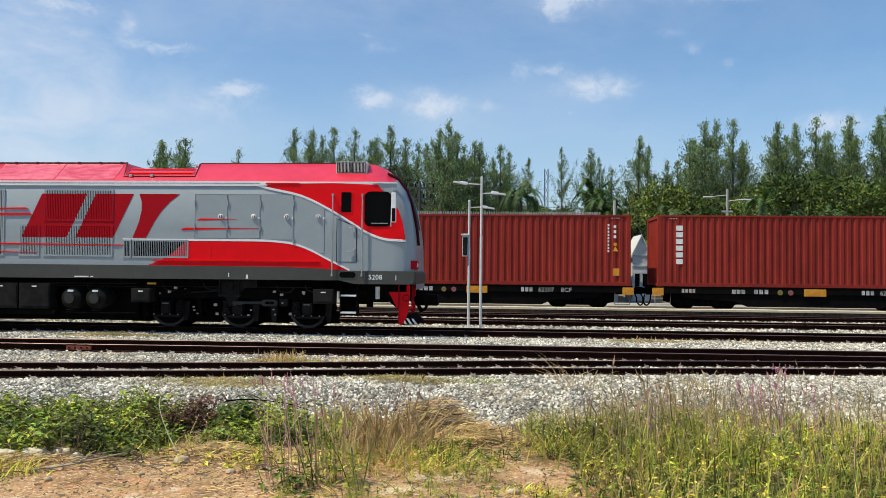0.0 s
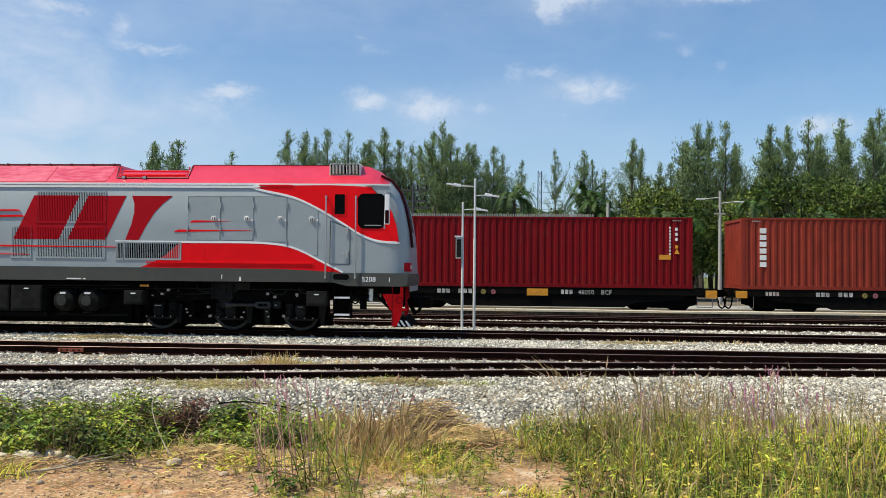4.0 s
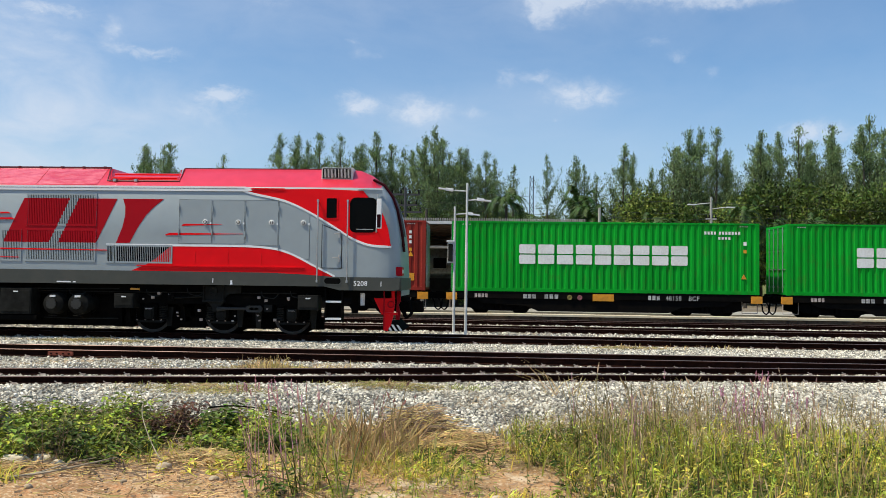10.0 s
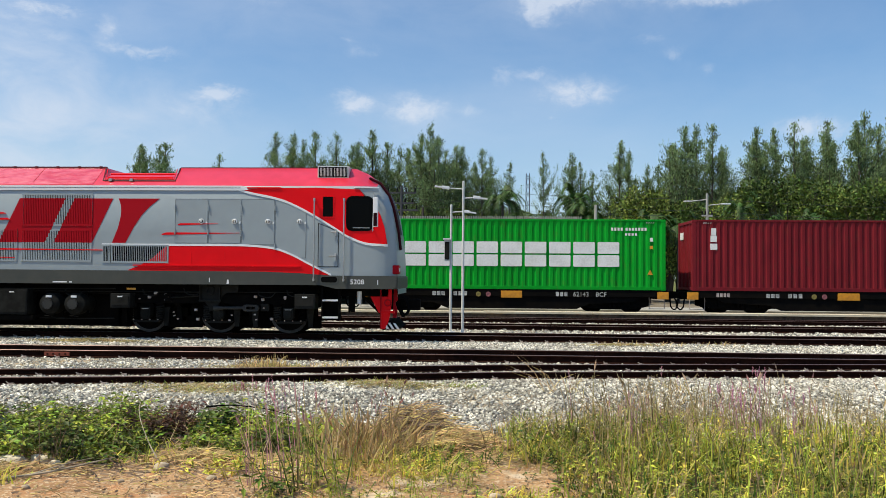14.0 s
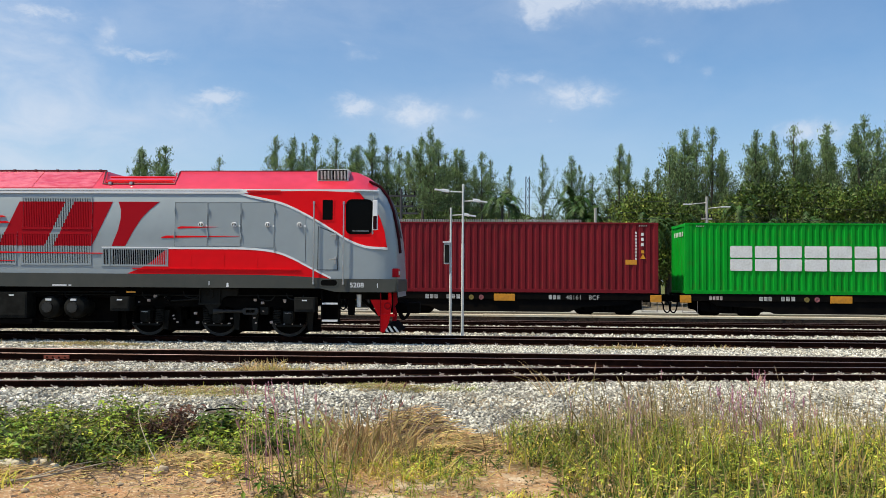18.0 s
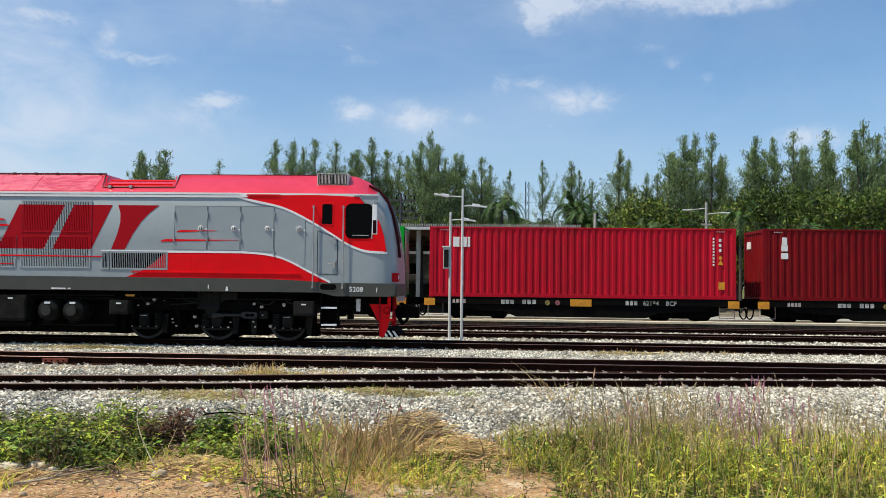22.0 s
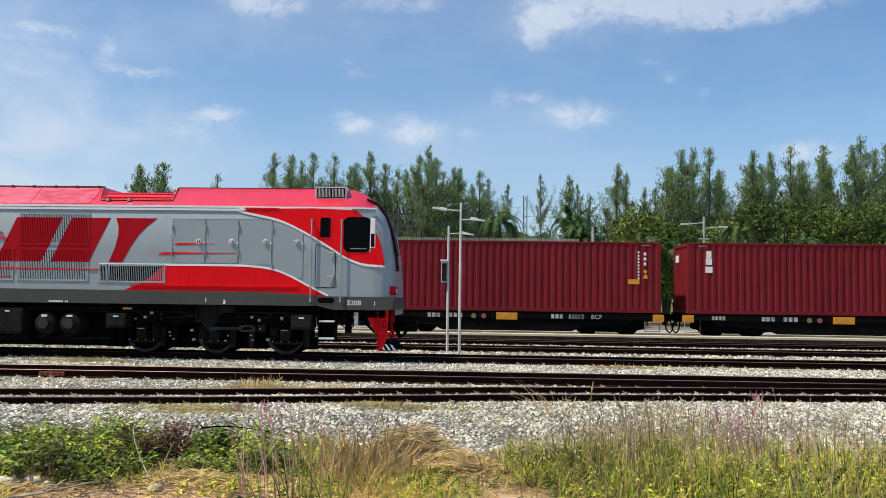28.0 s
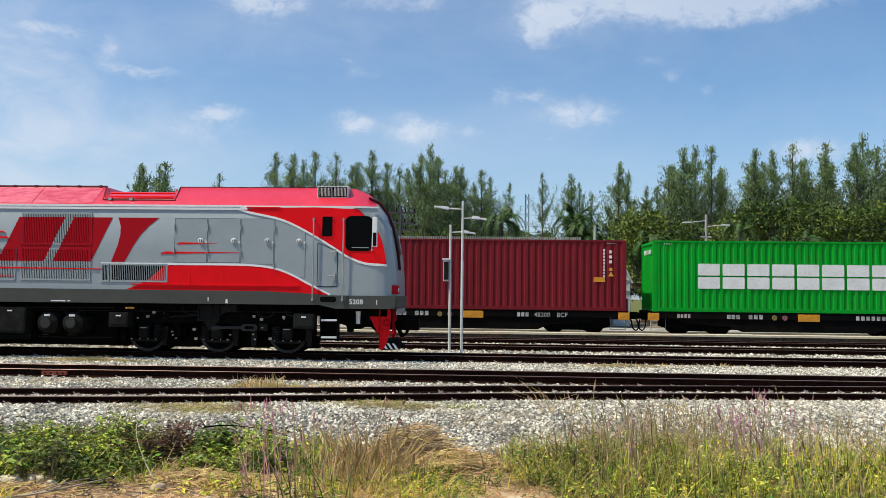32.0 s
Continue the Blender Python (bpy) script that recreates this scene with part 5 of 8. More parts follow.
def bogie(cx):
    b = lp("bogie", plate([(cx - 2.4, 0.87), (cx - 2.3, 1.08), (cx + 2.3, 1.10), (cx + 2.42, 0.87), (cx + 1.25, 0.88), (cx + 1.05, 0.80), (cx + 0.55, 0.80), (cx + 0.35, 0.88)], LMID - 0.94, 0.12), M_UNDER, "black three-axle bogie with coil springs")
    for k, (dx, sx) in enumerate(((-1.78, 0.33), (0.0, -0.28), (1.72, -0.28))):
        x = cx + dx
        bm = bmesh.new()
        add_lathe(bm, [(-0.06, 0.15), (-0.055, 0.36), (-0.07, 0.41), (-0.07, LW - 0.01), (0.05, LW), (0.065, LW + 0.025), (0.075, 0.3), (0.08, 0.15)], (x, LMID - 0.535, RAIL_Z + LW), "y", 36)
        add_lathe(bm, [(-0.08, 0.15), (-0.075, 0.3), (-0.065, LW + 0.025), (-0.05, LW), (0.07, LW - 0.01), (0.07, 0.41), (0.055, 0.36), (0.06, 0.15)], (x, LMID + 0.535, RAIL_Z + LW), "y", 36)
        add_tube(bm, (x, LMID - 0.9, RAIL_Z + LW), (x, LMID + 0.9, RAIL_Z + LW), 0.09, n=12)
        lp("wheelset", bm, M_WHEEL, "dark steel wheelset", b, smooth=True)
        lp("tyre", add_lathe(bmesh.new(), [(-0.03, 0.40), (-0.075, 0.405), (-0.08, 0.472), (-0.03, 0.474)], (x, LMID - 0.535, RAIL_Z + LW), "y", 36), M_TYRE, "worn steel tyre", b, smooth=True)
        ax = x + 0.08
        bm = bmesh.new()
        add_plate(bm, [(ax - 0.12, 0.78), (ax + 0.12, 0.78), (ax + 0.12, 0.56), (ax + 0.07, 0.49), (ax - 0.07, 0.49), (ax - 0.12, 0.56)], LMID - 0.86, 0.22)
        add_tube(bm, (ax, LMID - 1.12, 0.63), (ax, LMID - 1.07, 0.63), 0.085, n=16)
        a = lp("axle_box", bm, M_BOXG, "dark axle box", b)
        lp("axle_box_clip", box(ax - 0.08, ax + 0.08, LMID - 1.11, LMID - 1.085, 0.735, 0.75, 0.004), M_STEEL, "bare steel clip", a)
        for q in range(4):
            lp("bolt", tube((ax - 0.3 + 0.2 * q, LMID - 1.06, 0.475), (ax - 0.3 + 0.2 * q, LMID - 1.03, 0.475), 0.014, n=6), M_CLIP, parent=a)
        lp("tie_bar", plate([(ax - 0.36, 0.46), (ax + 0.36, 0.46), (ax + 0.30, 0.41), (ax - 0.28, 0.41)], LMID - 0.92, 0.11), M_BOXG, "dark tie plate", b)
        for side in (sx, -sx):
            near = side == sx
            y = LMID - (0.99 if near else 0.80)
            pts = [Vector((ax + side + 0.088 * math.cos(u), y + 0.088 * math.sin(u), 0.47 + 0.36 * u / (math.tau * 6.5))) for u in np.linspace(0, math.tau * 6.5, 66)]
            # springs set deeper get the blacker material, shade put into their colour
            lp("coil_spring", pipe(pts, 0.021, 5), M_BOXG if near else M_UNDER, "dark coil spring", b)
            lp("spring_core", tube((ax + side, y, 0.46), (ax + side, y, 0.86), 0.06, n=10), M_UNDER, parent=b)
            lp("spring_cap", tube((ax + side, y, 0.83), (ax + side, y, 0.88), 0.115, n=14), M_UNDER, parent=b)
        lp("horn_guide", plate([(ax - 0.13, 0.9), (ax + 0.13, 0.9), (ax + 0.2, 0.78), (ax - 0.2, 0.78)], LMID - 0.9, 0.1), M_UNDER, parent=b)
    for dx in (-1.35, -0.42, 1.28):
        bm = bmesh.new()
        add_lathe(bm, [(-0.62, 0.16), (-0.6, 0.34), (0.6, 0.34), (0.62, 0.16)], (cx + dx, LMID, 0.72), "y", 20)
        add_box(bm, cx + dx - 0.3, cx + dx + 0.3, LMID - 0.5, LMID + 0.5, 0.62, 1.06, 0.03)
        lp("traction_motor", bm, M_UNDER, "black traction motor between the wheels", b)
    for dx in (-2.32, -0.95, 0.82, 2.26):
        bm = bmesh.new()
        add_tube(bm, (cx + dx, LMID - 0.98, 0.92), (cx + dx, LMID - 0.7, 0.92), 0.11, n=14)
        add_plate(bm, [(cx + dx - 0.05, 0.9), (cx + dx + 0.05, 0.9), (cx + dx + 0.09, 0.42), (cx + dx - 0.02, 0.38)], LMID - 0.82, 0.06)
        add_box(bm, cx + dx - 0.02, cx + dx + 0.12, LMID - 0.62, LMID - 0.46, 0.42, 0.78, 0.02)
        lp("brake_unit", bm, M_UNDER, "black brake cylinder and shoe", b)
    # black blocks added to hide the lit ground behind the wheels
    lp("black_core", box(cx - 2.2, cx + 2.1, LMID - 0.28, LMID + 0.28, 0.30, 1.08, 0.03), M_UNDER, "black core that closes the view under the frame", b)
    for x0, x1 in ((cx - 2.75, cx - 2.25), (cx - 1.32, cx - 0.46), (cx + 0.46, cx + 1.26), (cx + 2.2, cx + 2.5)):
        lp("black_filler", box(x0, x1, LMID - 0.62, LMID - 0.5, 0.27, 0.56, 0.02), M_UNDER, "black filler strip between the wheels", b)
    # pivot bracket hanging from the frame, with flanges and a round boss
    bk = lp("bolster_bracket", plate([(cx - 0.35, 1.32), (cx + 0.57, 1.32), (cx + 0.57, 1.15), (cx + 0.27, 1.13), (cx + 0.18, 1.04), (cx + 0.16, 0.95), (cx - 0.34, 0.95)], LMID - 0.95, 0.16), M_BOXG, "dark grey bracket", b)
    lp("bracket_flange", box(cx - 0.36, cx + 0.18, LMID - 1.18, LMID - 0.95, 0.925, 0.965, 0.008), M_BOXG, parent=bk)
    lp("bracket_flange", box(cx - 0.355, cx - 0.32, LMID - 1.17, LMID - 1.11, 0.965, 1.32, 0.006), M_BOXG, parent=bk)
    lp("bracket_flange", box(cx + 0.13, cx + 0.16, LMID - 1.17, LMID - 1.11, 0.965, 1.32, 0.006), M_BOXG, parent=bk)
    lp("bracket_ring", add_lathe(bmesh.new(), [(0.0, 0.1), (-0.05, 0.1), (-0.055, 0.07), (-0.02, 0.066)], (cx - 0.1, LMID - 1.11, 1.19), "y", 18), M_BOXG, parent=bk)
    lp("bracket_boss", tube((cx - 0.1, LMID - 1.13, 1.19), (cx - 0.1, LMID - 1.1, 1.19), 0.066, n=16), M_BLACK, parent=bk)
    lp("bracket_foot", plate([(cx - 0.24, 0.92), (cx + 0.15, 0.92), (cx + 0.06, 0.80), (cx + 0.04, 0.70), (cx - 0.12, 0.70), (cx - 0.13, 0.80)], LMID - 0.98, 0.13), M_BOXG, parent=bk)
    # traction rod: a tapered bar that ends in a long eye
    bm = bmesh.new()
    add_tube(bm, (cx + 0.0, LMID - 1.12, 0.76), (cx + 0.22, LMID - 1.12, 0.775), 0.065, 0.04, n=12)
    add_tube(bm, (cx + 0.22, LMID - 1.12, 0.775), (cx + 0.72, LMID - 1.12, 0.78), 0.036, 0.036, n=12)
    rod = lp("traction_rod", bm, M_TANKLID, "dark grey traction rod", b, smooth=True)
    lp("rod_eye", frame_plate(rounded(cx + 0.70, cx + 1.10, 0.70, 0.86, 0.078), rounded(cx + 0.79, cx + 1.02, 0.745, 0.815, 0.034), LMID - 1.08, 0.09), M_TANKLID, "dark forged eye", rod)
    lp("rod_pin", tube((cx + 0.9, LMID - 1.13, 0.78), (cx + 0.9, LMID - 1.0, 0.78), 0.03, n=10), M_BOXG, parent=rod)
    lp("damper_bracket", box(cx + 1.12, cx + 1.32, LMID - 1.08, LMID - 0.94, 0.70, 0.88, 0.02), M_BOXG, parent=b)
    lp("link_rod", tube((cx - 1.06, LMID - 1.1, 1.01), (cx - 0.36, LMID - 1.1, 1.06), 0.020), M_BOXG, parent=b)
    lp("link_end", box(cx - 1.22, cx - 1.06, LMID - 1.12, LMID - 1.0, 0.93, 1.1, 0.02), M_UNDER, parent=b)
    for dx, z in ((-1.21, 1.09), (-1.21, 0.96), (-1.0, 0.66), (-0.98, 0.58), (-0.9, 0.5), (0.42, 0.6), (0.36, 0.48), (0.98, 0.62), (1.02, 0.5), (1.2, 0.78), (1.72, 1.0), (-1.85, 0.98)):
        lp("bolt_head", box(cx + dx - 0.02, cx + dx + 0.02, LMID - 1.09, LMID - 1.04, z - 0.016, z + 0.016, 0.004), M_CLIP, parent=b)
    return b


bogie(-6.50)
bogie(2 * LX + 6.50)
st = lp("cab_step", box(-3.86, -3.83, SIDE + 0.05, SIDE + 0.3, 0.5, 1.3), M_UNDER, "black steps with white treads")
lp("step_side", box(-3.46, -3.43, SIDE + 0.05, SIDE + 0.3, 0.5, 1.3), M_UNDER, parent=st)
for z in (0.985, 0.58):
    lp("tread", box(-3.83, -3.46, SIDE + 0.03, SIDE + 0.3, z - 0.02, z + 0.02, 0.005), M_LWHITE, "white step tread", st)
lp("step_back", box(-3.83, -3.46, SIDE + 0.3, SIDE + 0.32, 0.5, 1.3), M_UNDER, parent=st)
pl = lp("snow_plough", plate([(-2.46, 1.25), (-2.22, 1.25), (-2.22, 0.95), (-2.26, 0.62), (-2.30, 0.46), (-2.38, 0.30), (-2.47, 0.30), (-2.47, 0.62)], LMID - 0.95, 0.05), M_LRED, "red front plough plate")
lp("plough_brace", plate([(-2.82, 1.25), (-2.485, 1.25), (-2.485, 0.70), (-2.53, 0.68)], LMID - 0.93, 0.05), M_LRED, "red triangular brace", pl)
lp("brace_hole", tube((-2.63, LMID - 0.99, 1.15), (-2.63, LMID - 0.975, 1.15), 0.035, n=14), M_BLACK, parent=pl)
lp("plough_rib", box(-2.49, -2.465, LMID - 1.03, LMID - 0.95, 0.32, 1.25), M_LETTER, parent=pl)
lp("plough_rib", box(-2.47, -2.14, LMID - 1.04, LMID - 0.96, 0.68, 0.74, 0.01), M_LRED, parent=pl)
lp("plough_ring", pipe([Vector((-2.31 + 0.075 * math.cos(a), LMID - 1.02, 0.93 + 0.075 * math.sin(a))) for a in np.linspace(0, math.tau, 18)], 0.014, 6), M_LETTER, "red lifting ring", pl)
lp("plough_stay", tube((-2.95, LMID - 0.9, 1.1), (-2.5, LMID - 0.5, 0.62), 0.035), M_UNDER, parent=pl)
bm = bmesh.new()
add_plate(bm, [(-2.46, 0.46), (-2.24, 0.50), (-2.04, 0.30), (-2.44, 0.28)], LMID + 0.95, 1.94)
lp("plough_blade", bm, M_UNDER, "black plough blade", pl)
for k in range(3):
    x = -2.43 + 0.125 * k
    lp("hazard_stripe", plate([(x, 0.462 - 0.01 * k), (x + 0.055, 0.462 - 0.01 * k), (x + 0.16, 0.305), (x + 0.095, 0.305)], LMID - 0.992, 0.006), M_MARK, "pale hazard stripe", pl)
lp("front_frame", plate([(-2.2, 1.26), (-2.12, 1.26), (-2.10, 1.0), (-2.16, 0.92), (-2.10, 0.72), (-2.13, 0.56), (-2.22, 0.56), (-2.2, 0.95)], LMID - 0.7, 0.05), M_LETTER, "dark red inner plate")
cp = lp("coupler", box(-2.2, -1.6, LMID - 0.14, LMID + 0.14, 0.72, 1.0, 0.04), M_WHEEL, "dark automatic coupler")
for k in range(3):
    pts = spline([(-2.05, LMID - 0.6 + 0.25 * k, 1.1), (-1.92, LMID - 0.6 + 0.25 * k, 1.0), (-1.86, LMID - 0.6 + 0.25 * k, 0.75), (-1.98, LMID - 0.6 + 0.25 * k, 0.6), (-2.08, LMID - 0.6 + 0.25 * k, 0.75)], 5)
    lp("brake_hose", pipe(pts, 0.025), M_BLACK, "black brake hose")
lp("sand_pipe", tube((-3.0, LMID - 1.0, 1.2), (-3.0, LMID - 1.0, 0.9), 0.06, 0.05), M_LWHITE, "pale air filter bowl")
lp("pipe_bracket", box(-3.28, -3.12, LMID - 0.9, LMID - 0.86, 0.7, 1.2), M_UNDER)


# pipe runs, hoses and small gear that break up the dark gap under the sill
for z, y, x0, x1 in ((1.22, LMID - 1.18, -13.4, -8.9), (1.16, LMID - 1.05, -13.4, -4.6), (0.50, LMID - 1.1, -10.8, -8.95)):
    lp("pipe_run", pipe([(x0, y, z), ((x0 + x1) / 2, y, z - 0.015), (x1, y, z)], 0.016), M_BOXG, "thin grey pipe")
for x, z in ((-10.1, 1.2), (-8.2, 1.22), (-7.2, 1.25), (-5.4, 1.2), (-4.7, 1.22)):
    lp("pipe_loop", pipe(spline([(x, UY - 0.02, z), (x + 0.06, UY - 0.04, z - 0.12), (x + 0.3, UY - 0.04, z - 0.16), (x + 0.42, UY - 0.02, z - 0.05)], 4), 0.013), M_BOXG, "bent grey hose")
lp("warning_tag", box(-8.56, -8.34, UY - 0.1, UY - 0.08, 1.20, 1.245, 0.004), M_YELLOW, "small yellow tag")
for x, z in ((-8.1, 1.02), (-7.95, 1.12), (-7.62, 1.02), (-5.5, 1.05), (-5.32, 0.98), (-4.78, 1.04), (-6.95, 0.72), (-6.9, 0.5), (-5.1, 0.52)):
    lp("bracket_bolt", box(x - 0.035, x + 0.035, LMID - 1.12, LMID - 1.06, z - 0.03, z + 0.03, 0.01), M_CLIP)
for x in (-7.75, -6.0, -5.55, -4.2):
    lp("brake_hanger", plate([(x - 0.09, 0.78), (x + 0.09, 0.78), (x + 0.05, 0.32), (x - 0.05, 0.32)], LMID - 0.86, 0.05), M_BOXG, "dark brake hanger")


# ---- lamp posts by the tracks ----
def lamp_post(x, y, h, arms, boxed, label):
    p = thing("lamp_post", x, y, lie(x, y), label, "lamp post", "posts between the tracks")
    bm = bmesh.new()
    add_lathe(bm, [(-0.02, 0.06), (0.03, 0.06), (0.04, 0.037), (h * 0.62, 0.037), (h * 0.62 + 0.03, 0.031), (h, 0.031), (h + 0.04, 0.036), (h + 0.07, 0.022)], (0, 0, 0), "z", 16)
    part("pole", bm, M_POST, p, smooth=True)
    part("base_plate", box(-0.12, 0.12, -0.12, 0.12, 0.0, 0.03), M_POST, p)
    for s, z, ln in arms:
        bm = bmesh.new()
        add_tube(bm, (0, 0, z), (s * ln, 0, z + 0.02), 0.016, n=8)
        a = part("arm", bm, M_POST, p)
        bm = bmesh.new()
        add_box(bm, -0.04, 0.16, -0.06, 0.06, -0.03, 0.05, 0.015)
        add_box(bm, 0.12, 0.36, -0.07, 0.07, -0.015, 0.025, 0.01)
        head = part("lamp_head", turned(bm, pose(s * ln, 0, z + 0.02, 0, s * 8, 0 if s > 0 else 180)), M_LWHITE, a, "white flood lamp head")
    if boxed:
        part("control_box", box(-0.19, -0.02, -0.09, 0.07, 2.02, 2.62, 0.01), M_POST, p, "grey control box")
        part("box_door", box(-0.17, -0.04, -0.1, -0.09, 2.06, 2.56, 0.005), M_BOXG, p)
        part("box_hood", box(-0.22, 0.0, -0.12, 0.09, 2.62, 2.66, 0.005), M_LWHITE, p)
    return p


lamp_post(-0.585, 22.9, 4.1, ((-1, 3.95, 0.42), (1, 3.70, 0.30)), False, "tall galvanised lamp post with two white lamp heads")
lamp_post(-0.95, 23.9, 3.55, ((1, 3.40, 0.35),), True, "galvanised lamp post carrying a grey control box")


# ---- trees and the far side ----
M_BARK = material("bark", (0.07, 0.06, 0.048), 0.95, scale=6, amount=0.9, bump=0.5, stretch=(1, 1, 0.3))
M_NEEDLE = leafy("needle_foliage", (0.20, 0.285, 0.11), (0.022, 0.042, 0.016), 0.8, 0.12, 0.03)
M_LEAF = leafy("broad_leaf", (0.235, 0.30, 0.052), (0.03, 0.056, 0.013), 0.85, 0.15, 0.03)
M_LEAF2 = leafy("deep_broad_leaf", (0.14, 0.205, 0.038), (0.022, 0.044, 0.011), 0.8, 0.15, 0.03)
M_PALM = leafy("palm_leaf", (0.055, 0.11, 0.02), (0.02, 0.05, 0.012), 0.5, 0.15)


def leaf_quads(bm, spots, rng):
    """Small pointed leaves or sprays: (place, direction, length, width)."""
    for p, d, ln, w in spots:
        side = d.cross(Vector((rng.uniform(-1, 1), rng.uniform(-1, 1), rng.uniform(-1, 1)))).normalized() * w
        a = bm.verts.new(p)
        b1 = bm.verts.new(p + d * ln * 0.5 + side)
        c = bm.verts.new(p + d * ln)
        d1 = bm.verts.new(p + d * ln * 0.5 - side)
        bm.faces.new((a, b1, c, d1))


def needle_tree(seed, h, thin):
    """Feathery pointed tree: a straight trunk with one or two leaders, rising limbs that carry upright brushes of fine sprays, with gaps between the limbs."""
    rng = random.Random(seed)
    trunk, crown, spots = bmesh.new(), bmesh.new(), []
    leaders = [(Vector((rng.uniform(-0.02, 0.02), rng.uniform(-0.02, 0.02), 1)), 1.0)]
    if thin > 0.95:
        a = rng.uniform(0, math.tau)
        leaders.append((Vector((0.10 * math.cos(a), 0.10 * math.sin(a), 1)), rng.uniform(0.66, 0.82)))
    for lean, tall in leaders:
        add_tube(trunk, (0, 0, -0.1), lean * h * tall * 0.55, 0.13, 0.07, 8)
        add_tube(trunk, lean * h * tall * 0.55, lean * h * tall * 0.98, 0.07, 0.012, 6)
    limbs = int(120 * thin + 12)
    for k in range(limbs):
        lean, tall = leaders[0] if len(leaders) == 1 or rng.random() < 0.62 else leaders[1]
        f = 0.08 + 0.9 * ((k + rng.random()) / limbs) ** 0.8
        az = rng.uniform(0, math.tau)
        gap = noise.noise((math.cos(az) * 1.3 + seed * 3.1, math.sin(az) * 1.3, f * 7.0))
        if gap < -0.14:
            continue
        reach = h * 0.155 * min(1.0, 1.9 * (1.0 - f)) ** 1.1 * rng.uniform(0.3, 1.0) * (1.0 + 1.1 * gap)
        base = lean * h * tall * f
        d = Vector((math.cos(az), math.sin(az), rng.uniform(0.8, 1.7)))
        add_tube(trunk, base, base + d * reach, 0.016, 0.005, 4, False)
        steps = 2 if f > 0.85 else 5
        for m in range(steps):
            u = 0.25 + 0.75 * m / (steps - 1)
            c = base + d * reach * u
            r = (0.07 + 0.15 * (1 - f)) * rng.uniform(0.7, 1.2)
            up = Vector((d.x * 0.3 + rng.uniform(-0.3, 0.3), d.y * 0.3 + rng.uniform(-0.3, 0.3), 1.0))
            for q in range(int(17 + 34 * (1 - f))):
                v = Vector((rng.gauss(0, r), rng.gauss(0, r), rng.gauss(0, r * 1.3)))
                dd = (up + Vector((rng.gauss(0, 0.38), rng.gauss(0, 0.38), rng.gauss(0, 0.25)))).normalized()
                spots.append((c + v, dd, rng.uniform(0.08, 0.20), rng.uniform(0.011, 0.026)))
    leaf_quads(crown, spots, rng)
    return mesh_of("trunk", trunk, M_BARK), mesh_of("crown", crown, M_NEEDLE)


def broad_tree(seed, h, wide, mat):
    rng = random.Random(seed)
    trunk = bmesh.new()
    add_tube(trunk, (0, 0, -0.1), (0, 0, h * 0.4), 0.22, 0.15, 8)
    spots = []
    crown = bmesh.new()
    for k in range(32):
        az, f = rng.uniform(0, math.tau), rng.random()
        r = wide * math.sqrt(rng.random()) * (1.0 - 0.55 * max(0, f - 0.4))
        c = Vector((r * math.cos(az), r * math.sin(az), h * (0.22 + 0.75 * f * (1 - 0.25 * r / wide))))
        add_tube(trunk, (0, 0, h * 0.32), c, 0.06, 0.015, 4, False)
        for j in range(330):
            v = Vector((rng.gauss(0, 1), rng.gauss(0, 1), abs(rng.gauss(0, 0.8)) - 0.25)).normalized() * rng.uniform(0.6, 1.0) * h * 0.135
            dd = (v.normalized() + Vector((rng.uniform(-1, 1), rng.uniform(-1, 1), rng.uniform(-1, 0.6)))).normalized()
            spots.append((c + v, dd, rng.uniform(0.12, 0.26), rng.uniform(0.04, 0.075)))
    leaf_quads(crown, spots, rng)
    return mesh_of("trunk", trunk, M_BARK), mesh_of("crown", crown, mat)


def palm(seed, h):
    rng = random.Random(seed)
    trunk = bmesh.new()
    for k in range(8):
        add_tube(trunk, (0, 0, h * k / 8 - 0.1), (0, 0, h * (k + 1) / 8 - 0.1), 0.15 - 0.006 * k, 0.135 - 0.006 * k, 8)
    crown = bmesh.new()
    for k in range(17):
        az = k * 2.4 + rng.uniform(-0.2, 0.2)
        up = rng.uniform(0.5, 2.5)
        ln = rng.uniform(1.6, 2.4)
        pts = []
        for s in range(9):
            u = s / 8
            pts.append(Vector((math.cos(az) * ln * u * 0.85, math.sin(az) * ln * u * 0.85, h + up * u - 1.75 * u * u * u)))
        for s in range(1, 8):
            d = (pts[s + 1] - pts[s]).normalized()
            side = d.cross(Vector((0, 0, 1))).normalized()
            for q in range(3):
                p = pts[s].lerp(pts[s + 1], q / 3)
                for sg in (-1, 1):
                    w = (side * sg + d * 0.7 + Vector((0, 0, rng.uniform(-0.5, 0.0)))).normalized()
                    e = p + w * 0.48 * (1.1 - abs(s / 8 - 0.45))
                    t = d * 0.06
                    crown.faces.new([crown.verts.new(v) for v in (p - t, p + t, e)])
    return mesh_of("trunk", trunk, M_BARK), mesh_of("crown", crown, M_PALM)


NEEDLES = [needle_tree(s, 10.0, th) for s, th in ((1, 1.0), (2, 0.9), (3, 1.15), (4, 0.45), (5, 0.7), (6, 1.0))]


def plant(pair, name, x, y, size, turn, label, category, group):
    t = thing(name, x, y, -0.02, label, category, group)
    for nm, me in zip(("trunk", "crown"), pair):
        ob = part(nm, me, None, t)
        ob.matrix_basis = pose(0, 0, 0, 0, 0, turn) @ Matrix.Diagonal((size[0], size[0], size[1], 1))
    return t


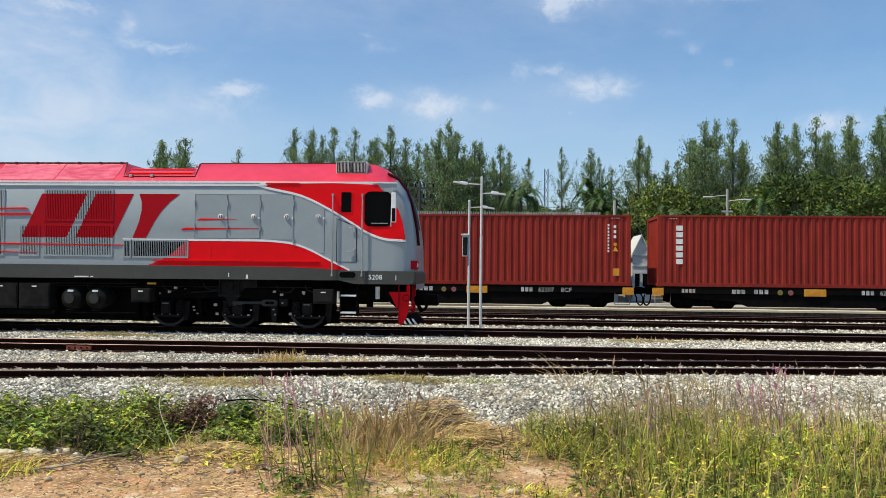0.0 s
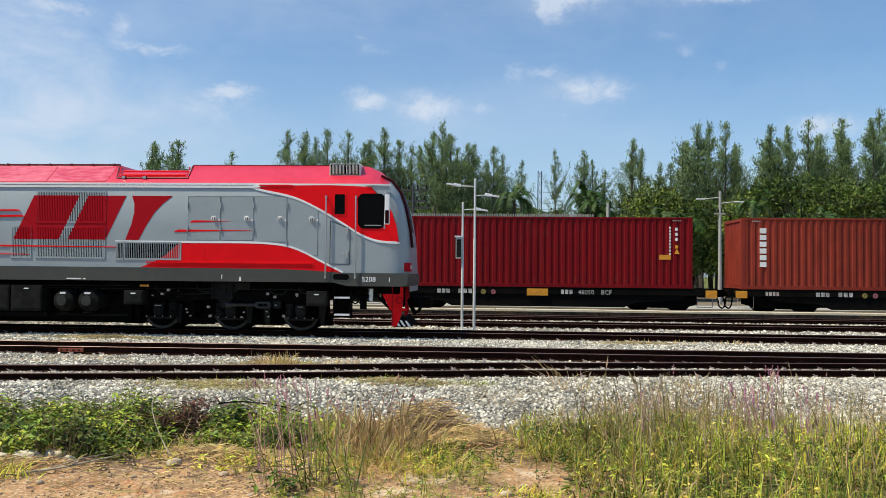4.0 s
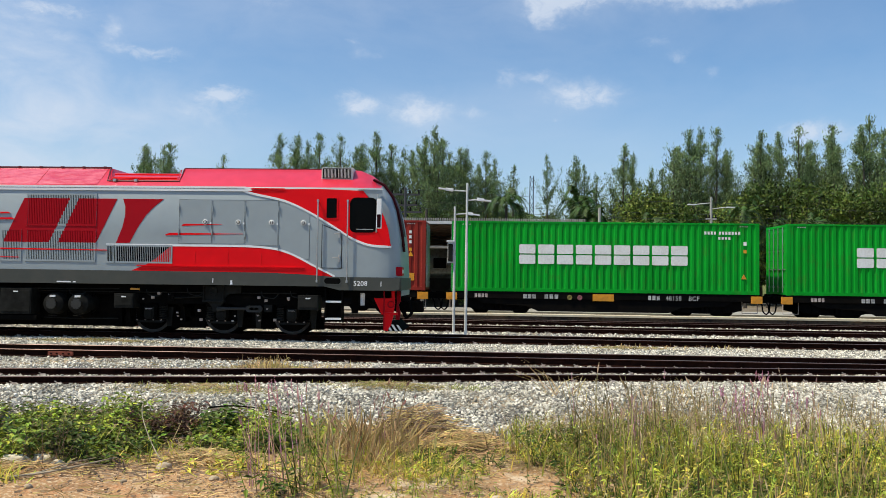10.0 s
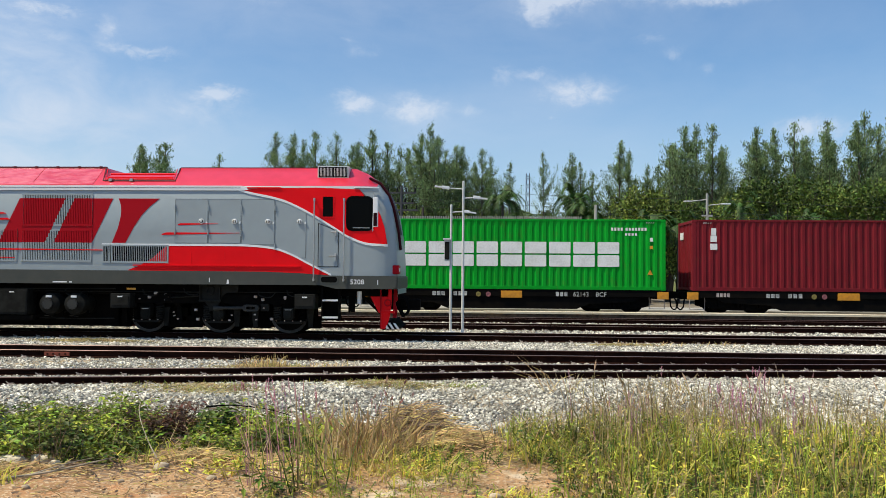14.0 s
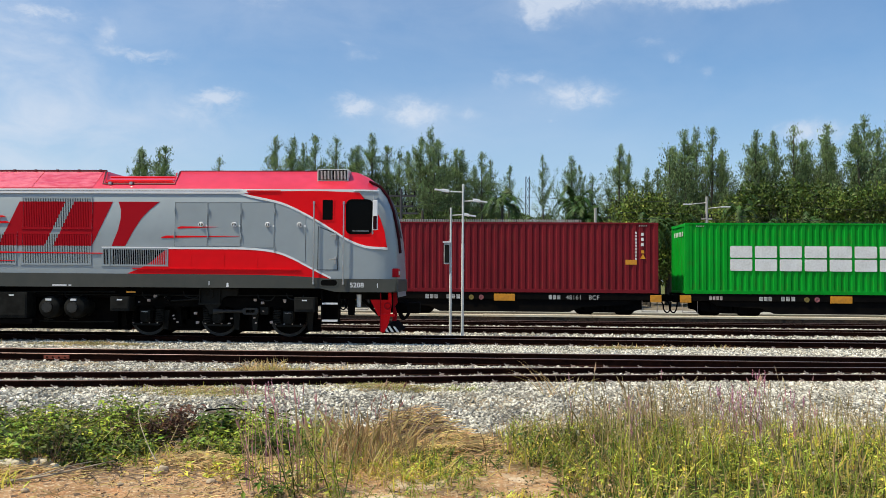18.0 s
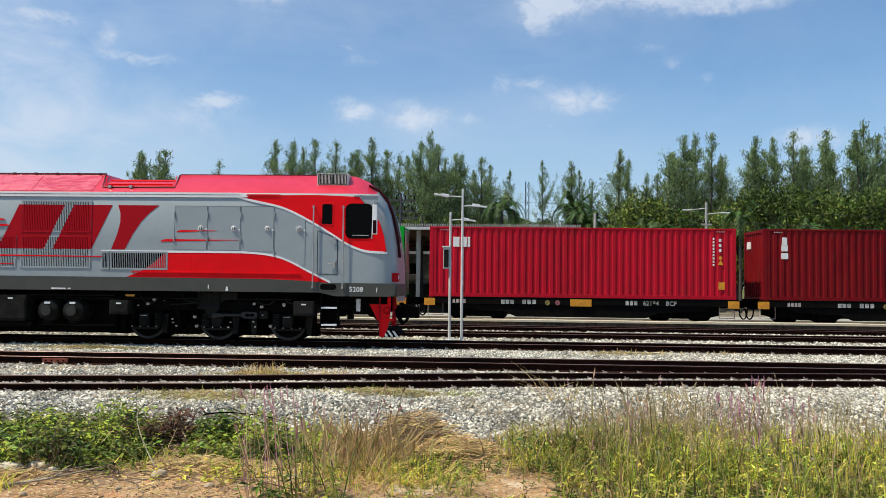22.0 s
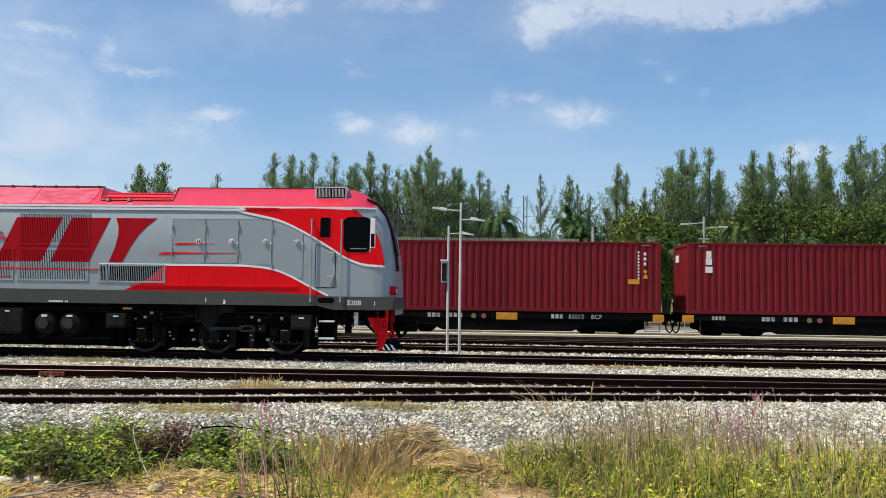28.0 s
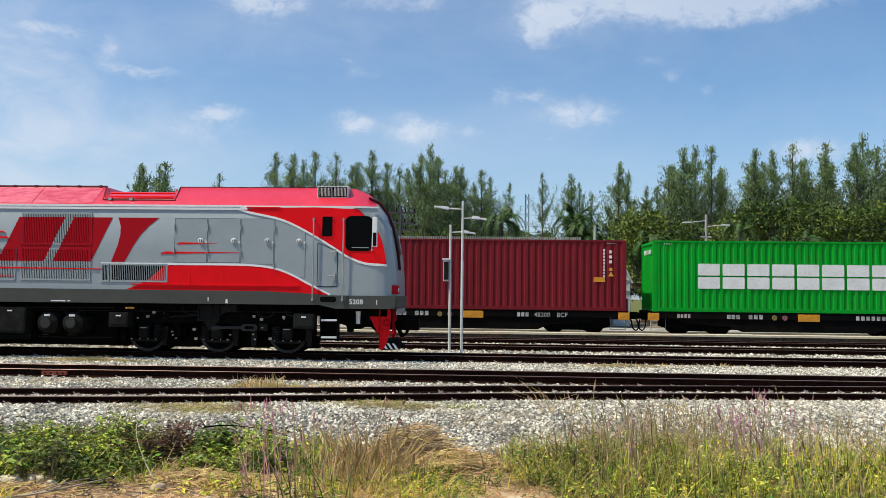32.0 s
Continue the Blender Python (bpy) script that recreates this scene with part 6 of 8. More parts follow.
# tall slim trees in rows behind the line: place along the line, distance, height
rng = random.Random(11)
ROW_A = [(-38.4, 92, 15.7), (-36.9, 90, 15.1), (-36.3, 92, 15.7), (-34.5, 90, 16.1), (-29.4, 92, 14.6), (-20.5, 82, 14.9), (-18.4, 80, 14.7), (-18.5, 86, 15.2), (-16.3, 80, 15.4), (-14.8, 82, 15.5),
         (-14.1, 88, 14.8), (-12.5, 84, 14.7), (-10.7, 80, 14.7), (-9.4, 82, 14.6), (-8.9, 86, 14.9), (-7.6, 84, 13.7), (-6.4, 80, 14.5), (-5.2, 78, 15.0), (-4.5, 82, 15.1), (-3.7, 84, 13.9)]
ROW_B = [(-2.6, 80, 14.0), (-2.1, 84, 14.6), (-1.0, 86, 13.4), (-0.2, 80, 13.4), (0.6, 86, 13.6), (2.4, 88, 13.6), (6.0, 86, 14.2), (8.5, 82, 13.5), (9.8, 86, 13.1), (10.5, 84, 12.3),
         (11.9, 76, 13.8), (13.4, 80, 13.4), (15.6, 82, 12.1), (17.1, 84, 12.6), (17.3, 80, 13.9), (18.5, 82, 14.6), (18.1, 76, 14.5), (20.4, 82, 15.8), (20.6, 78, 15.0)]
ROW_C = [(22.2, 80, 13.6), (22.9, 82, 13.5), (23.6, 76, 14.9), (24.6, 78, 14.0), (25.6, 78, 14.4), (26.5, 74, 14.7), (27.2, 80, 14.9), (28.3, 76, 13.9), (29.2, 74, 14.7),
         (30.0, 80, 15.0), (30.8, 78, 15.4), (31.4, 72, 14.5), (32.0, 80, 14.6), (32.7, 74, 15.2), (34.4, 76, 15.0), (34.7, 74, 14.8), (36.8, 76, 15.0)]
for k, (x, dist, h) in enumerate(ROW_A + ROW_B + ROW_C):
    bare = x in (2.4, 6.0, 9.8)
    i = 3 if bare else (0, 1, 2, 4, 5)[k % 5]
    plant(NEEDLES[i], "casuarina_tree", x, dist, (h / 10 * rng.uniform(0.98, 1.28) * (0.75 if bare else 1), h / 10 * rng.uniform(0.99, 1.06)), rng.uniform(0, 360),
          "thin half-bare feathery tree behind the tracks" if bare else "tall slim grey-green feathery tree behind the tracks", "tree", "tree row behind the line")
BROADS = [broad_tree(21, 6.0, 3.2, M_LEAF), broad_tree(22, 6.0, 2.6, M_LEAF2), broad_tree(23, 6.0, 3.6, M_LEAF2)]
for k in range(40):
    x = -30 + 1.95 * k + rng.uniform(-0.7, 0.7)
    y = rng.uniform(71, 76) if x < 9 else rng.uniform(57, 66)
    h = (6.6 if x < 2 else 5.9 if x < 6 else 6.5 if x < 9 else 7.2 if x < 20 else 8.6) * (y / 60 if x < 9 else 1) + rng.uniform(-0.8, 0.5)
    plant(BROADS[k % 3], "leafy_tree", x * (y / 58), y + (0 if x > 9 else 6), (h / 6 * 0.8, h / 6), rng.uniform(0, 360), "dense green broad-leaved tree in the hedge behind the line", "tree", "hedge behind the line")
for k in range(34):
    x = -44 + 2.75 * k + rng.uniform(-0.8, 0.8)
    h = (9.8 if x < 8 else 8.9 if x < 17 else 11.0) + rng.uniform(-0.8, 0.9)
    plant(BROADS[(k + 1) % 3], "leafy_tree", x, rng.uniform(94, 98), (h / 6 * 0.62, h / 6), rng.uniform(0, 360), "dark green broad-leaved tree behind the feathery trees", "tree", "hedge behind the line")
PALMS = [palm(31, 5.6), palm(32, 4.6), palm(33, 7.4)]
for x, y, k in ((1.0, 48, 0), (1.9, 50, 1), (5.1, 48, 0), (5.7, 47, 1), (10.2, 53, 1), (12.2, 54, 1), (15.8, 53, 0), (17.5, 54, 1), (19.5, 52, 1)):
    plant(PALMS[k], "palm_tree", x, y, (0.78, 1.03), x * 40, "green palm with drooping fronds behind the line", "palm", "palms behind the line")

# ---- shed, buildings and poles on the far side ----
M_PAVE = material("yard_paving", (0.36, 0.35, 0.32), 0.9, dark=(0.26, 0.25, 0.22), scale=3, amount=0.8, bump=0.2)
M_TIN = material("tin_roof", (0.42, 0.40, 0.37), 0.55, 0.3, dark=(0.26, 0.23, 0.2), scale=5, amount=0.8, bump=0.1)
M_RUST = material("rusty_purlin", (0.16, 0.10, 0.07), 0.8, scale=4, amount=0.7)
M_SHEDDARK = material("shed_underside", (0.10, 0.09, 0.085), 0.8, scale=3, amount=0.6)
M_WALLW = material("white_plaster", (0.62, 0.63, 0.62), 0.85, dark=(0.48, 0.48, 0.46), scale=3, amount=0.7, bump=0.1)
M_POLE = material("concrete_pole", (0.42, 0.41, 0.38), 0.9, dark=(0.3, 0.29, 0.27), scale=5, amount=0.7)
M_MAST = material("grey_mast_steel", (0.05, 0.07, 0.12), 0.7, scale=5, amount=0.5)
M_CABLE = material("dark_cable", (0.05, 0.05, 0.052), 0.6, scale=5, amount=0.4)
single("pavement", box(-60, 60, 37.6, 41.6, -0.1, 0.16), M_PAVE, "pale paved strip behind the running line", "pavement", kind="structure")


def shed():
    s = thing("platform_canopy", -12.0, 42.0, -0.02, "long open canopy with tin roof, purlins and grey posts", "canopy")
    x0, x1 = -24.0, 16.8

    def sp(name, bm, mat, label="", parent=None):
        return part(name, bm, mat, parent or s, label)
    sp("roof_sheet", box(x0, x1, 0, 30, 4.42, 4.47), M_SHEDDARK, "dark roof sheet")
    sp("roof_sheet", box(x1 + 0.01, x1 + 1.2, 3.3, 30, 4.36, 4.41), M_SHEDDARK, "dark roof sheet")
    bm = bmesh.new()
    x = x0
    while x < x1:
        add_box(bm, x, x + 0.06, -0.03, 0.2, 4.46, 4.60)
        x += 0.115
    sp("roof_ribs", bm, M_TIN, "ribbed edge of the tin roof")["kind"] = "stuff"
    sp("fascia", box(x0, x1, -0.04, 0.02, 4.30, 4.44), M_WALLW, "pale fascia board")
    for y in (1.6, 3.4, 5.5, 8.0, 11.0, 15.0, 20.0, 26.0):
        sp("purlin", box(x0, x1 if y < 3.5 else x1 + 1.1, y, y + 0.12, 4.22, 4.355), M_RUST, "rusty brown steel purlin")
    for x in np.arange(x0 + 2.5, x1, 5.03):
        sp("post", tube((x, 0.9, 0), (x, 0.9, 4.4), 0.11, n=12), M_POLE, "grey round post")
        sp("rafter", box(x - 0.06, x + 0.06, 0.1, 29.5, 4.3, 4.42), M_SHEDDARK)


shed()


def station_house():
    h = thing("station_building", -12.0, 73.0, -0.02, "white two-storey building with dark windows behind the canopy", "building")
    stained = material("stained_plaster", (0.36, 0.36, 0.33), 0.9, dark=(0.17, 0.17, 0.15), scale=4, amount=0.9, bump=0.1)
    part("wall", box(-26, 16.5, 0, 6, 0, 4.15), stained, h)
    part("roof", box(-26.5, 17, -0.6, 6.6, 4.16, 4.4), M_TIN, h, "tin roof")
    part("balcony", box(-26, 16.5, -1.2, -0.004, 1.75, 1.95), stained, h, "white balcony slab")
    # dark sheet under the balcony, its colour standing in for shade
    part("painted_shade", box(-26, 16.5, -0.03, -0.002, 0.05, 1.6), M_SHEDDARK, h, "ground floor front with its shade painted dark")
    for x in np.arange(-25, 16, 1.7):
        w = part("window", box(x, x + 1.1, -0.03, -0.003, 2.45, 3.35), M_GLASS, h, "dark window")
        part("window_frame", box(x - 0.06, x + 1.16, -0.05, -0.031, 2.40, 2.445), M_WALLW, w)


station_house()


def gable_house():
    h = thing("white_gabled_house", 8.05, 50.0, -0.02, "narrow white gabled house with dark door openings", "house")
    part("wall", plate([(-0.5, 0), (0.5, 0), (0.5, 2.66), (0.0, 3.76), (-0.5, 2.66)], 3.0, 3.0), M_WALLW, h)
    for s in (-1, 1):
        part("roof", plate([(s * 0.58, 2.48), (0.0, 3.79), (0.0, 3.88), (s * 0.65, 2.53)], 3.1, 3.25), M_WALLW, h, "pale roof slope")
    for z in (2.0, 2.62):
        part("string_course", box(-0.52, 0.52, -0.04, -0.002, z, z + 0.05), M_TIN, h)
    for x in (-0.36, 0.08):
        part("door", box(x, x + 0.27, -0.02, -0.002, 0.85, 1.6), M_BLACK, h, "dark opening")


gable_house()


def clipped_bush():
    rng = random.Random(77)
    b = thing("clipped_bush", 5.35, 44.0, 0.0, "round clipped green bush in a planter", "bush")
    part("planter", box(-0.5, 0.5, -0.5, 0.5, 0, 0.75, 0.03), M_POLE, b, "concrete planter")
    bm = bmesh.new()
    spots = []
    for k in range(1500):
        v = Vector((rng.gauss(0, 1), rng.gauss(0, 1), rng.gauss(0, 1))).normalized()
        q = Vector((math.copysign(abs(v.x) ** 0.7, v.x) * 0.62, math.copysign(abs(v.y) ** 0.7, v.y) * 0.62, math.copysign(abs(v.z) ** 0.7, v.z) * 0.55 + 1.3))
        spots.append((q, (v + Vector((rng.uniform(-0.8, 0.8), rng.uniform(-0.8, 0.8), rng.uniform(-0.8, 0.8)))).normalized(), 0.12, 0.03))
    leaf_quads(bm, spots, rng)
    part("foliage", bm, M_LEAF, b)
    part("stem", tube((0, 0, 0.7), (0, 0, 1.5), 0.3, 0.4), M_BARK, b)


clipped_bush()


def garden_bush(x, y, top, wide, seed):
    rng = random.Random(seed)
    b = thing("garden_bush", x, y, 0.16, "dense dark green bush beside the canopy", "bush", "bushes beside the canopy")
    stems, leaves, spots = bmesh.new(), bmesh.new(), []
    for k in range(16):
        c = Vector((rng.gauss(0, 0.45) * wide, rng.gauss(0, 0.45) * wide, top * rng.uniform(0.2, 0.9)))
        add_tube(stems, (0, 0, 0), c, 0.02, 0.008, 4, False)
        for j in range(90):
            v = Vector((rng.gauss(0, 1), rng.gauss(0, 1), rng.gauss(0, 1))).normalized() * rng.uniform(0.5, 1) * 0.3
            spots.append((c + v, (v + Vector((rng.uniform(-0.3, 0.3), rng.uniform(-0.3, 0.3), rng.uniform(-0.3, 0.3)))).normalized(), 0.14, 0.035))
    leaf_quads(leaves, spots, rng)
    part("stem_tangle", stems, M_BARK, b)["kind"] = "stuff"
    part("foliage", leaves, M_LEAF, b)


garden_bush(4.2, 44.2, 1.9, 0.7, 81)
garden_bush(-0.75, 44.2, 1.5, 0.8, 82)
garden_bush(2.6, 45.0, 1.3, 0.8, 83)


def utility_pole(x, y, h, arms, lamps, mat, label):
    p = thing("utility_pole", x, y, -0.02, label, "pole", "poles behind the line")
    part("pole", tube((0, 0, 0), (0, 0, h), 0.12, 0.07, 10), mat, p)
    for z, w in arms:
        a = part("cross_arm", box(-w, w, -0.06, 0.06, z, z + 0.1), mat, p)
        for s in (-0.9, -0.3, 0.3, 0.9):
            part("insulator", add_lathe(bmesh.new(), [(0.1, 0.03), (0.16, 0.06), (0.22, 0.035), (0.28, 0.05), (0.32, 0.02)], (s * w, 0, z), "z", 8), M_BOXG, a)
    for s, z in lamps:
        part("lamp_arm", tube((0, 0, z), (s * 0.9, 0, z + 0.1 * s), 0.025, n=6), M_POST, p)
        part("lamp_head", box(min(s * 0.85, s * 1.35), max(s * 0.85, s * 1.35), -0.08, 0.08, z - 0.04 + 0.1 * s, z + 0.03 + 0.1 * s, 0.02), M_LWHITE, p, "pale lamp head")


utility_pole(12.95, 50, 6.55, ((5.2, 0.3),), ((-1, 6.2), (1, 5.85)), M_POLE, "slim concrete pole with two lamp heads")
utility_pole(5.8, 44.6, 5.4, (), (), M_POLE, "slim pale concrete pole beside the canopy")
utility_pole(-4.75, 48, 6.75, ((6.3, 0.85), (5.7, 0.7), (5.3, 0.95)), (), M_CABLE, "dark power pole with cross-arms and insulators")
utility_pole(-3.6, 49, 5.6, (), (), M_BARK, "thin brown wooden pole")
for z0, z1, dy in ((6.62, 6.2, 0.0), (6.02, 5.5, 0.03), (5.62, 5.2, -0.03)):
    pts = []
    for k in range(57):
        u = (k - 24) / 16  # 0 at the dark pole, 1 at the pale pole
        v = u - math.floor(u)
        pts.append((-4.75 + 17.95 * u, 48 + 2 * u + dy, z0 + (z1 - z0) * u - 0.5 * v * (1 - v)))
    single("overhead_cable", pipe(pts, 0.011, 4), M_CABLE, "thin dark overhead cable between poles", "cable", "cables behind the line")


def lattice_tower():
    t = thing("lattice_tower", 10.1, 200, -0.02, "slim grey steel lattice mast far behind trees", "mast")
    for sx in (-1, 1):
        for sy in (-1, 1):
            part("leg", tube((sx * 0.52, sy * 0.52, 0), (sx * 0.4, sy * 0.4, 26), 0.08, n=5), M_MAST, t)
    for k in range(13):
        z = k * 2.0
        w, w2 = 0.52 - 0.12 * z / 26, 0.52 - 0.12 * (z + 2) / 26
        bm = bmesh.new()
        add_tube(bm, (-w, -w, z), (w2, -w2, z + 2), 0.07, n=4)
        add_tube(bm, (w, -w, z), (-w2, -w2, z + 2), 0.07, n=4)
        part("brace", bm, M_MAST, t)


lattice_tower()


# ---- verge: stones, grass, weeds, straw ----
nrng = np.random.default_rng(3)


def ground_z(x, y):
    return np.array([lie(float(a), float(b)) for a, b in zip(x, y)])


def stones(count, x0, x1, y0, y1, lo, hi, keep=None):
    x, y = nrng.uniform(x0, x1, count), nrng.uniform(y0, y1, count)
    if keep is not None:
        m = keep(x, y)
        x, y = x[m], y[m]
    n = len(x)
    r = nrng.uniform(lo, hi, n)
    base = np.array([(sx, sy, sz) for sx in (-1, 1) for sy in (-1, 1) for sz in (-1, 1)], float)
    v = base[None] * nrng.uniform(0.30, 1.0, (n, 8, 3)) * r[:, None, None] * np.array([1.25, 0.95, 0.8])
    a = nrng.uniform(0, math.tau, n)
    b = nrng.uniform(-0.8, 0.8, n)
    ca, sa, cb, sb = np.cos(a), np.sin(a), np.cos(b), np.sin(b)
    vx, vy, vz = v[..., 0], v[..., 1], v[..., 2]
    vx, vz = vx * cb[:, None] + vz * sb[:, None], -vx * sb[:, None] + vz * cb[:, None]
    vx, vy = vx * ca[:, None] - vy * sa[:, None], vx * sa[:, None] + vy * ca[:, None]
    z = ground_z(x, y) + r * 0.25
    return np.stack([vx + x[:, None], vy + y[:, None], vz + z[:, None]], -1).reshape(-1, 3), n


CUBE = np.array([(0, 1, 3, 2), (4, 6, 7, 5), (0, 4, 5, 1), (2, 3, 7, 6), (0, 2, 6, 4), (1, 5, 7, 3)])


def mesh_from(name, verts, faces, mat, label, category, kind="stuff"):
    me = bpy.data.meshes.new(name)
    me.from_pydata(verts.tolist() if hasattr(verts, "tolist") else verts, [], faces.tolist() if hasattr(faces, "tolist") else faces)
    me.materials.append(mat)
    return single(name, me, None, label, category, kind=kind)


def lay_stones(name, label, batches, mat=None):
    vs, n = [], 0
    for b in batches:
        v, k = stones(*b)
        vs.append(v)
        n += k
    faces = (CUBE[None] + 8 * np.arange(n)[:, None, None]).reshape(-1, 4)
    mesh_from(name, np.concatenate(vs), faces, mat or M_STONE, label, "ballast")


def rough_edge(x, y):
    return y > 10.05 + 0.3 * np.sin(x * 1.3) + 0.25 * np.sin(x * 3.7 + 1)


def bare_patch(x, y):
    """Where blown sand has covered the stones."""
    return (np.sin(x * 0.8 + 2.0 * np.sin(y * 0.9)) * np.cos(y * 1.9 + x * 0.33) > 0.35) & (y > 13.3) & (x < 3)


def near_clear(x, y):
    c = np.interp(x, [p[0] for p in NEAR_LINE], [p[1] for p in NEAR_LINE])
    return (np.abs(y - c) > 0.09) & (np.abs(y - c - 1.07) > 0.09) & (np.abs(y - 15.66) > 0.09) & (np.abs(y - 16.73) > 0.09) & rough_edge(x, y) & ~(bare_patch(x, y) & (nrng.uniform(0, 1, len(x)) < 0.3))


lay_stones("ballast_stones", "loose pale grey crushed stones of the track bed", [
    (52000, -8.5, 8.5, 9.8, 13.4, 0.009, 0.026, near_clear), (24000, -10, 10, 13.4, 17.3, 0.010, 0.026, near_clear), (24000, -12, 12, 17.1, 20.5, 0.012, 0.030, lambda x, y: ~(bare_patch(x, y) & (nrng.uniform(0, 1, len(x)) < 0.3))), (7000, -14, 15, 21.9, 25.0, 0.022, 0.045),
    (5000, -15, 17, 26.5, 29.0, 0.024, 0.045), (900, -4.5, 7, 9.2, 10.6, 0.012, 0.034)])


# blackened stones: the locomotive's shade put into their colour
lay_stones("oily_ballast_stones", "crushed stones darkened as shade between the locomotive's rails", [(4200, -16, 0, 20.85, 22.4, 0.02, 0.04)],
           material("shaded_stone", (0.05, 0.045, 0.04), 0.7, dark=(0.015, 0.013, 0.012), scale=10, amount=0.9, bump=0.4, spread=0.5))


def on_soil(x, y):
    return (x < 0.9) & (np.sin(x * 3.1 + y) * np.cos(y * 4.3 - x) > -0.35)


lay_stones("soil_pebbles", "small pale pebbles and crumbs on the sandy soil", [(2600, -6.0, 1.2, 6.4, 8.9, 0.004, 0.013, on_soil), (5200, -4.5, 1.2, 6.4, 8.8, 0.002, 0.007)],
           material("soil_pebble", (0.50, 0.36, 0.22), 0.95, dark=(0.26, 0.17, 0.10), scale=14, amount=0.9, bump=0.4, spread=0.5))


def blades(n, where, length, width, lean, droop, wind=(0.0, 0.0)):
    """Grass blades of three joints each; where(n) gives x and y."""
    x, y = where(int(n * 0.62))
    n = len(x)
    z = ground_z(x, y) - 0.02
    L = nrng.uniform(length[0], length[1], n)
    W = nrng.uniform(width[0], width[1], n) * 0.85
    az = nrng.uniform(0, math.tau, n)
    ln = np.abs(nrng.normal(0, lean, n))
    dx, dy = np.cos(az) * ln + wind[0], np.sin(az) * ln + wind[1]
    fx, fy = -np.sin(az + 0.6), np.cos(az + 0.6)
    out = []
    for u, w in ((0.0, 1.0), (0.5, 0.85), (0.85, 0.5)):
        px = x + dx * L * u * (1 + droop * u)
        py = y + dy * L * u * (1 + droop * u)
        pz = z + L * u * (1 - 0.55 * droop * u * ln)
        out += [np.stack([px + fx * W * w, py + fy * W * w, pz], -1), np.stack([px - fx * W * w, py - fy * W * w, pz], -1)]
    out.append(np.stack([x + dx * L * (1 + droop), y + dy * L * (1 + droop), z + L * (1 - 0.55 * droop * ln)], -1))
    v = np.stack(out, 1).reshape(-1, 3)
    base = 7 * np.arange(n)[:, None]
    q = np.concatenate([base + np.array([[0, 1, 3, 2]]), base + np.array([[2, 3, 5, 4]])]).tolist()
    return v, q + (base + np.array([[4, 5, 6]])).tolist()


def meadow(name, label, category, mat, batches):
    vs, fs, off = [], [], 0
    for b in batches:
        v, f = blades(*b)
        vs.append(v)
        fs += [[i + off for i in q] for q in f]
        off += len(v)
    return mesh_from(name, np.concatenate(vs), fs, mat, label, category)


def spot(cx, cy, rx, ry):
    return lambda n: (cx + rx * np.clip(nrng.normal(0, 0.5, n), -1.2, 1.2), cy + ry * np.clip(nrng.normal(0, 0.5, n), -1.2, 1.2))


def field(x0, x1, y0, y1, clump=0.6, bound=None):
    def where(n):
        x, y = nrng.uniform(x0, x1, n), nrng.uniform(y0, y1, n)
        k = np.sin(x * 2.1 + 1.3 * np.sin(y * 1.7)) * np.cos(y * 2.6 + 0.8 * np.sin(x * 1.9))
        m = nrng.uniform(-1, 1, n) < k * clump + 0.35
        if bound is not None:
            m &= bound(x, y)
        return x[m], y[m]
    return where


M_GRASS = leafy("green_grass", (0.80, 0.75, 0.115), (0.31, 0.32, 0.05), 0.5, 0.3, 0.05)
M_MID = leafy("mid_green_weed", (0.42, 0.46, 0.06), (0.12, 0.155, 0.025), 0.6, 0.25, 0.045)
M_DEEP = leafy("dark_green_weed", (0.13, 0.20, 0.026), (0.035, 0.065, 0.011), 0.7, 0.18, 0.04)
M_STRAW = leafy("dry_straw", (0.70, 0.52, 0.23), (0.27, 0.175, 0.07), 0.6, 0.35)
M_STALK = leafy("seed_stalk", (0.54, 0.43, 0.22), (0.26, 0.20, 0.09), 0.6, 0.3)
M_PINK = leafy("pink_seed_head", (0.60, 0.25, 0.38), (0.48, 0.30, 0.26), 0.5, 0.3)
M_BUSHLEAF = leafy("shrub_leaf", (0.35, 0.44, 0.05), (0.032, 0.056, 0.011), 0.8, 0.18, 0.04)
M_DEAD = leafy("dead_leaf", (0.13, 0.06, 0.032), (0.025, 0.014, 0.009), 0.7, 0.25)
M_TOPS = leafy("pale_seed_top", (0.70, 0.54, 0.36), (0.46, 0.34, 0.20), 0.4, 0.4)
M_MAT = leafy("matted_grass", (0.44, 0.34, 0.15), (0.14, 0.13, 0.045), 0.6, 0.25, 0.04)
M_TWIG = material("dry_twig", (0.26, 0.175, 0.11), 0.9, dark=(0.11, 0.07, 0.045), scale=8, amount=0.8, spread=0.5)


def right_side(x, y):
    return y < 10.75 + 0.25 * np.sin(x * 2.2) + np.minimum(0, (x - 1.2)) * 0.55


def off_sand(x, y):
    return ~((np.abs(x - 0.12 - 0.2 * (8.2 - y)) < 0.40 + 0.1 * np.sin(5 * y)) & (y < 8.8))


def both(x, y):
    return right_side(x, y) & off_sand(x, y)


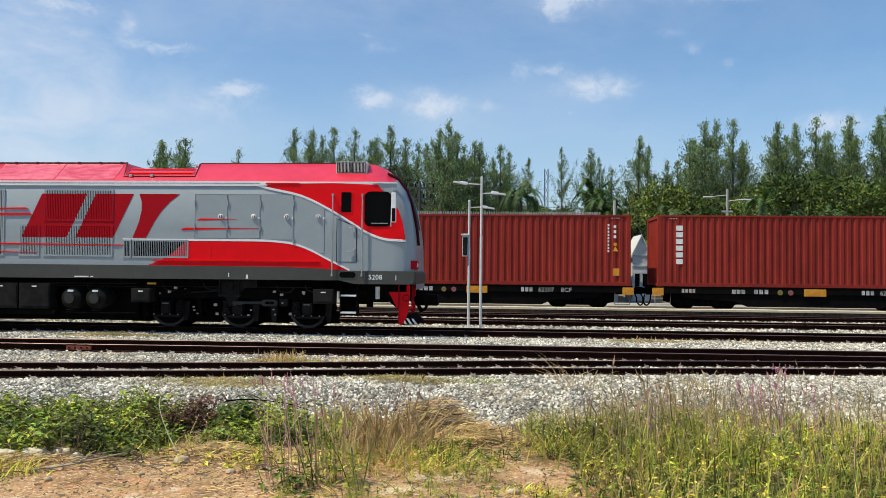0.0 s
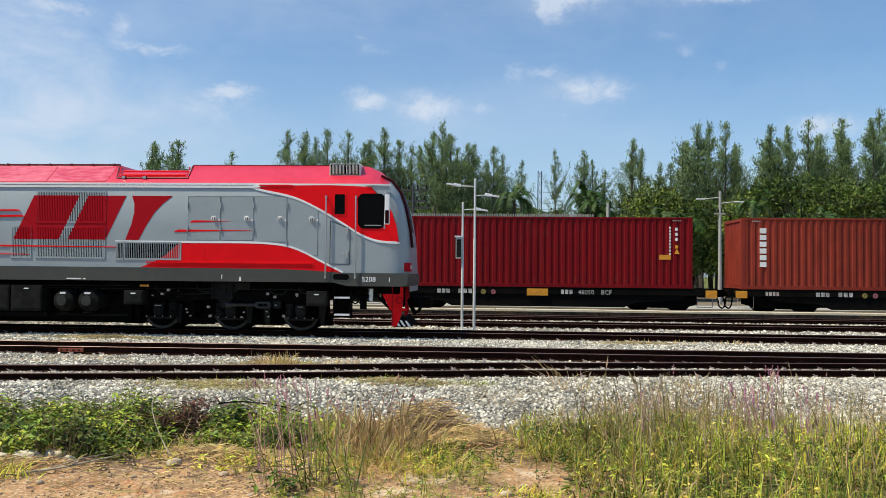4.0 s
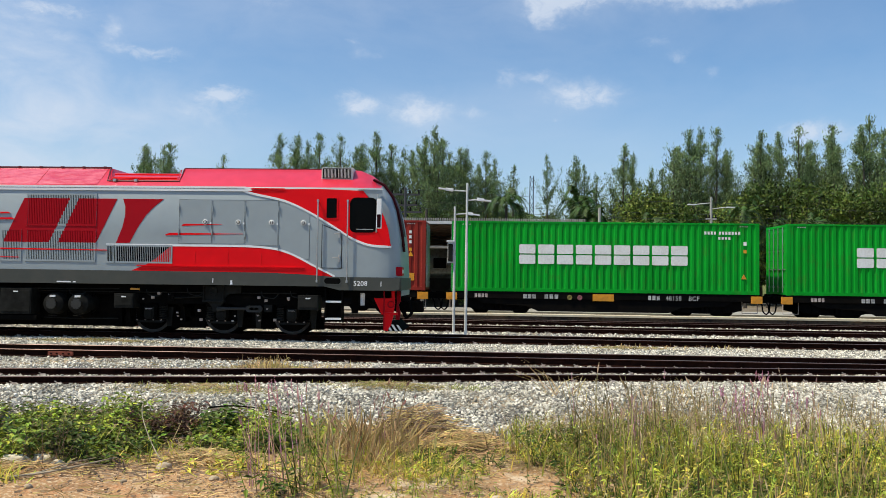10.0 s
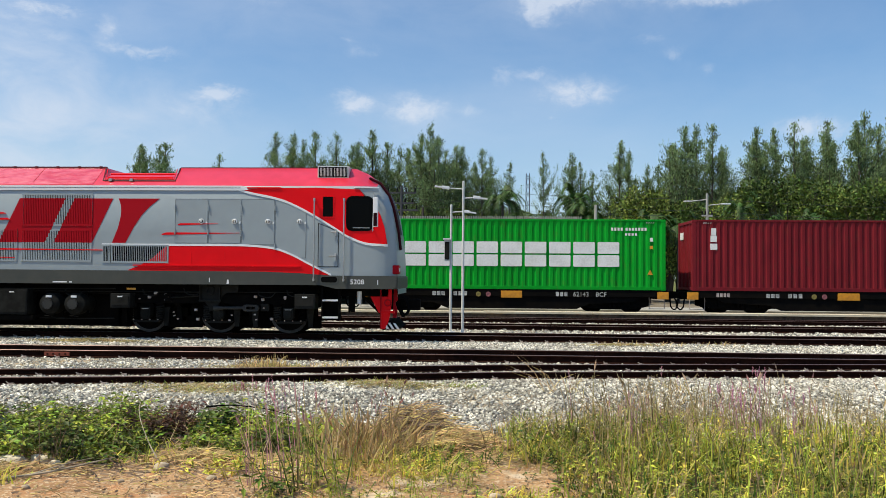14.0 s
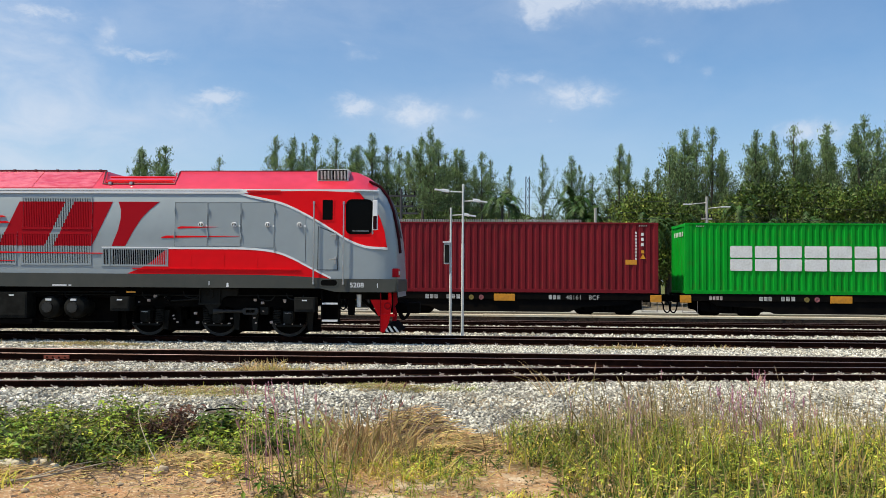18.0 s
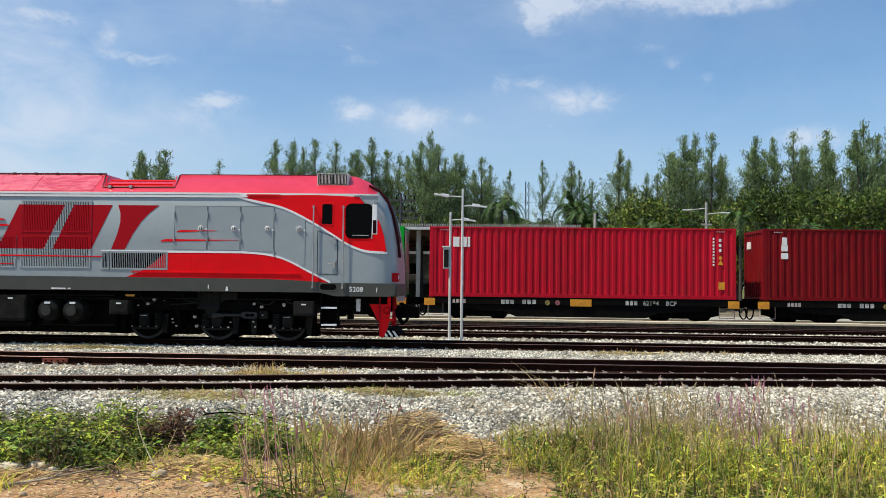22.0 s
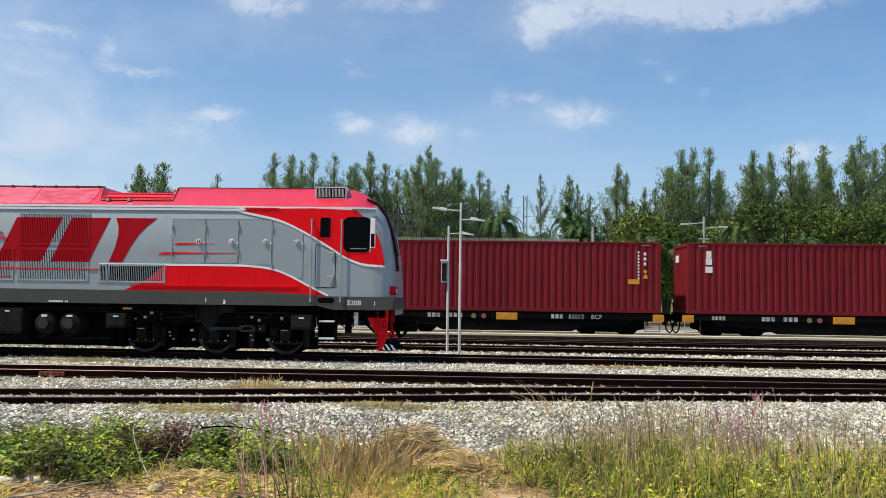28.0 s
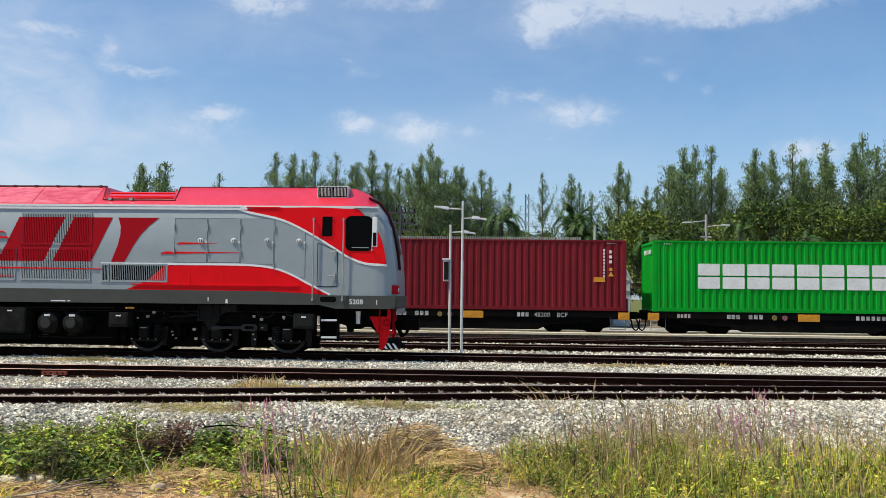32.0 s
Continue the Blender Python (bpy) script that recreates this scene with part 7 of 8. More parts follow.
def weeds(name, label, category, mat, batches):
    """Leafy stems: a thin bent stalk with small pointed leaves set round it, every piece an island of its own."""
    V, Q, off = [], [], 0
    for n, where, height, leaves, size, lean, *slim in batches:
        ratio = slim[0] if slim else (0.10, 0.22)
        x, y = where(int(n * 0.75))
        n = len(x)
        z = ground_z(x, y) - 0.02
        H = nrng.uniform(height[0], height[1], n)
        az = nrng.uniform(0, math.tau, n)
        ln = np.abs(nrng.normal(0, lean, n))
        ax, ay = np.cos(az) * ln, np.sin(az) * ln
        bend = nrng.uniform(0.2, 1.2, n)

        def along(u):
            return np.stack([x + ax * H * u * (1 + bend * u), y + ay * H * u * (1 + bend * u), z + H * u], -1)
        for u0, u1 in ((0.0, 0.5), (0.5, 1.0)):
            p, q = along(u0), along(u1)
            s = np.stack([-np.sin(az + 1), np.cos(az + 1), 0 * az], -1) * 0.0042
            V.append(np.stack([p - s, p + s, q + s * 0.6, q - s * 0.6], 1).reshape(-1, 3))
        for j in range(leaves):
            u = nrng.uniform(0.12, 1.0, n)
            p = np.stack([x + ax * H * u * (1 + bend * u), y + ay * H * u * (1 + bend * u), z + H * u], -1)
            t = nrng.uniform(0, math.tau, n)
            L = nrng.uniform(size[0], size[1], n) * (1.15 - 0.5 * u)
            d = np.stack([np.cos(t), np.sin(t), nrng.uniform(-0.35, 0.5, n)], -1) * L[:, None]
            s = np.stack([-np.sin(t), np.cos(t), nrng.uniform(-0.5, 0.5, n)], -1) * (L * 1.25 * nrng.uniform(ratio[0], ratio[1], n))[:, None]
            V.append(np.stack([p, p + d * 0.45 + s, p + d - np.array([0, 0, 0.25]) * L[:, None], p + d * 0.45 - s], 1).reshape(-1, 3))
    v = np.concatenate(V)
    return mesh_from(name, v, np.arange(len(v)).reshape(-1, 4), mat, label, category)


def strewn(name, label, category, mat, batches):
    """Fallen straw: bent strands at all angles, heaped where a mound height is given."""
    V, F, off = [], [], 0
    for n, where, length, width, mound, main in batches:
        x, y = where(n)
        n = len(x)
        cx, cy = x.mean(), y.mean()
        r2 = ((x - cx) / (x.std() * 1.5 + 0.01)) ** 2 + ((y - cy) / (y.std() * 1.5 + 0.01)) ** 2
        z = ground_z(x, y) + 0.008 + mound * np.exp(-r2) * nrng.uniform(0.35, 1.0, n)
        az = main + nrng.normal(0, 0.95, n)
        L, W = nrng.uniform(*length, n), nrng.uniform(*width, n) * 0.5
        tilt = nrng.normal(0, 0.22, n) + (0.25 * nrng.uniform(0, 1, n) if mound else 0)
        curve = nrng.normal(0, 0.9, n)
        sag = nrng.uniform(0.1, 0.55, n) * (1 if mound else 0.1)
        rows = []
        for u in (-0.5, -0.15, 0.2, 0.5):
            a = az + curve * u
            p = np.stack([x + np.cos(a) * L * u, y + np.sin(a) * L * u, np.maximum(z + L * (tilt * u - sag * u * u), ground_z(x, y) + 0.004)], -1)
            s = np.stack([-np.sin(a) * W, np.cos(a) * W, W * 0.8], -1) * (1.0 if u < 0.4 else 0.3)
            rows += [p - s, p + s]
        V.append(np.stack(rows, 1).reshape(-1, 3))
        b = 8 * np.arange(n)[:, None] + off
        F += np.concatenate([b + np.array([[k, k + 1, k + 3, k + 2]]) for k in (0, 2, 4)]).tolist()
        off += 8 * n
    return mesh_from(name, np.concatenate(V), F, mat, label, category)


meadow("grass", "green and yellowing grass on the verge", "grass", M_GRASS, [
    (4600, field(0.15, 7.5, 5.6, 10.6, 1.0, both), (0.08, 0.30), (0.005, 0.012), 0.4, 0.8), (2600, field(1.2, 7.5, 5.8, 9.6, 1.0, both), (0.20, 0.46), (0.004, 0.009), 0.3, 1.2),
    (520, spot(-0.7, 8.2, 0.8, 0.7), (0.05, 0.22), (0.005, 0.010), 0.8, 0.6), (140, spot(-2.0, 7.9, 0.9, 0.5), (0.06, 0.2), (0.006, 0.011), 1.0, 0.6),
    ] + [(1500, field(-7.5, -2.6, 8.0, 9.0, 1.0), (0.05, 0.18), (0.006, 0.011), 1.0, 0.6), (420, spot(-4.6, 7.3, 0.5, 0.3), (0.08, 0.2), (0.006, 0.011), 0.8, 0.6), (320, spot(0.6, 8.9, 0.45, 0.5), (0.08, 0.24), (0.005, 0.009), 0.9, 0.5),
    (240, spot(0.35, 7.2, 0.3, 0.25), (0.05, 0.13), (0.005, 0.010), 1.0, 0.6), (420, spot(5.3, 7.2, 0.5, 0.6), (0.3, 0.6), (0.008, 0.015), 0.5, 0.9, (-0.3, 0))])
weeds("leafy_weeds", "yellow-green leafy weeds growing on the verge", "weeds", M_GRASS, [
    (1000, field(0.5, 7.5, 5.6, 10.2, 0.9, both), (0.10, 0.36), 14, (0.035, 0.09), 0.3), (300, field(2.2, 7.4, 5.8, 9.2, 0.9, both), (0.28, 0.48), 15, (0.035, 0.08), 0.2),
    (16, spot(-2.5, 7.9, 0.5, 0.3), (0.1, 0.25), 14, (0.04, 0.09), 0.3), (34, spot(-0.8, 8.1, 0.7, 0.5), (0.08, 0.28), 14, (0.03, 0.07), 0.4)])
weeds("fine_weeds", "dense low fine-leaved green weeds on the verge", "weeds", M_MID, [
    (900, field(0.6, 7.5, 5.6, 10.0, 0.8, both), (0.06, 0.24), 12, (0.05, 0.13), 0.4, (0.05, 0.10)), (700, field(0.3, 3.2, 7.6, 10.4, 0.6, both), (0.08, 0.34), 12, (0.04, 0.11), 0.35, (0.04, 0.08)), (700, field(2.2, 7.0, 5.8, 9.0, 0.8, both), (0.15, 0.42), 13, (0.05, 0.12), 0.3, (0.035, 0.07)),
    (520, field(-1.8, 0.0, 6.6, 8.6, 0.9), (0.05, 0.2), 10, (0.04, 0.1), 0.5, (0.035, 0.07)), (90, field(-7.6, -3.6, 8.0, 9.8, 0.8), (0.1, 0.34), 10, (0.05, 0.12), 0.4, (0.05, 0.10)), (13, spot(-1.6, 7.3, 0.5, 0.4), (0.25, 0.8), 18, (0.05, 0.12), 0.28, (0.05, 0.11))])
weeds("dark_weeds", "darker green weeds among the grass", "weeds", M_DEEP, [
    (900, field(0.6, 7.5, 5.6, 9.8, 0.8, both), (0.06, 0.26), 12, (0.05, 0.13), 0.5, (0.04, 0.09)), (6, spot(-1.68, 7.2, 0.42, 0.35), (0.35, 0.85), 20, (0.06, 0.13), 0.32, (0.07, 0.14)), (6, spot(-1.6, 7.3, 0.6, 0.45), (0.1, 0.45), 13, (0.05, 0.12), 0.35, (0.06, 0.13)),
    (120, field(-7.6, -3.6, 8.0, 9.8, 0.8), (0.1, 0.32), 10, (0.05, 0.12), 0.4, (0.04, 0.09)),
    (800, field(0.4, 7.5, 5.6, 10.0, 1.0, both), (0.08, 0.30), 13, (0.03, 0.09), 0.4), (9, spot(-1.7, 7.3, 0.35, 0.35), (0.35, 0.75), 10, (0.04, 0.10), 0.15), (80, spot(-0.45, 8.5, 0.55, 0.45), (0.06, 0.2), 12, (0.03, 0.06), 0.5), (70, field(-1.2, 1.0, 6.3, 8.2, 0.9), (0.04, 0.2), 8, (0.02, 0.06), 0.5)])
meadow("trackside_grass", "short greyish green grass tufts growing in the ballast", "grass", M_MID, [
    (900, spot(-3.8, 11.35, 1.1, 0.35), (0.03, 0.13), (0.003, 0.005), 0.8, 0.5), (500, spot(-1.3, 12.0, 1.0, 0.22), (0.04, 0.14), (0.003, 0.005), 0.8, 0.5), (160, spot(-0.3, 12.05, 0.3, 0.15), (0.05, 0.16), (0.003, 0.006), 0.8, 0.5),
    (160, spot(-3.4, 14.2, 0.9, 0.35), (0.06, 0.2), (0.004, 0.007), 0.8, 0.6), (500, field(-3.6, -1.9, 7.9, 8.9, 0.9), (0.05, 0.22), (0.004, 0.008), 0.8, 0.7), (900, field(0.25, 2.4, 9.2, 10.7, 0.8, both), (0.08, 0.30), (0.004, 0.008), 0.5, 0.8), (1500, field(1.2, 6.5, 9.6, 10.9, 0.6, right_side), (0.12, 0.42), (0.004, 0.008), 0.35, 0.8)])
meadow("dark_grass", "dark green upright grass blades among the weeds", "grass", M_DEEP, [
    (2200, field(0.6, 7.5, 5.6, 9.8, 1.0, both), (0.10, 0.38), (0.004, 0.009), 0.14, 0.8), (170, spot(-0.4, 8.4, 0.6, 0.5), (0.06, 0.2), (0.004, 0.008), 0.8, 0.6), (22, spot(-1.6, 7.3, 0.6, 0.5), (0.3, 0.8), (0.004, 0.008), 0.22, 0.8)])
weeds("withered_weeds", "brown withered weeds among the green ones", "weeds", M_STALK, [
    (300, spot(2.3, 10.5, 1.0, 0.5), (0.25, 0.7), 10, (0.03, 0.09), 0.25, (0.04, 0.1)), (620, field(0.9, 6.0, 9.7, 10.95, 0.6, right_side), (0.16, 0.46), 9, (0.03, 0.08), 0.3, (0.04, 0.1)), (150, spot(4.2, 10.4, 1.2, 0.4), (0.25, 0.6), 10, (0.03, 0.09), 0.25, (0.04, 0.1)),
    (520, field(0.2, 7.3, 6.2, 10.7, 0.9, both), (0.16, 0.42), 9, (0.03, 0.07), 0.3), (380, field(0.4, 3.6, 9.2, 10.9, 0.6, both), (0.12, 0.36), 10, (0.03, 0.07), 0.4), (380, field(-7.6, -2.6, 8.0, 10.1, 0.8), (0.12, 0.36), 9, (0.03, 0.08), 0.5, (0.05, 0.14)), (160, spot(-6.2, 8.5, 0.8, 0.5), (0.1, 0.28), 9, (0.03, 0.09), 0.6, (0.05, 0.14))])
meadow("dry_grass", "straw-coloured dry grass in clumps", "dry grass", M_STRAW, [
    (110, spot(-1.3, 8.7, 0.5, 0.5), (0.2, 0.5), (0.005, 0.009), 0.4, 0.9), (80, spot(-0.95, 8.0, 0.45, 0.5), (0.15, 0.4), (0.005, 0.009), 0.5, 0.9), (70, spot(-0.95, 9.3, 0.6, 0.3), (0.2, 0.45), (0.005, 0.009), 0.8, 0.8),
    (800, field(0.0, 1.6, 7.6, 10.8, 0.5, both), (0.12, 0.36), (0.004, 0.008), 0.8, 0.6), (2900, field(0.1, 7.5, 6.2, 10.8, 0.6, both), (0.12, 0.36), (0.004, 0.008), 0.7, 0.7), (420, field(1.0, 7.3, 6.2, 10.4, 0.9, both), (0.25, 0.5), (0.006, 0.011), 0.3, 0.9),
    ] + [(140, spot(-4.1, 11.3, 1.1, 0.2), (0.05, 0.13), (0.003, 0.006), 0.9, 0.4), (120, spot(-1.2, 12.0, 0.85, 0.2), (0.05, 0.13), (0.003, 0.006), 0.9, 0.4), (600, field(1.2, 2.9, 11.0, 12.5, 0.9), (0.06, 0.2), (0.005, 0.010), 0.7, 0.4),
    ] + [(420, spot(-3.7, 14.2, 0.45, 0.3), (0.10, 0.30), (0.005, 0.009), 0.6, 0.7), (260, spot(-2.6, 14.3, 0.8, 0.3), (0.06, 0.2), (0.004, 0.007), 0.8, 0.5), (160, spot(-9.2, 19.3, 1.6, 0.3), (0.06, 0.18), (0.005, 0.008), 0.9, 0.4), (300, field(2.5, 6, 19.6, 20.4, 0.9), (0.06, 0.16), (0.007, 0.012), 0.7, 0.4),
    (24, spot(0.95, 11.9, 0.1, 0.1), (0.3, 0.66), (0.005, 0.009), 0.25, 1.3, (-0.25, 0)), (12, spot(1.15, 11.9, 0.1, 0.1), (0.25, 0.5), (0.005, 0.009), 0.3, 1.2, (0.15, 0))])
strewn("straw_litter", "tangled dry straw lying in heaps on the verge", "straw", M_STRAW, [
    (430, spot(-0.75, 9.6, 0.72, 0.5), (0.15, 0.5), (0.006, 0.012), 0.42, -0.35), (260, spot(-0.8, 9.5, 0.7, 0.5), (0.15, 0.5), (0.004, 0.009), 0.42, 1.3), (420, spot(-0.3, 9.2, 0.5, 0.4), (0.12, 0.4), (0.005, 0.010), 0.2, 0.4), (300, spot(-1.3, 9.4, 0.5, 0.4), (0.12, 0.35), (0.005, 0.010), 0.18, 1.4),
    ] + [(900, field(-3.6, 0.9, 6.5, 8.8, 0.7), (0.04, 0.24), (0.003, 0.007), 0.0, 0.2), (380, spot(-0.8, 8.3, 0.8, 0.5), (0.06, 0.26), (0.003, 0.007), 0.07, 0.9), (650, field(-7.5, -2.4, 6.8, 8.8, 0.7), (0.05, 0.3), (0.004, 0.009), 0.0, 0.2), (420, spot(-2.7, 8.3, 0.7, 0.35), (0.1, 0.35), (0.005, 0.010), 0.12, 0.1), (260, spot(-4.5, 7.7, 0.8, 0.2), (0.1, 0.35), (0.005, 0.010), 0.1, 0.1),
    (600, field(0.1, 4.0, 6.4, 10.8, 0.7, both), (0.08, 0.3), (0.004, 0.009), 0.0, 0.3)])
strewn("trackside_straw", "matted dry grass lying on the ballast beside the rails", "dry grass", M_MAT, [
    (620, spot(-3.8, 11.35, 1.0, 0.35), (0.05, 0.2), (0.003, 0.006), 0.07, 0.2), (560, spot(-1.3, 12.0, 0.95, 0.25), (0.05, 0.2), (0.003, 0.006), 0.08, 0.2), (500, spot(-3.7, 14.2, 0.9, 0.4), (0.06, 0.24), (0.004, 0.007), 0.08, 0.3),
    (300, field(-8, -4.2, 13.9, 15.3, 1.0), (0.05, 0.2), (0.004, 0.008), 0.0, 0.2), (700, spot(-9.2, 19.3, 1.6, 0.3), (0.08, 0.26), (0.005, 0.009), 0.08, 0.2), (320, spot(3.2, 19.9, 1.2, 0.3), (0.08, 0.26), (0.005, 0.009), 0.06, 0.2)])
strewn("dead_leaf_litter", "brown dead leaves and stems on the soil", "litter", M_TWIG, [
    (900, field(-7.5, 0.9, 6.6, 8.9, 0.8), (0.02, 0.10), (0.008, 0.022), 0.0, 0.2), (300, field(-5.5, -2.2, 7.4, 8.6, 0.8), (0.1, 0.35), (0.006, 0.014), 0.0, 0.1), (300, spot(-0.75, 9.6, 0.65, 0.4), (0.15, 0.45), (0.006, 0.012), 0.46, 0.5), (230, spot(-0.8, 9.4, 0.7, 0.5), (0.1, 0.4), (0.006, 0.011), 0.40, 1.6), (300, field(-7.5, -2.5, 9.2, 10.6, 0.8), (0.05, 0.25), (0.005, 0.012), 0.0, 0.2)])
meadow("seed_stalks", "tall thin brown seed stalks standing above the grass", "grass stalks", M_STALK, [
    (60, field(0.8, 7.0, 6.6, 10.4, 0.5), (0.35, 0.8), (0.006, 0.010), 0.12, 0.8, (-0.1, 0)), (18, spot(-1.75, 7.4, 0.6, 0.4), (0.35, 1.0), (0.003, 0.006), 0.35, 1.0, (-0.03, 0)), (14, spot(-1.3, 7.9, 0.4, 0.35), (0.3, 0.7), (0.003, 0.006), 0.4, 1.0), (24, field(-3.4, -0.2, 7.0, 9.0, 0.5), (0.2, 0.5), (0.003, 0.006), 0.4, 0.7)])


meadow("pale_seed_tops", "pale pinkish seed stalks above the grass", "grass stalks", M_TOPS, [
    (40, field(2.6, 7.0, 8.4, 10.6, 0.4), (0.6, 0.95), (0.005, 0.008), 0.12, 0.7, (-0.08, 0)), (30, spot(-1.6, 7.6, 0.6, 0.4), (0.4, 1.0), (0.004, 0.007), 0.25, 1.0, (-0.03, 0))])


def spikes(name, label, mat, batches, stem=None, sway=0.13):
    """Stiff upright stalks, each ending in a slim pointed seed head of two crossed blades."""
    V, kinds = [], []
    for n, where, height, head, fat, lean in batches:
        x, y = where(n)
        n = len(x)
        z = ground_z(x, y) - 0.02
        H, L, R = nrng.uniform(*height, n), nrng.uniform(*head, n), nrng.uniform(*fat, n)
        lx, ly = nrng.normal(lean, sway, n), nrng.normal(0, sway, n)
        foot = np.stack([x, y, z], -1)
        knee = foot + np.stack([lx * H * 0.35, ly * H * 0.35, H * 0.55], -1)
        neck = foot + np.stack([lx * H, ly * H, H], -1)
        tip = neck + np.stack([(lx * 1.8 + nrng.normal(0, 0.15, n)) * L, ly * 1.8 * L, L], -1)
        mid = neck * 0.6 + tip * 0.4
        a = nrng.uniform(0, math.pi, n)
        for k in range(2):
            s = np.stack([np.cos(a + k * 1.57), np.sin(a + k * 1.57), 0 * a], -1)
            V.append(np.stack([neck, mid + s * R[:, None], tip, mid - s * R[:, None]], 1).reshape(-1, 3))
            kinds += [1] * n
            for p, q in ((foot, knee), (knee, neck)):
                V.append(np.stack([p - s * 0.0042, p + s * 0.0042, q + s * 0.0034, q - s * 0.0034], 1).reshape(-1, 3))
                kinds += [0] * n
    v = np.concatenate(V)
    ob = mesh_from(name, v, np.arange(len(v)).reshape(-1, 4), stem or M_STALK, label, "grass stalks")
    ob.data.materials.append(mat)
    ob.data.polygons.foreach_set("material_index", kinds)
    return ob


def pale_band(x, y):
    """Along the ballast the growth stands thinner."""
    return both(x, y) & (nrng.uniform(0, 1, len(x)) < 0.8)


M_PLUME = leafy("straw_plume", (0.74, 0.59, 0.31), (0.38, 0.27, 0.12), 0.4, 0.35)
M_MAUVE = leafy("mauve_flower", (0.58, 0.33, 0.32), (0.36, 0.23, 0.16), 0.5, 0.3)
spikes("brown_seed_spikes", "upright brown grass spikes above the green growth", M_STALK, [
    (210, field(0.9, 7.4, 7.0, 10.7, 0.8, pale_band), (0.24, 0.60), (0.06, 0.16), (0.008, 0.014), -0.06), (110, field(2.4, 7.4, 6.2, 9.0, 0.8), (0.22, 0.5), (0.05, 0.12), (0.005, 0.009), -0.03)])
spikes("tan_seed_spikes", "upright pale pinkish grass spikes above the green growth", M_TOPS, [
    (190, field(1.0, 7.4, 7.4, 10.7, 0.8, pale_band), (0.30, 0.76), (0.06, 0.16), (0.008, 0.014), -0.06), (80, field(2.0, 7.0, 6.2, 8.4, 0.5), (0.3, 0.55), (0.05, 0.10), (0.005, 0.008), -0.03)])
spikes("straw_plumes", "upright straw-coloured grass plumes beside the straw heap", M_PLUME, [
    (95, spot(-1.3, 8.6, 0.45, 0.4), (0.06, 0.26), (0.20, 0.36), (0.010, 0.018), 0.05), (34, spot(-0.85, 8.8, 0.3, 0.3), (0.05, 0.18), (0.18, 0.32), (0.009, 0.015), 0.2)], M_PLUME, 0.26)
spikes("pink_flower_spikes", "tall dark stems with pink flower spikes on the verge", M_MAUVE, [
    (15, spot(-1.62, 7.35, 0.34, 0.3), (0.5, 0.85), (0.08, 0.18), (0.006, 0.011), 0.0), (9, spot(-1.0, 8.3, 0.3, 0.2), (0.6, 0.85), (0.05, 0.1), (0.01, 0.016), 0.05),
    (16, field(1.6, 6.6, 7.2, 10.4, 0.4), (0.4, 0.75), (0.06, 0.12), (0.008, 0.014), -0.05), (9, spot(3.2, 10.0, 0.2, 0.3), (0.5, 0.75), (0.06, 0.1), (0.010, 0.016), -0.03)])


def seed_heads(name, label, batches):
    """Fluffy spikes: short bristles set along the tops of stalks."""
    vs, fs = [], []
    for n, where, h, ln in batches:
        x, y = where(n)
        z = ground_z(x, y)
        for a, b, c in zip(x, y, z):
            H = nrng.uniform(*h)
            lean = nrng.normal(-0.06, 0.06)
            steps = 22
            for k in range(steps):
                u = k / steps
                p = np.array([a + lean * (H + u * ln), b, c + H + u * ln])
                t = nrng.uniform(0, math.tau)
                d = np.array([math.cos(t) * 0.6, math.sin(t) * 0.6, 0.8]) * nrng.uniform(0.02, 0.035) * (1.1 - 0.5 * u)
                s = np.array([-math.sin(t), math.cos(t), 0]) * 0.004
                i = len(vs)
                vs += [p - s, p + s, p + d]
                fs.append((i, i + 1, i + 2))
            i = len(vs)
            q0, q1 = np.array([a, b, c]), np.array([a + lean * (H + ln), b, c + H + ln])
            s = np.array([0.0035, 0, 0])
            vs += [q0 - s, q0 + s, q1]
            fs.append((i, i + 1, i + 2))
    mesh_from(name, np.array(vs), fs, M_PINK, label, "grass flowers")


seed_heads("pink_grass_heads", "pinkish fluffy seed heads on tall stalks", [(14, spot(-1.75, 7.5, 0.35, 0.3), (0.6, 0.85), 0.12), (7, spot(-2.0, 7.5, 0.12, 0.1), (0.78, 0.88), 0.07), (46, field(1.0, 6.5, 6.8, 10.4, 0.5), (0.4, 0.75), 0.10), (16, spot(3.2, 10.0, 0.22, 0.3), (0.5, 0.75), 0.08), (10, spot(3.6, 9.8, 0.15, 0.2), (0.35, 0.55), 0.08), (6, spot(-1.15, 8.5, 0.2, 0.2), (0.45, 0.6), 0.1), (26, spot(2.9, 9.9, 0.25, 0.3), (0.3, 0.55), 0.12), (14, spot(1.6, 9.4, 0.3, 0.3), (0.3, 0.5), 0.12)])


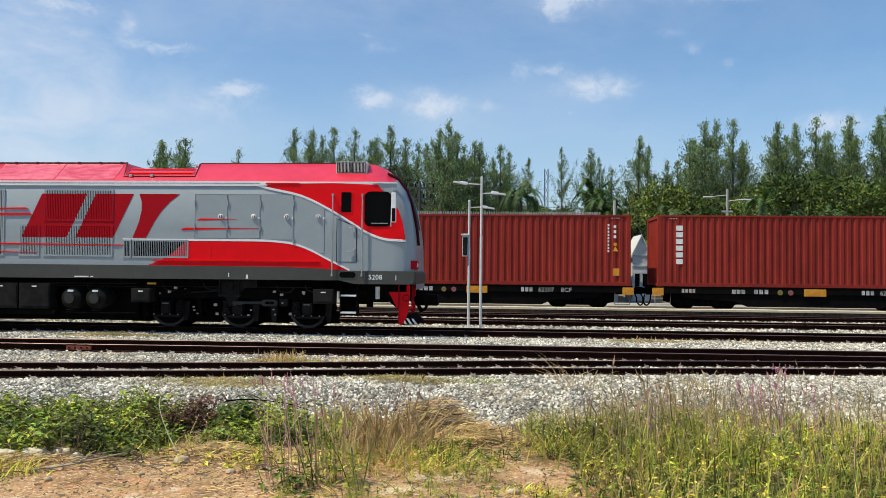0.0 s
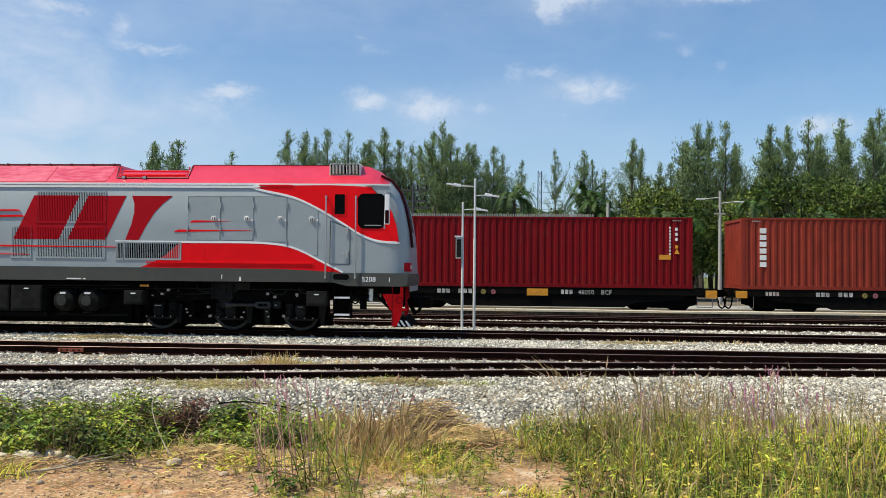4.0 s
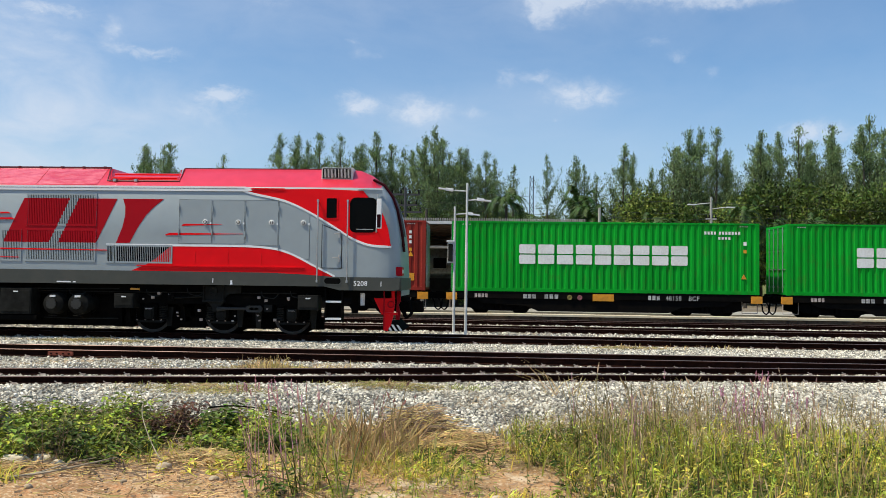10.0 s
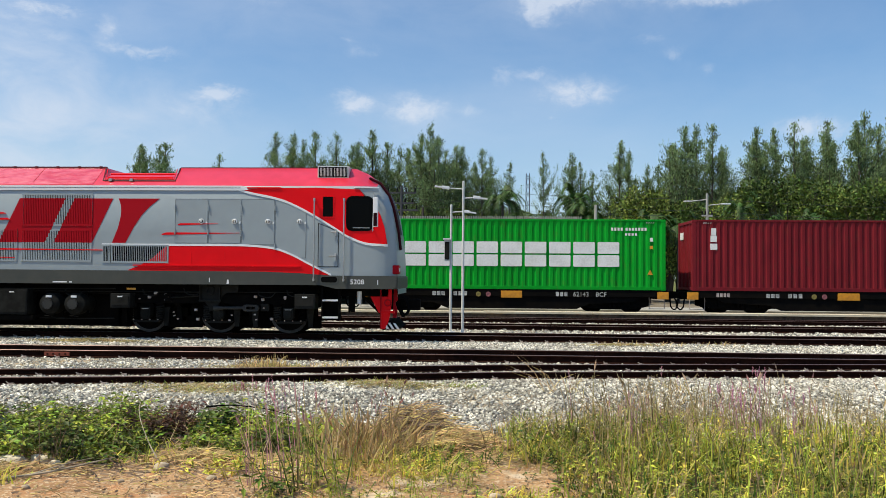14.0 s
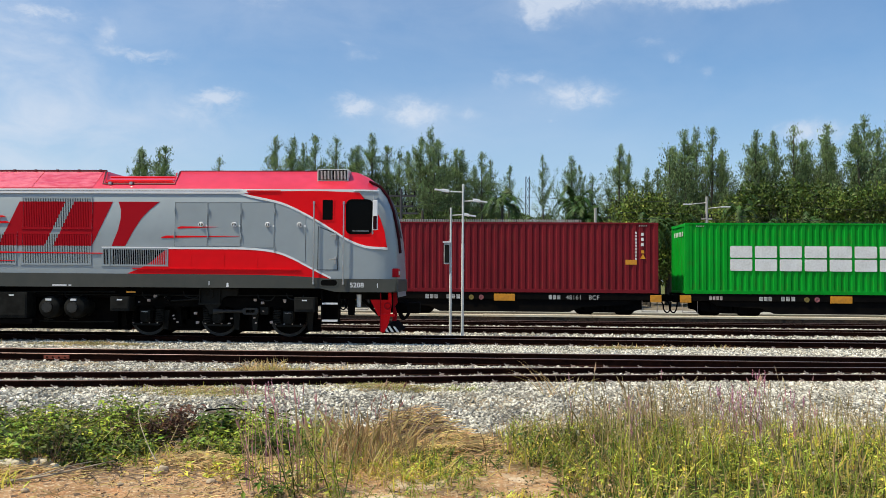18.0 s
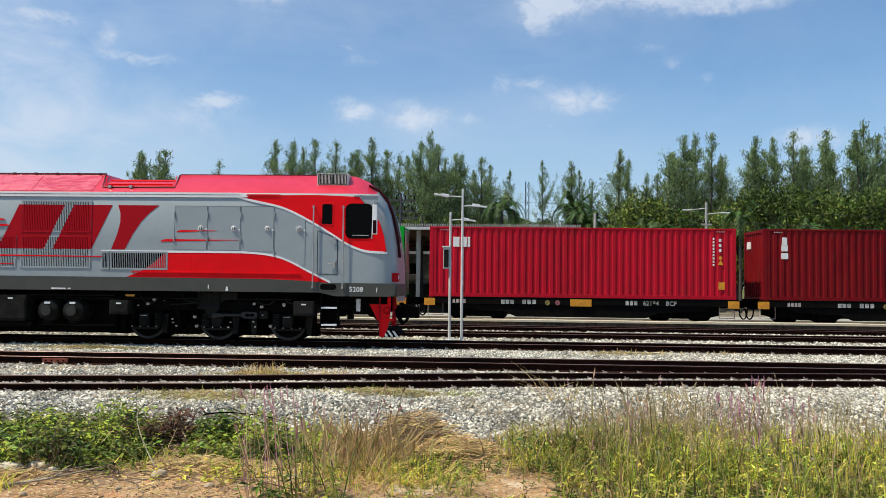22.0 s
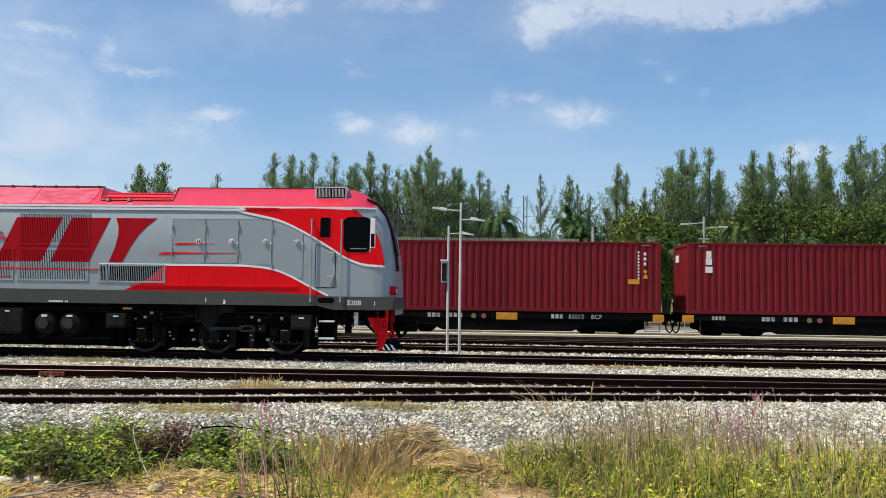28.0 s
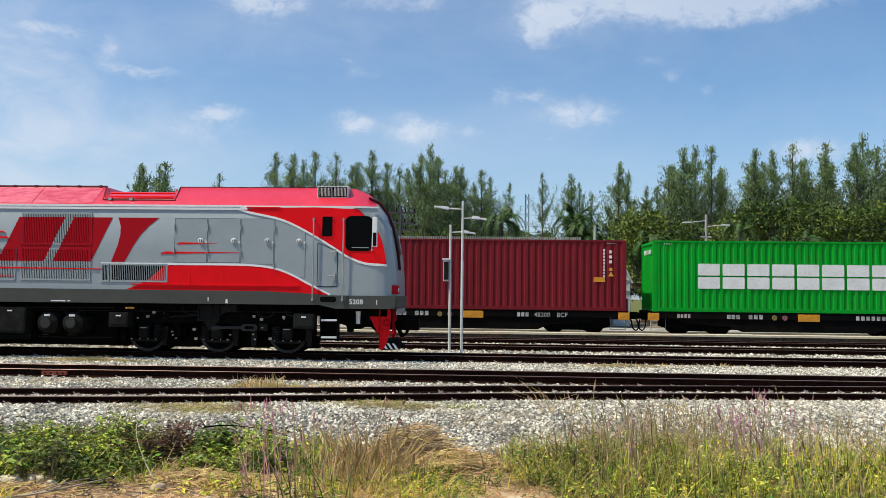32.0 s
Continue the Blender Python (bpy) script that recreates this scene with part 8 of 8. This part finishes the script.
def shrub(name, x0, x1, y0, y1, top, count, mat, label, seed, leaf=(0.045, 0.095)):
    """Low leafy shrub: bent twigs that carry small pointed leaves, in mounds with gaps."""
    rng = random.Random(seed)
    cx, cy = (x0 + x1) / 2, (y0 + y1) / 2
    s = thing(name, cx, cy, lie(cx, cy), label, "shrub", "shrubs on the verge")
    twigs, leaves, spots = bmesh.new(), bmesh.new(), []
    for k in range(count):
        bx, by = rng.uniform(x0, x1) - cx, rng.uniform(y0, y1) - cy
        g = lie(bx + cx, by + cy) - lie(cx, cy)
        mound = 0.62 + 0.9 * noise.noise((bx * 2.3 + seed, by * 2.3, 1.7))
        edge = 1 - 0.6 * abs(2 * bx / (x1 - x0)) ** 3
        hgt = max(0.05, top * mound * edge * rng.uniform(0.55, 1.15))
        d = Vector((rng.uniform(-0.6, 0.6), rng.uniform(-0.6, 0.6), 1)).normalized()
        p0 = Vector((bx, by, g - 0.02))
        add_tube(twigs, p0, p0 + d * hgt, 0.005, 0.002, 3, False)
        for j in range(13):
            u = rng.uniform(0.1, 1.0) ** 0.6
            p = p0 + d * hgt * u + Vector((rng.gauss(0, 0.04), rng.gauss(0, 0.04), rng.gauss(0, 0.02)))
            a = rng.uniform(0, math.tau)
            dd = Vector((math.cos(a), math.sin(a), rng.uniform(-0.45, 0.35))).normalized()
            ln = rng.uniform(*leaf)
            side = Vector((-math.sin(a), math.cos(a), rng.uniform(-0.5, 0.5))).normalized() * ln * rng.uniform(0.17, 0.32)
            q = [p, p + dd * ln * 0.45 + side, p + dd * ln - Vector((0, 0, ln * 0.2)), p + dd * ln * 0.45 - side]
            leaves.faces.new([leaves.verts.new(v) for v in q])
    part("twig_tangle", twigs, M_TWIG, s)["kind"] = "stuff"
    part("foliage", leaves, mat, s)["kind"] = "stuff"


shrub("leafy_shrub", -8.2, -4.9, 8.1, 9.9, 0.36, 680, M_BUSHLEAF, "low leafy green shrub on the verge", 5)
shrub("leafy_shrub", -5.4, -3.5, 8.0, 10.2, 0.46, 560, M_BUSHLEAF, "low leafy bright green shrub on the verge", 6)
shrub("leafy_shrub", -3.2, -1.7, 8.7, 10.1, 0.38, 260, M_BUSHLEAF, "low leafy green shrub beside dry straw", 7)
# dark leaves mixed in as shaded holes among the bright ones
shrub("leafy_shrub", -7.6, -3.4, 8.6, 10.0, 0.30, 420, M_DEEP, "low dark green leaves painting shaded gaps into the shrubs", 12)
shrub("leafy_shrub", -3.35, -2.65, 9.6, 10.2, 0.40, 60, M_DEEP, "dark green leafy shrub at the ballast edge", 13, (0.07, 0.16))
shrub("tall_weed", -2.05, -1.5, 7.0, 7.6, 0.75, 3, M_DEEP, "tall leafy green weed with thin stems", 9)
shrub("withered_shrub", -3.95, -3.4, 9.1, 10.1, 0.46, 120, M_DEAD, "withered brown shrub among green leaves", 8)


M_CLOD = material("earth_clod", (0.50, 0.42, 0.31), 0.95, dark=(0.30, 0.22, 0.14), scale=16, amount=0.9, bump=0.6, spread=0.25)


def twigs_on_ground():
    rng = random.Random(17)
    for k in range(26):
        x, y = rng.choice([(-4.6, 7.6), (-3.8, 7.9), (-2.8, 8.1), (-0.6, 9.2), (-3.1, 9.2)])
        x, y = x + rng.gauss(0, 0.5), y + rng.gauss(0, 0.25)
        a = rng.uniform(-0.6, 0.6)
        n = rng.randint(4, 6)
        p = Vector((x, y, lie(x, y) + 0.015))
        line = [p]
        for j in range(n):
            q = p + Vector((math.cos(a), math.sin(a), 0)) * rng.uniform(0.06, 0.15)
            q.z = lie(q.x, q.y) + rng.uniform(0.01, 0.05)
            line.append(q)
            p = q
            a += rng.uniform(-0.8, 0.8)
        single("fallen_twig", pipe(line, 0.0048), M_TWIG, "dry bent twig lying on the sandy soil", "twig", "fallen twigs")
    for x, y, r in ((-3.05, 7.95, 0.075), (-4.75, 7.85, 0.06), (0.1, 7.2, 0.05), (-2.45, 7.6, 0.05), (-4.35, 7.75, 0.05), (-4.2, 7.68, 0.035), (-4.55, 7.72, 0.045), (-3.95, 7.8, 0.04), (-3.9, 7.1, 0.035), (-0.2, 7.0, 0.03), (0.25, 7.6, 0.025), (-3.2, 7.4, 0.03), (-2.0, 6.9, 0.03), (-4.9, 7.5, 0.05), (-3.6, 8.0, 0.04)):
        bm = bmesh.new()
        bmesh.ops.create_icosphere(bm, subdivisions=2, radius=r)
        for v in bm.verts:
            v.co *= 1 + 0.3 * noise.noise(v.co * 14 + Vector((x, y, 0)))
            v.co.z *= 0.6
        single("loose_stone", bm, M_CLOD, "pale stone lying on the sandy soil", "stone", "loose stones", smooth=True, at=(x, y, lie(x, y) + r * 0.3))


twigs_on_ground()


def stick(name, pts, r, mat, label):
    """A bent dry stick that tapers along its length."""
    bm = bmesh.new()
    pts = spline([(x, y, lie(x, y) + z) for x, y, z in pts], 4)
    last = len(pts) - 1
    for k in range(last):
        add_tube(bm, pts[k], pts[k + 1], r * (1 - 0.6 * k / last), r * (1 - 0.6 * (k + 1) / last), 6, k in (0, last - 1))
    bmesh.ops.remove_doubles(bm, verts=bm.verts, dist=r * 0.45)
    single(name, bm, mat, label, "branch", "fallen branches", smooth=True)


M_GREYSTICK = material("grey_stick", (0.42, 0.36, 0.27), 0.9, dark=(0.14, 0.12, 0.09), scale=9, amount=0.9, bump=0.3)
stick("fallen_branch", [(-1.45, 7.25, 0.05), (-2.0, 7.5, 0.1), (-2.45, 7.75, 0.06), (-2.85, 7.95, 0.05), (-3.05, 8.1, 0.03)], 0.007, M_TWIG, "long thin dark branch lying across the sand")
stick("arching_stem", [(-3.15, 8.15, 0.02), (-3.4, 8.5, 0.16), (-3.7, 9.0, 0.32), (-3.8, 9.3, 0.45), (-3.72, 9.5, 0.52)], 0.006, M_GREYSTICK, "grey-green stem arching out of the shrub")
stick("fallen_branch", [(-4.25, 7.35, 0.02), (-3.9, 7.45, 0.05), (-3.6, 7.62, 0.10), (-3.4, 7.72, 0.14)], 0.014, M_GREYSTICK, "pale dry forked branch on the sandy soil")
stick("fallen_branch", [(-4.05, 7.4, 0.03), (-3.75, 7.5, 0.12), (-3.5, 7.5, 0.18)], 0.008, M_GREYSTICK, "pale dry branch stub on the sandy soil")
stick("fallen_branch", [(-3.2, 9.7, 0.30), (-2.9, 9.65, 0.34), (-2.5, 9.7, 0.30), (-2.2, 9.75, 0.22)], 0.010, M_BLACK, "charred dark branch at the ballast edge")
for k, (x, y, w, d, h) in enumerate(((-4.55, 8.02, 0.15, 0.09, 0.06), (-4.82, 7.95, 0.11, 0.08, 0.05), (-4.3, 8.1, 0.12, 0.07, 0.06), (-4.68, 7.8, 0.07, 0.05, 0.035), (-4.12, 8.02, 0.06, 0.05, 0.03))):
    bm = bmesh.new()
    bmesh.ops.create_icosphere(bm, subdivisions=3, radius=1.0)
    for v in bm.verts:
        v.co *= 1 + 0.35 * noise.noise(v.co * 1.9 + Vector((7.0 * k, 2, 5))) + 0.12 * noise.noise(v.co * 6 + Vector((k, 9, 1)))
        v.co = Vector((v.co.x * w, v.co.y * d, v.co.z * h))
    single("concrete_lump", bm, M_CONC, "pale lump of broken concrete half sunk in soil", "rubble", "concrete rubble", at=(x, y, lie(x, y) + h * 0.35))
# joint bar on the second siding and dry grass tuft by the near rail
jb = thing("joint_bar", -8.0, 15.60, 0.0, "rusty red joint bar bolted to the rail", "rail joint")
part("bar", box(-0.24, 0.24, -0.05, 0.0, 0.03, 0.105, 0.006), material("red_rust", (0.22, 0.05, 0.03), 0.9, scale=14, amount=0.8), jb)
for x in (-0.17, -0.06, 0.06, 0.17):
    part("bolt", tube((x, -0.075, 0.068), (x, -0.05, 0.068), 0.016, n=6), M_RAIL, jb)


def motions():
    times = [r[0] for r in RUN]
    spin = [k / 15 for k in range(481)]
    for n, wagon, wheels, box_ob in TRAIN:
        x = n * PITCH + (LONG if n > 3 else 0.0)
        walk(wagon, [(t, pose(x - run(t), MIDY, RAIL_Z)) for t in times])
        walk(box_ob, [(t, pose(x + (0.83 if n == 3 else 0.0) - run(t), FACE, DECK)) for t in times])
        for w, cx in wheels:
            walk(w, [(t, pose(cx, 0, WHEEL_R, 0, -math.degrees((run(t) - run(0)) / WHEEL_R) % 360 - 180, 0)) for t in spin])


motions()
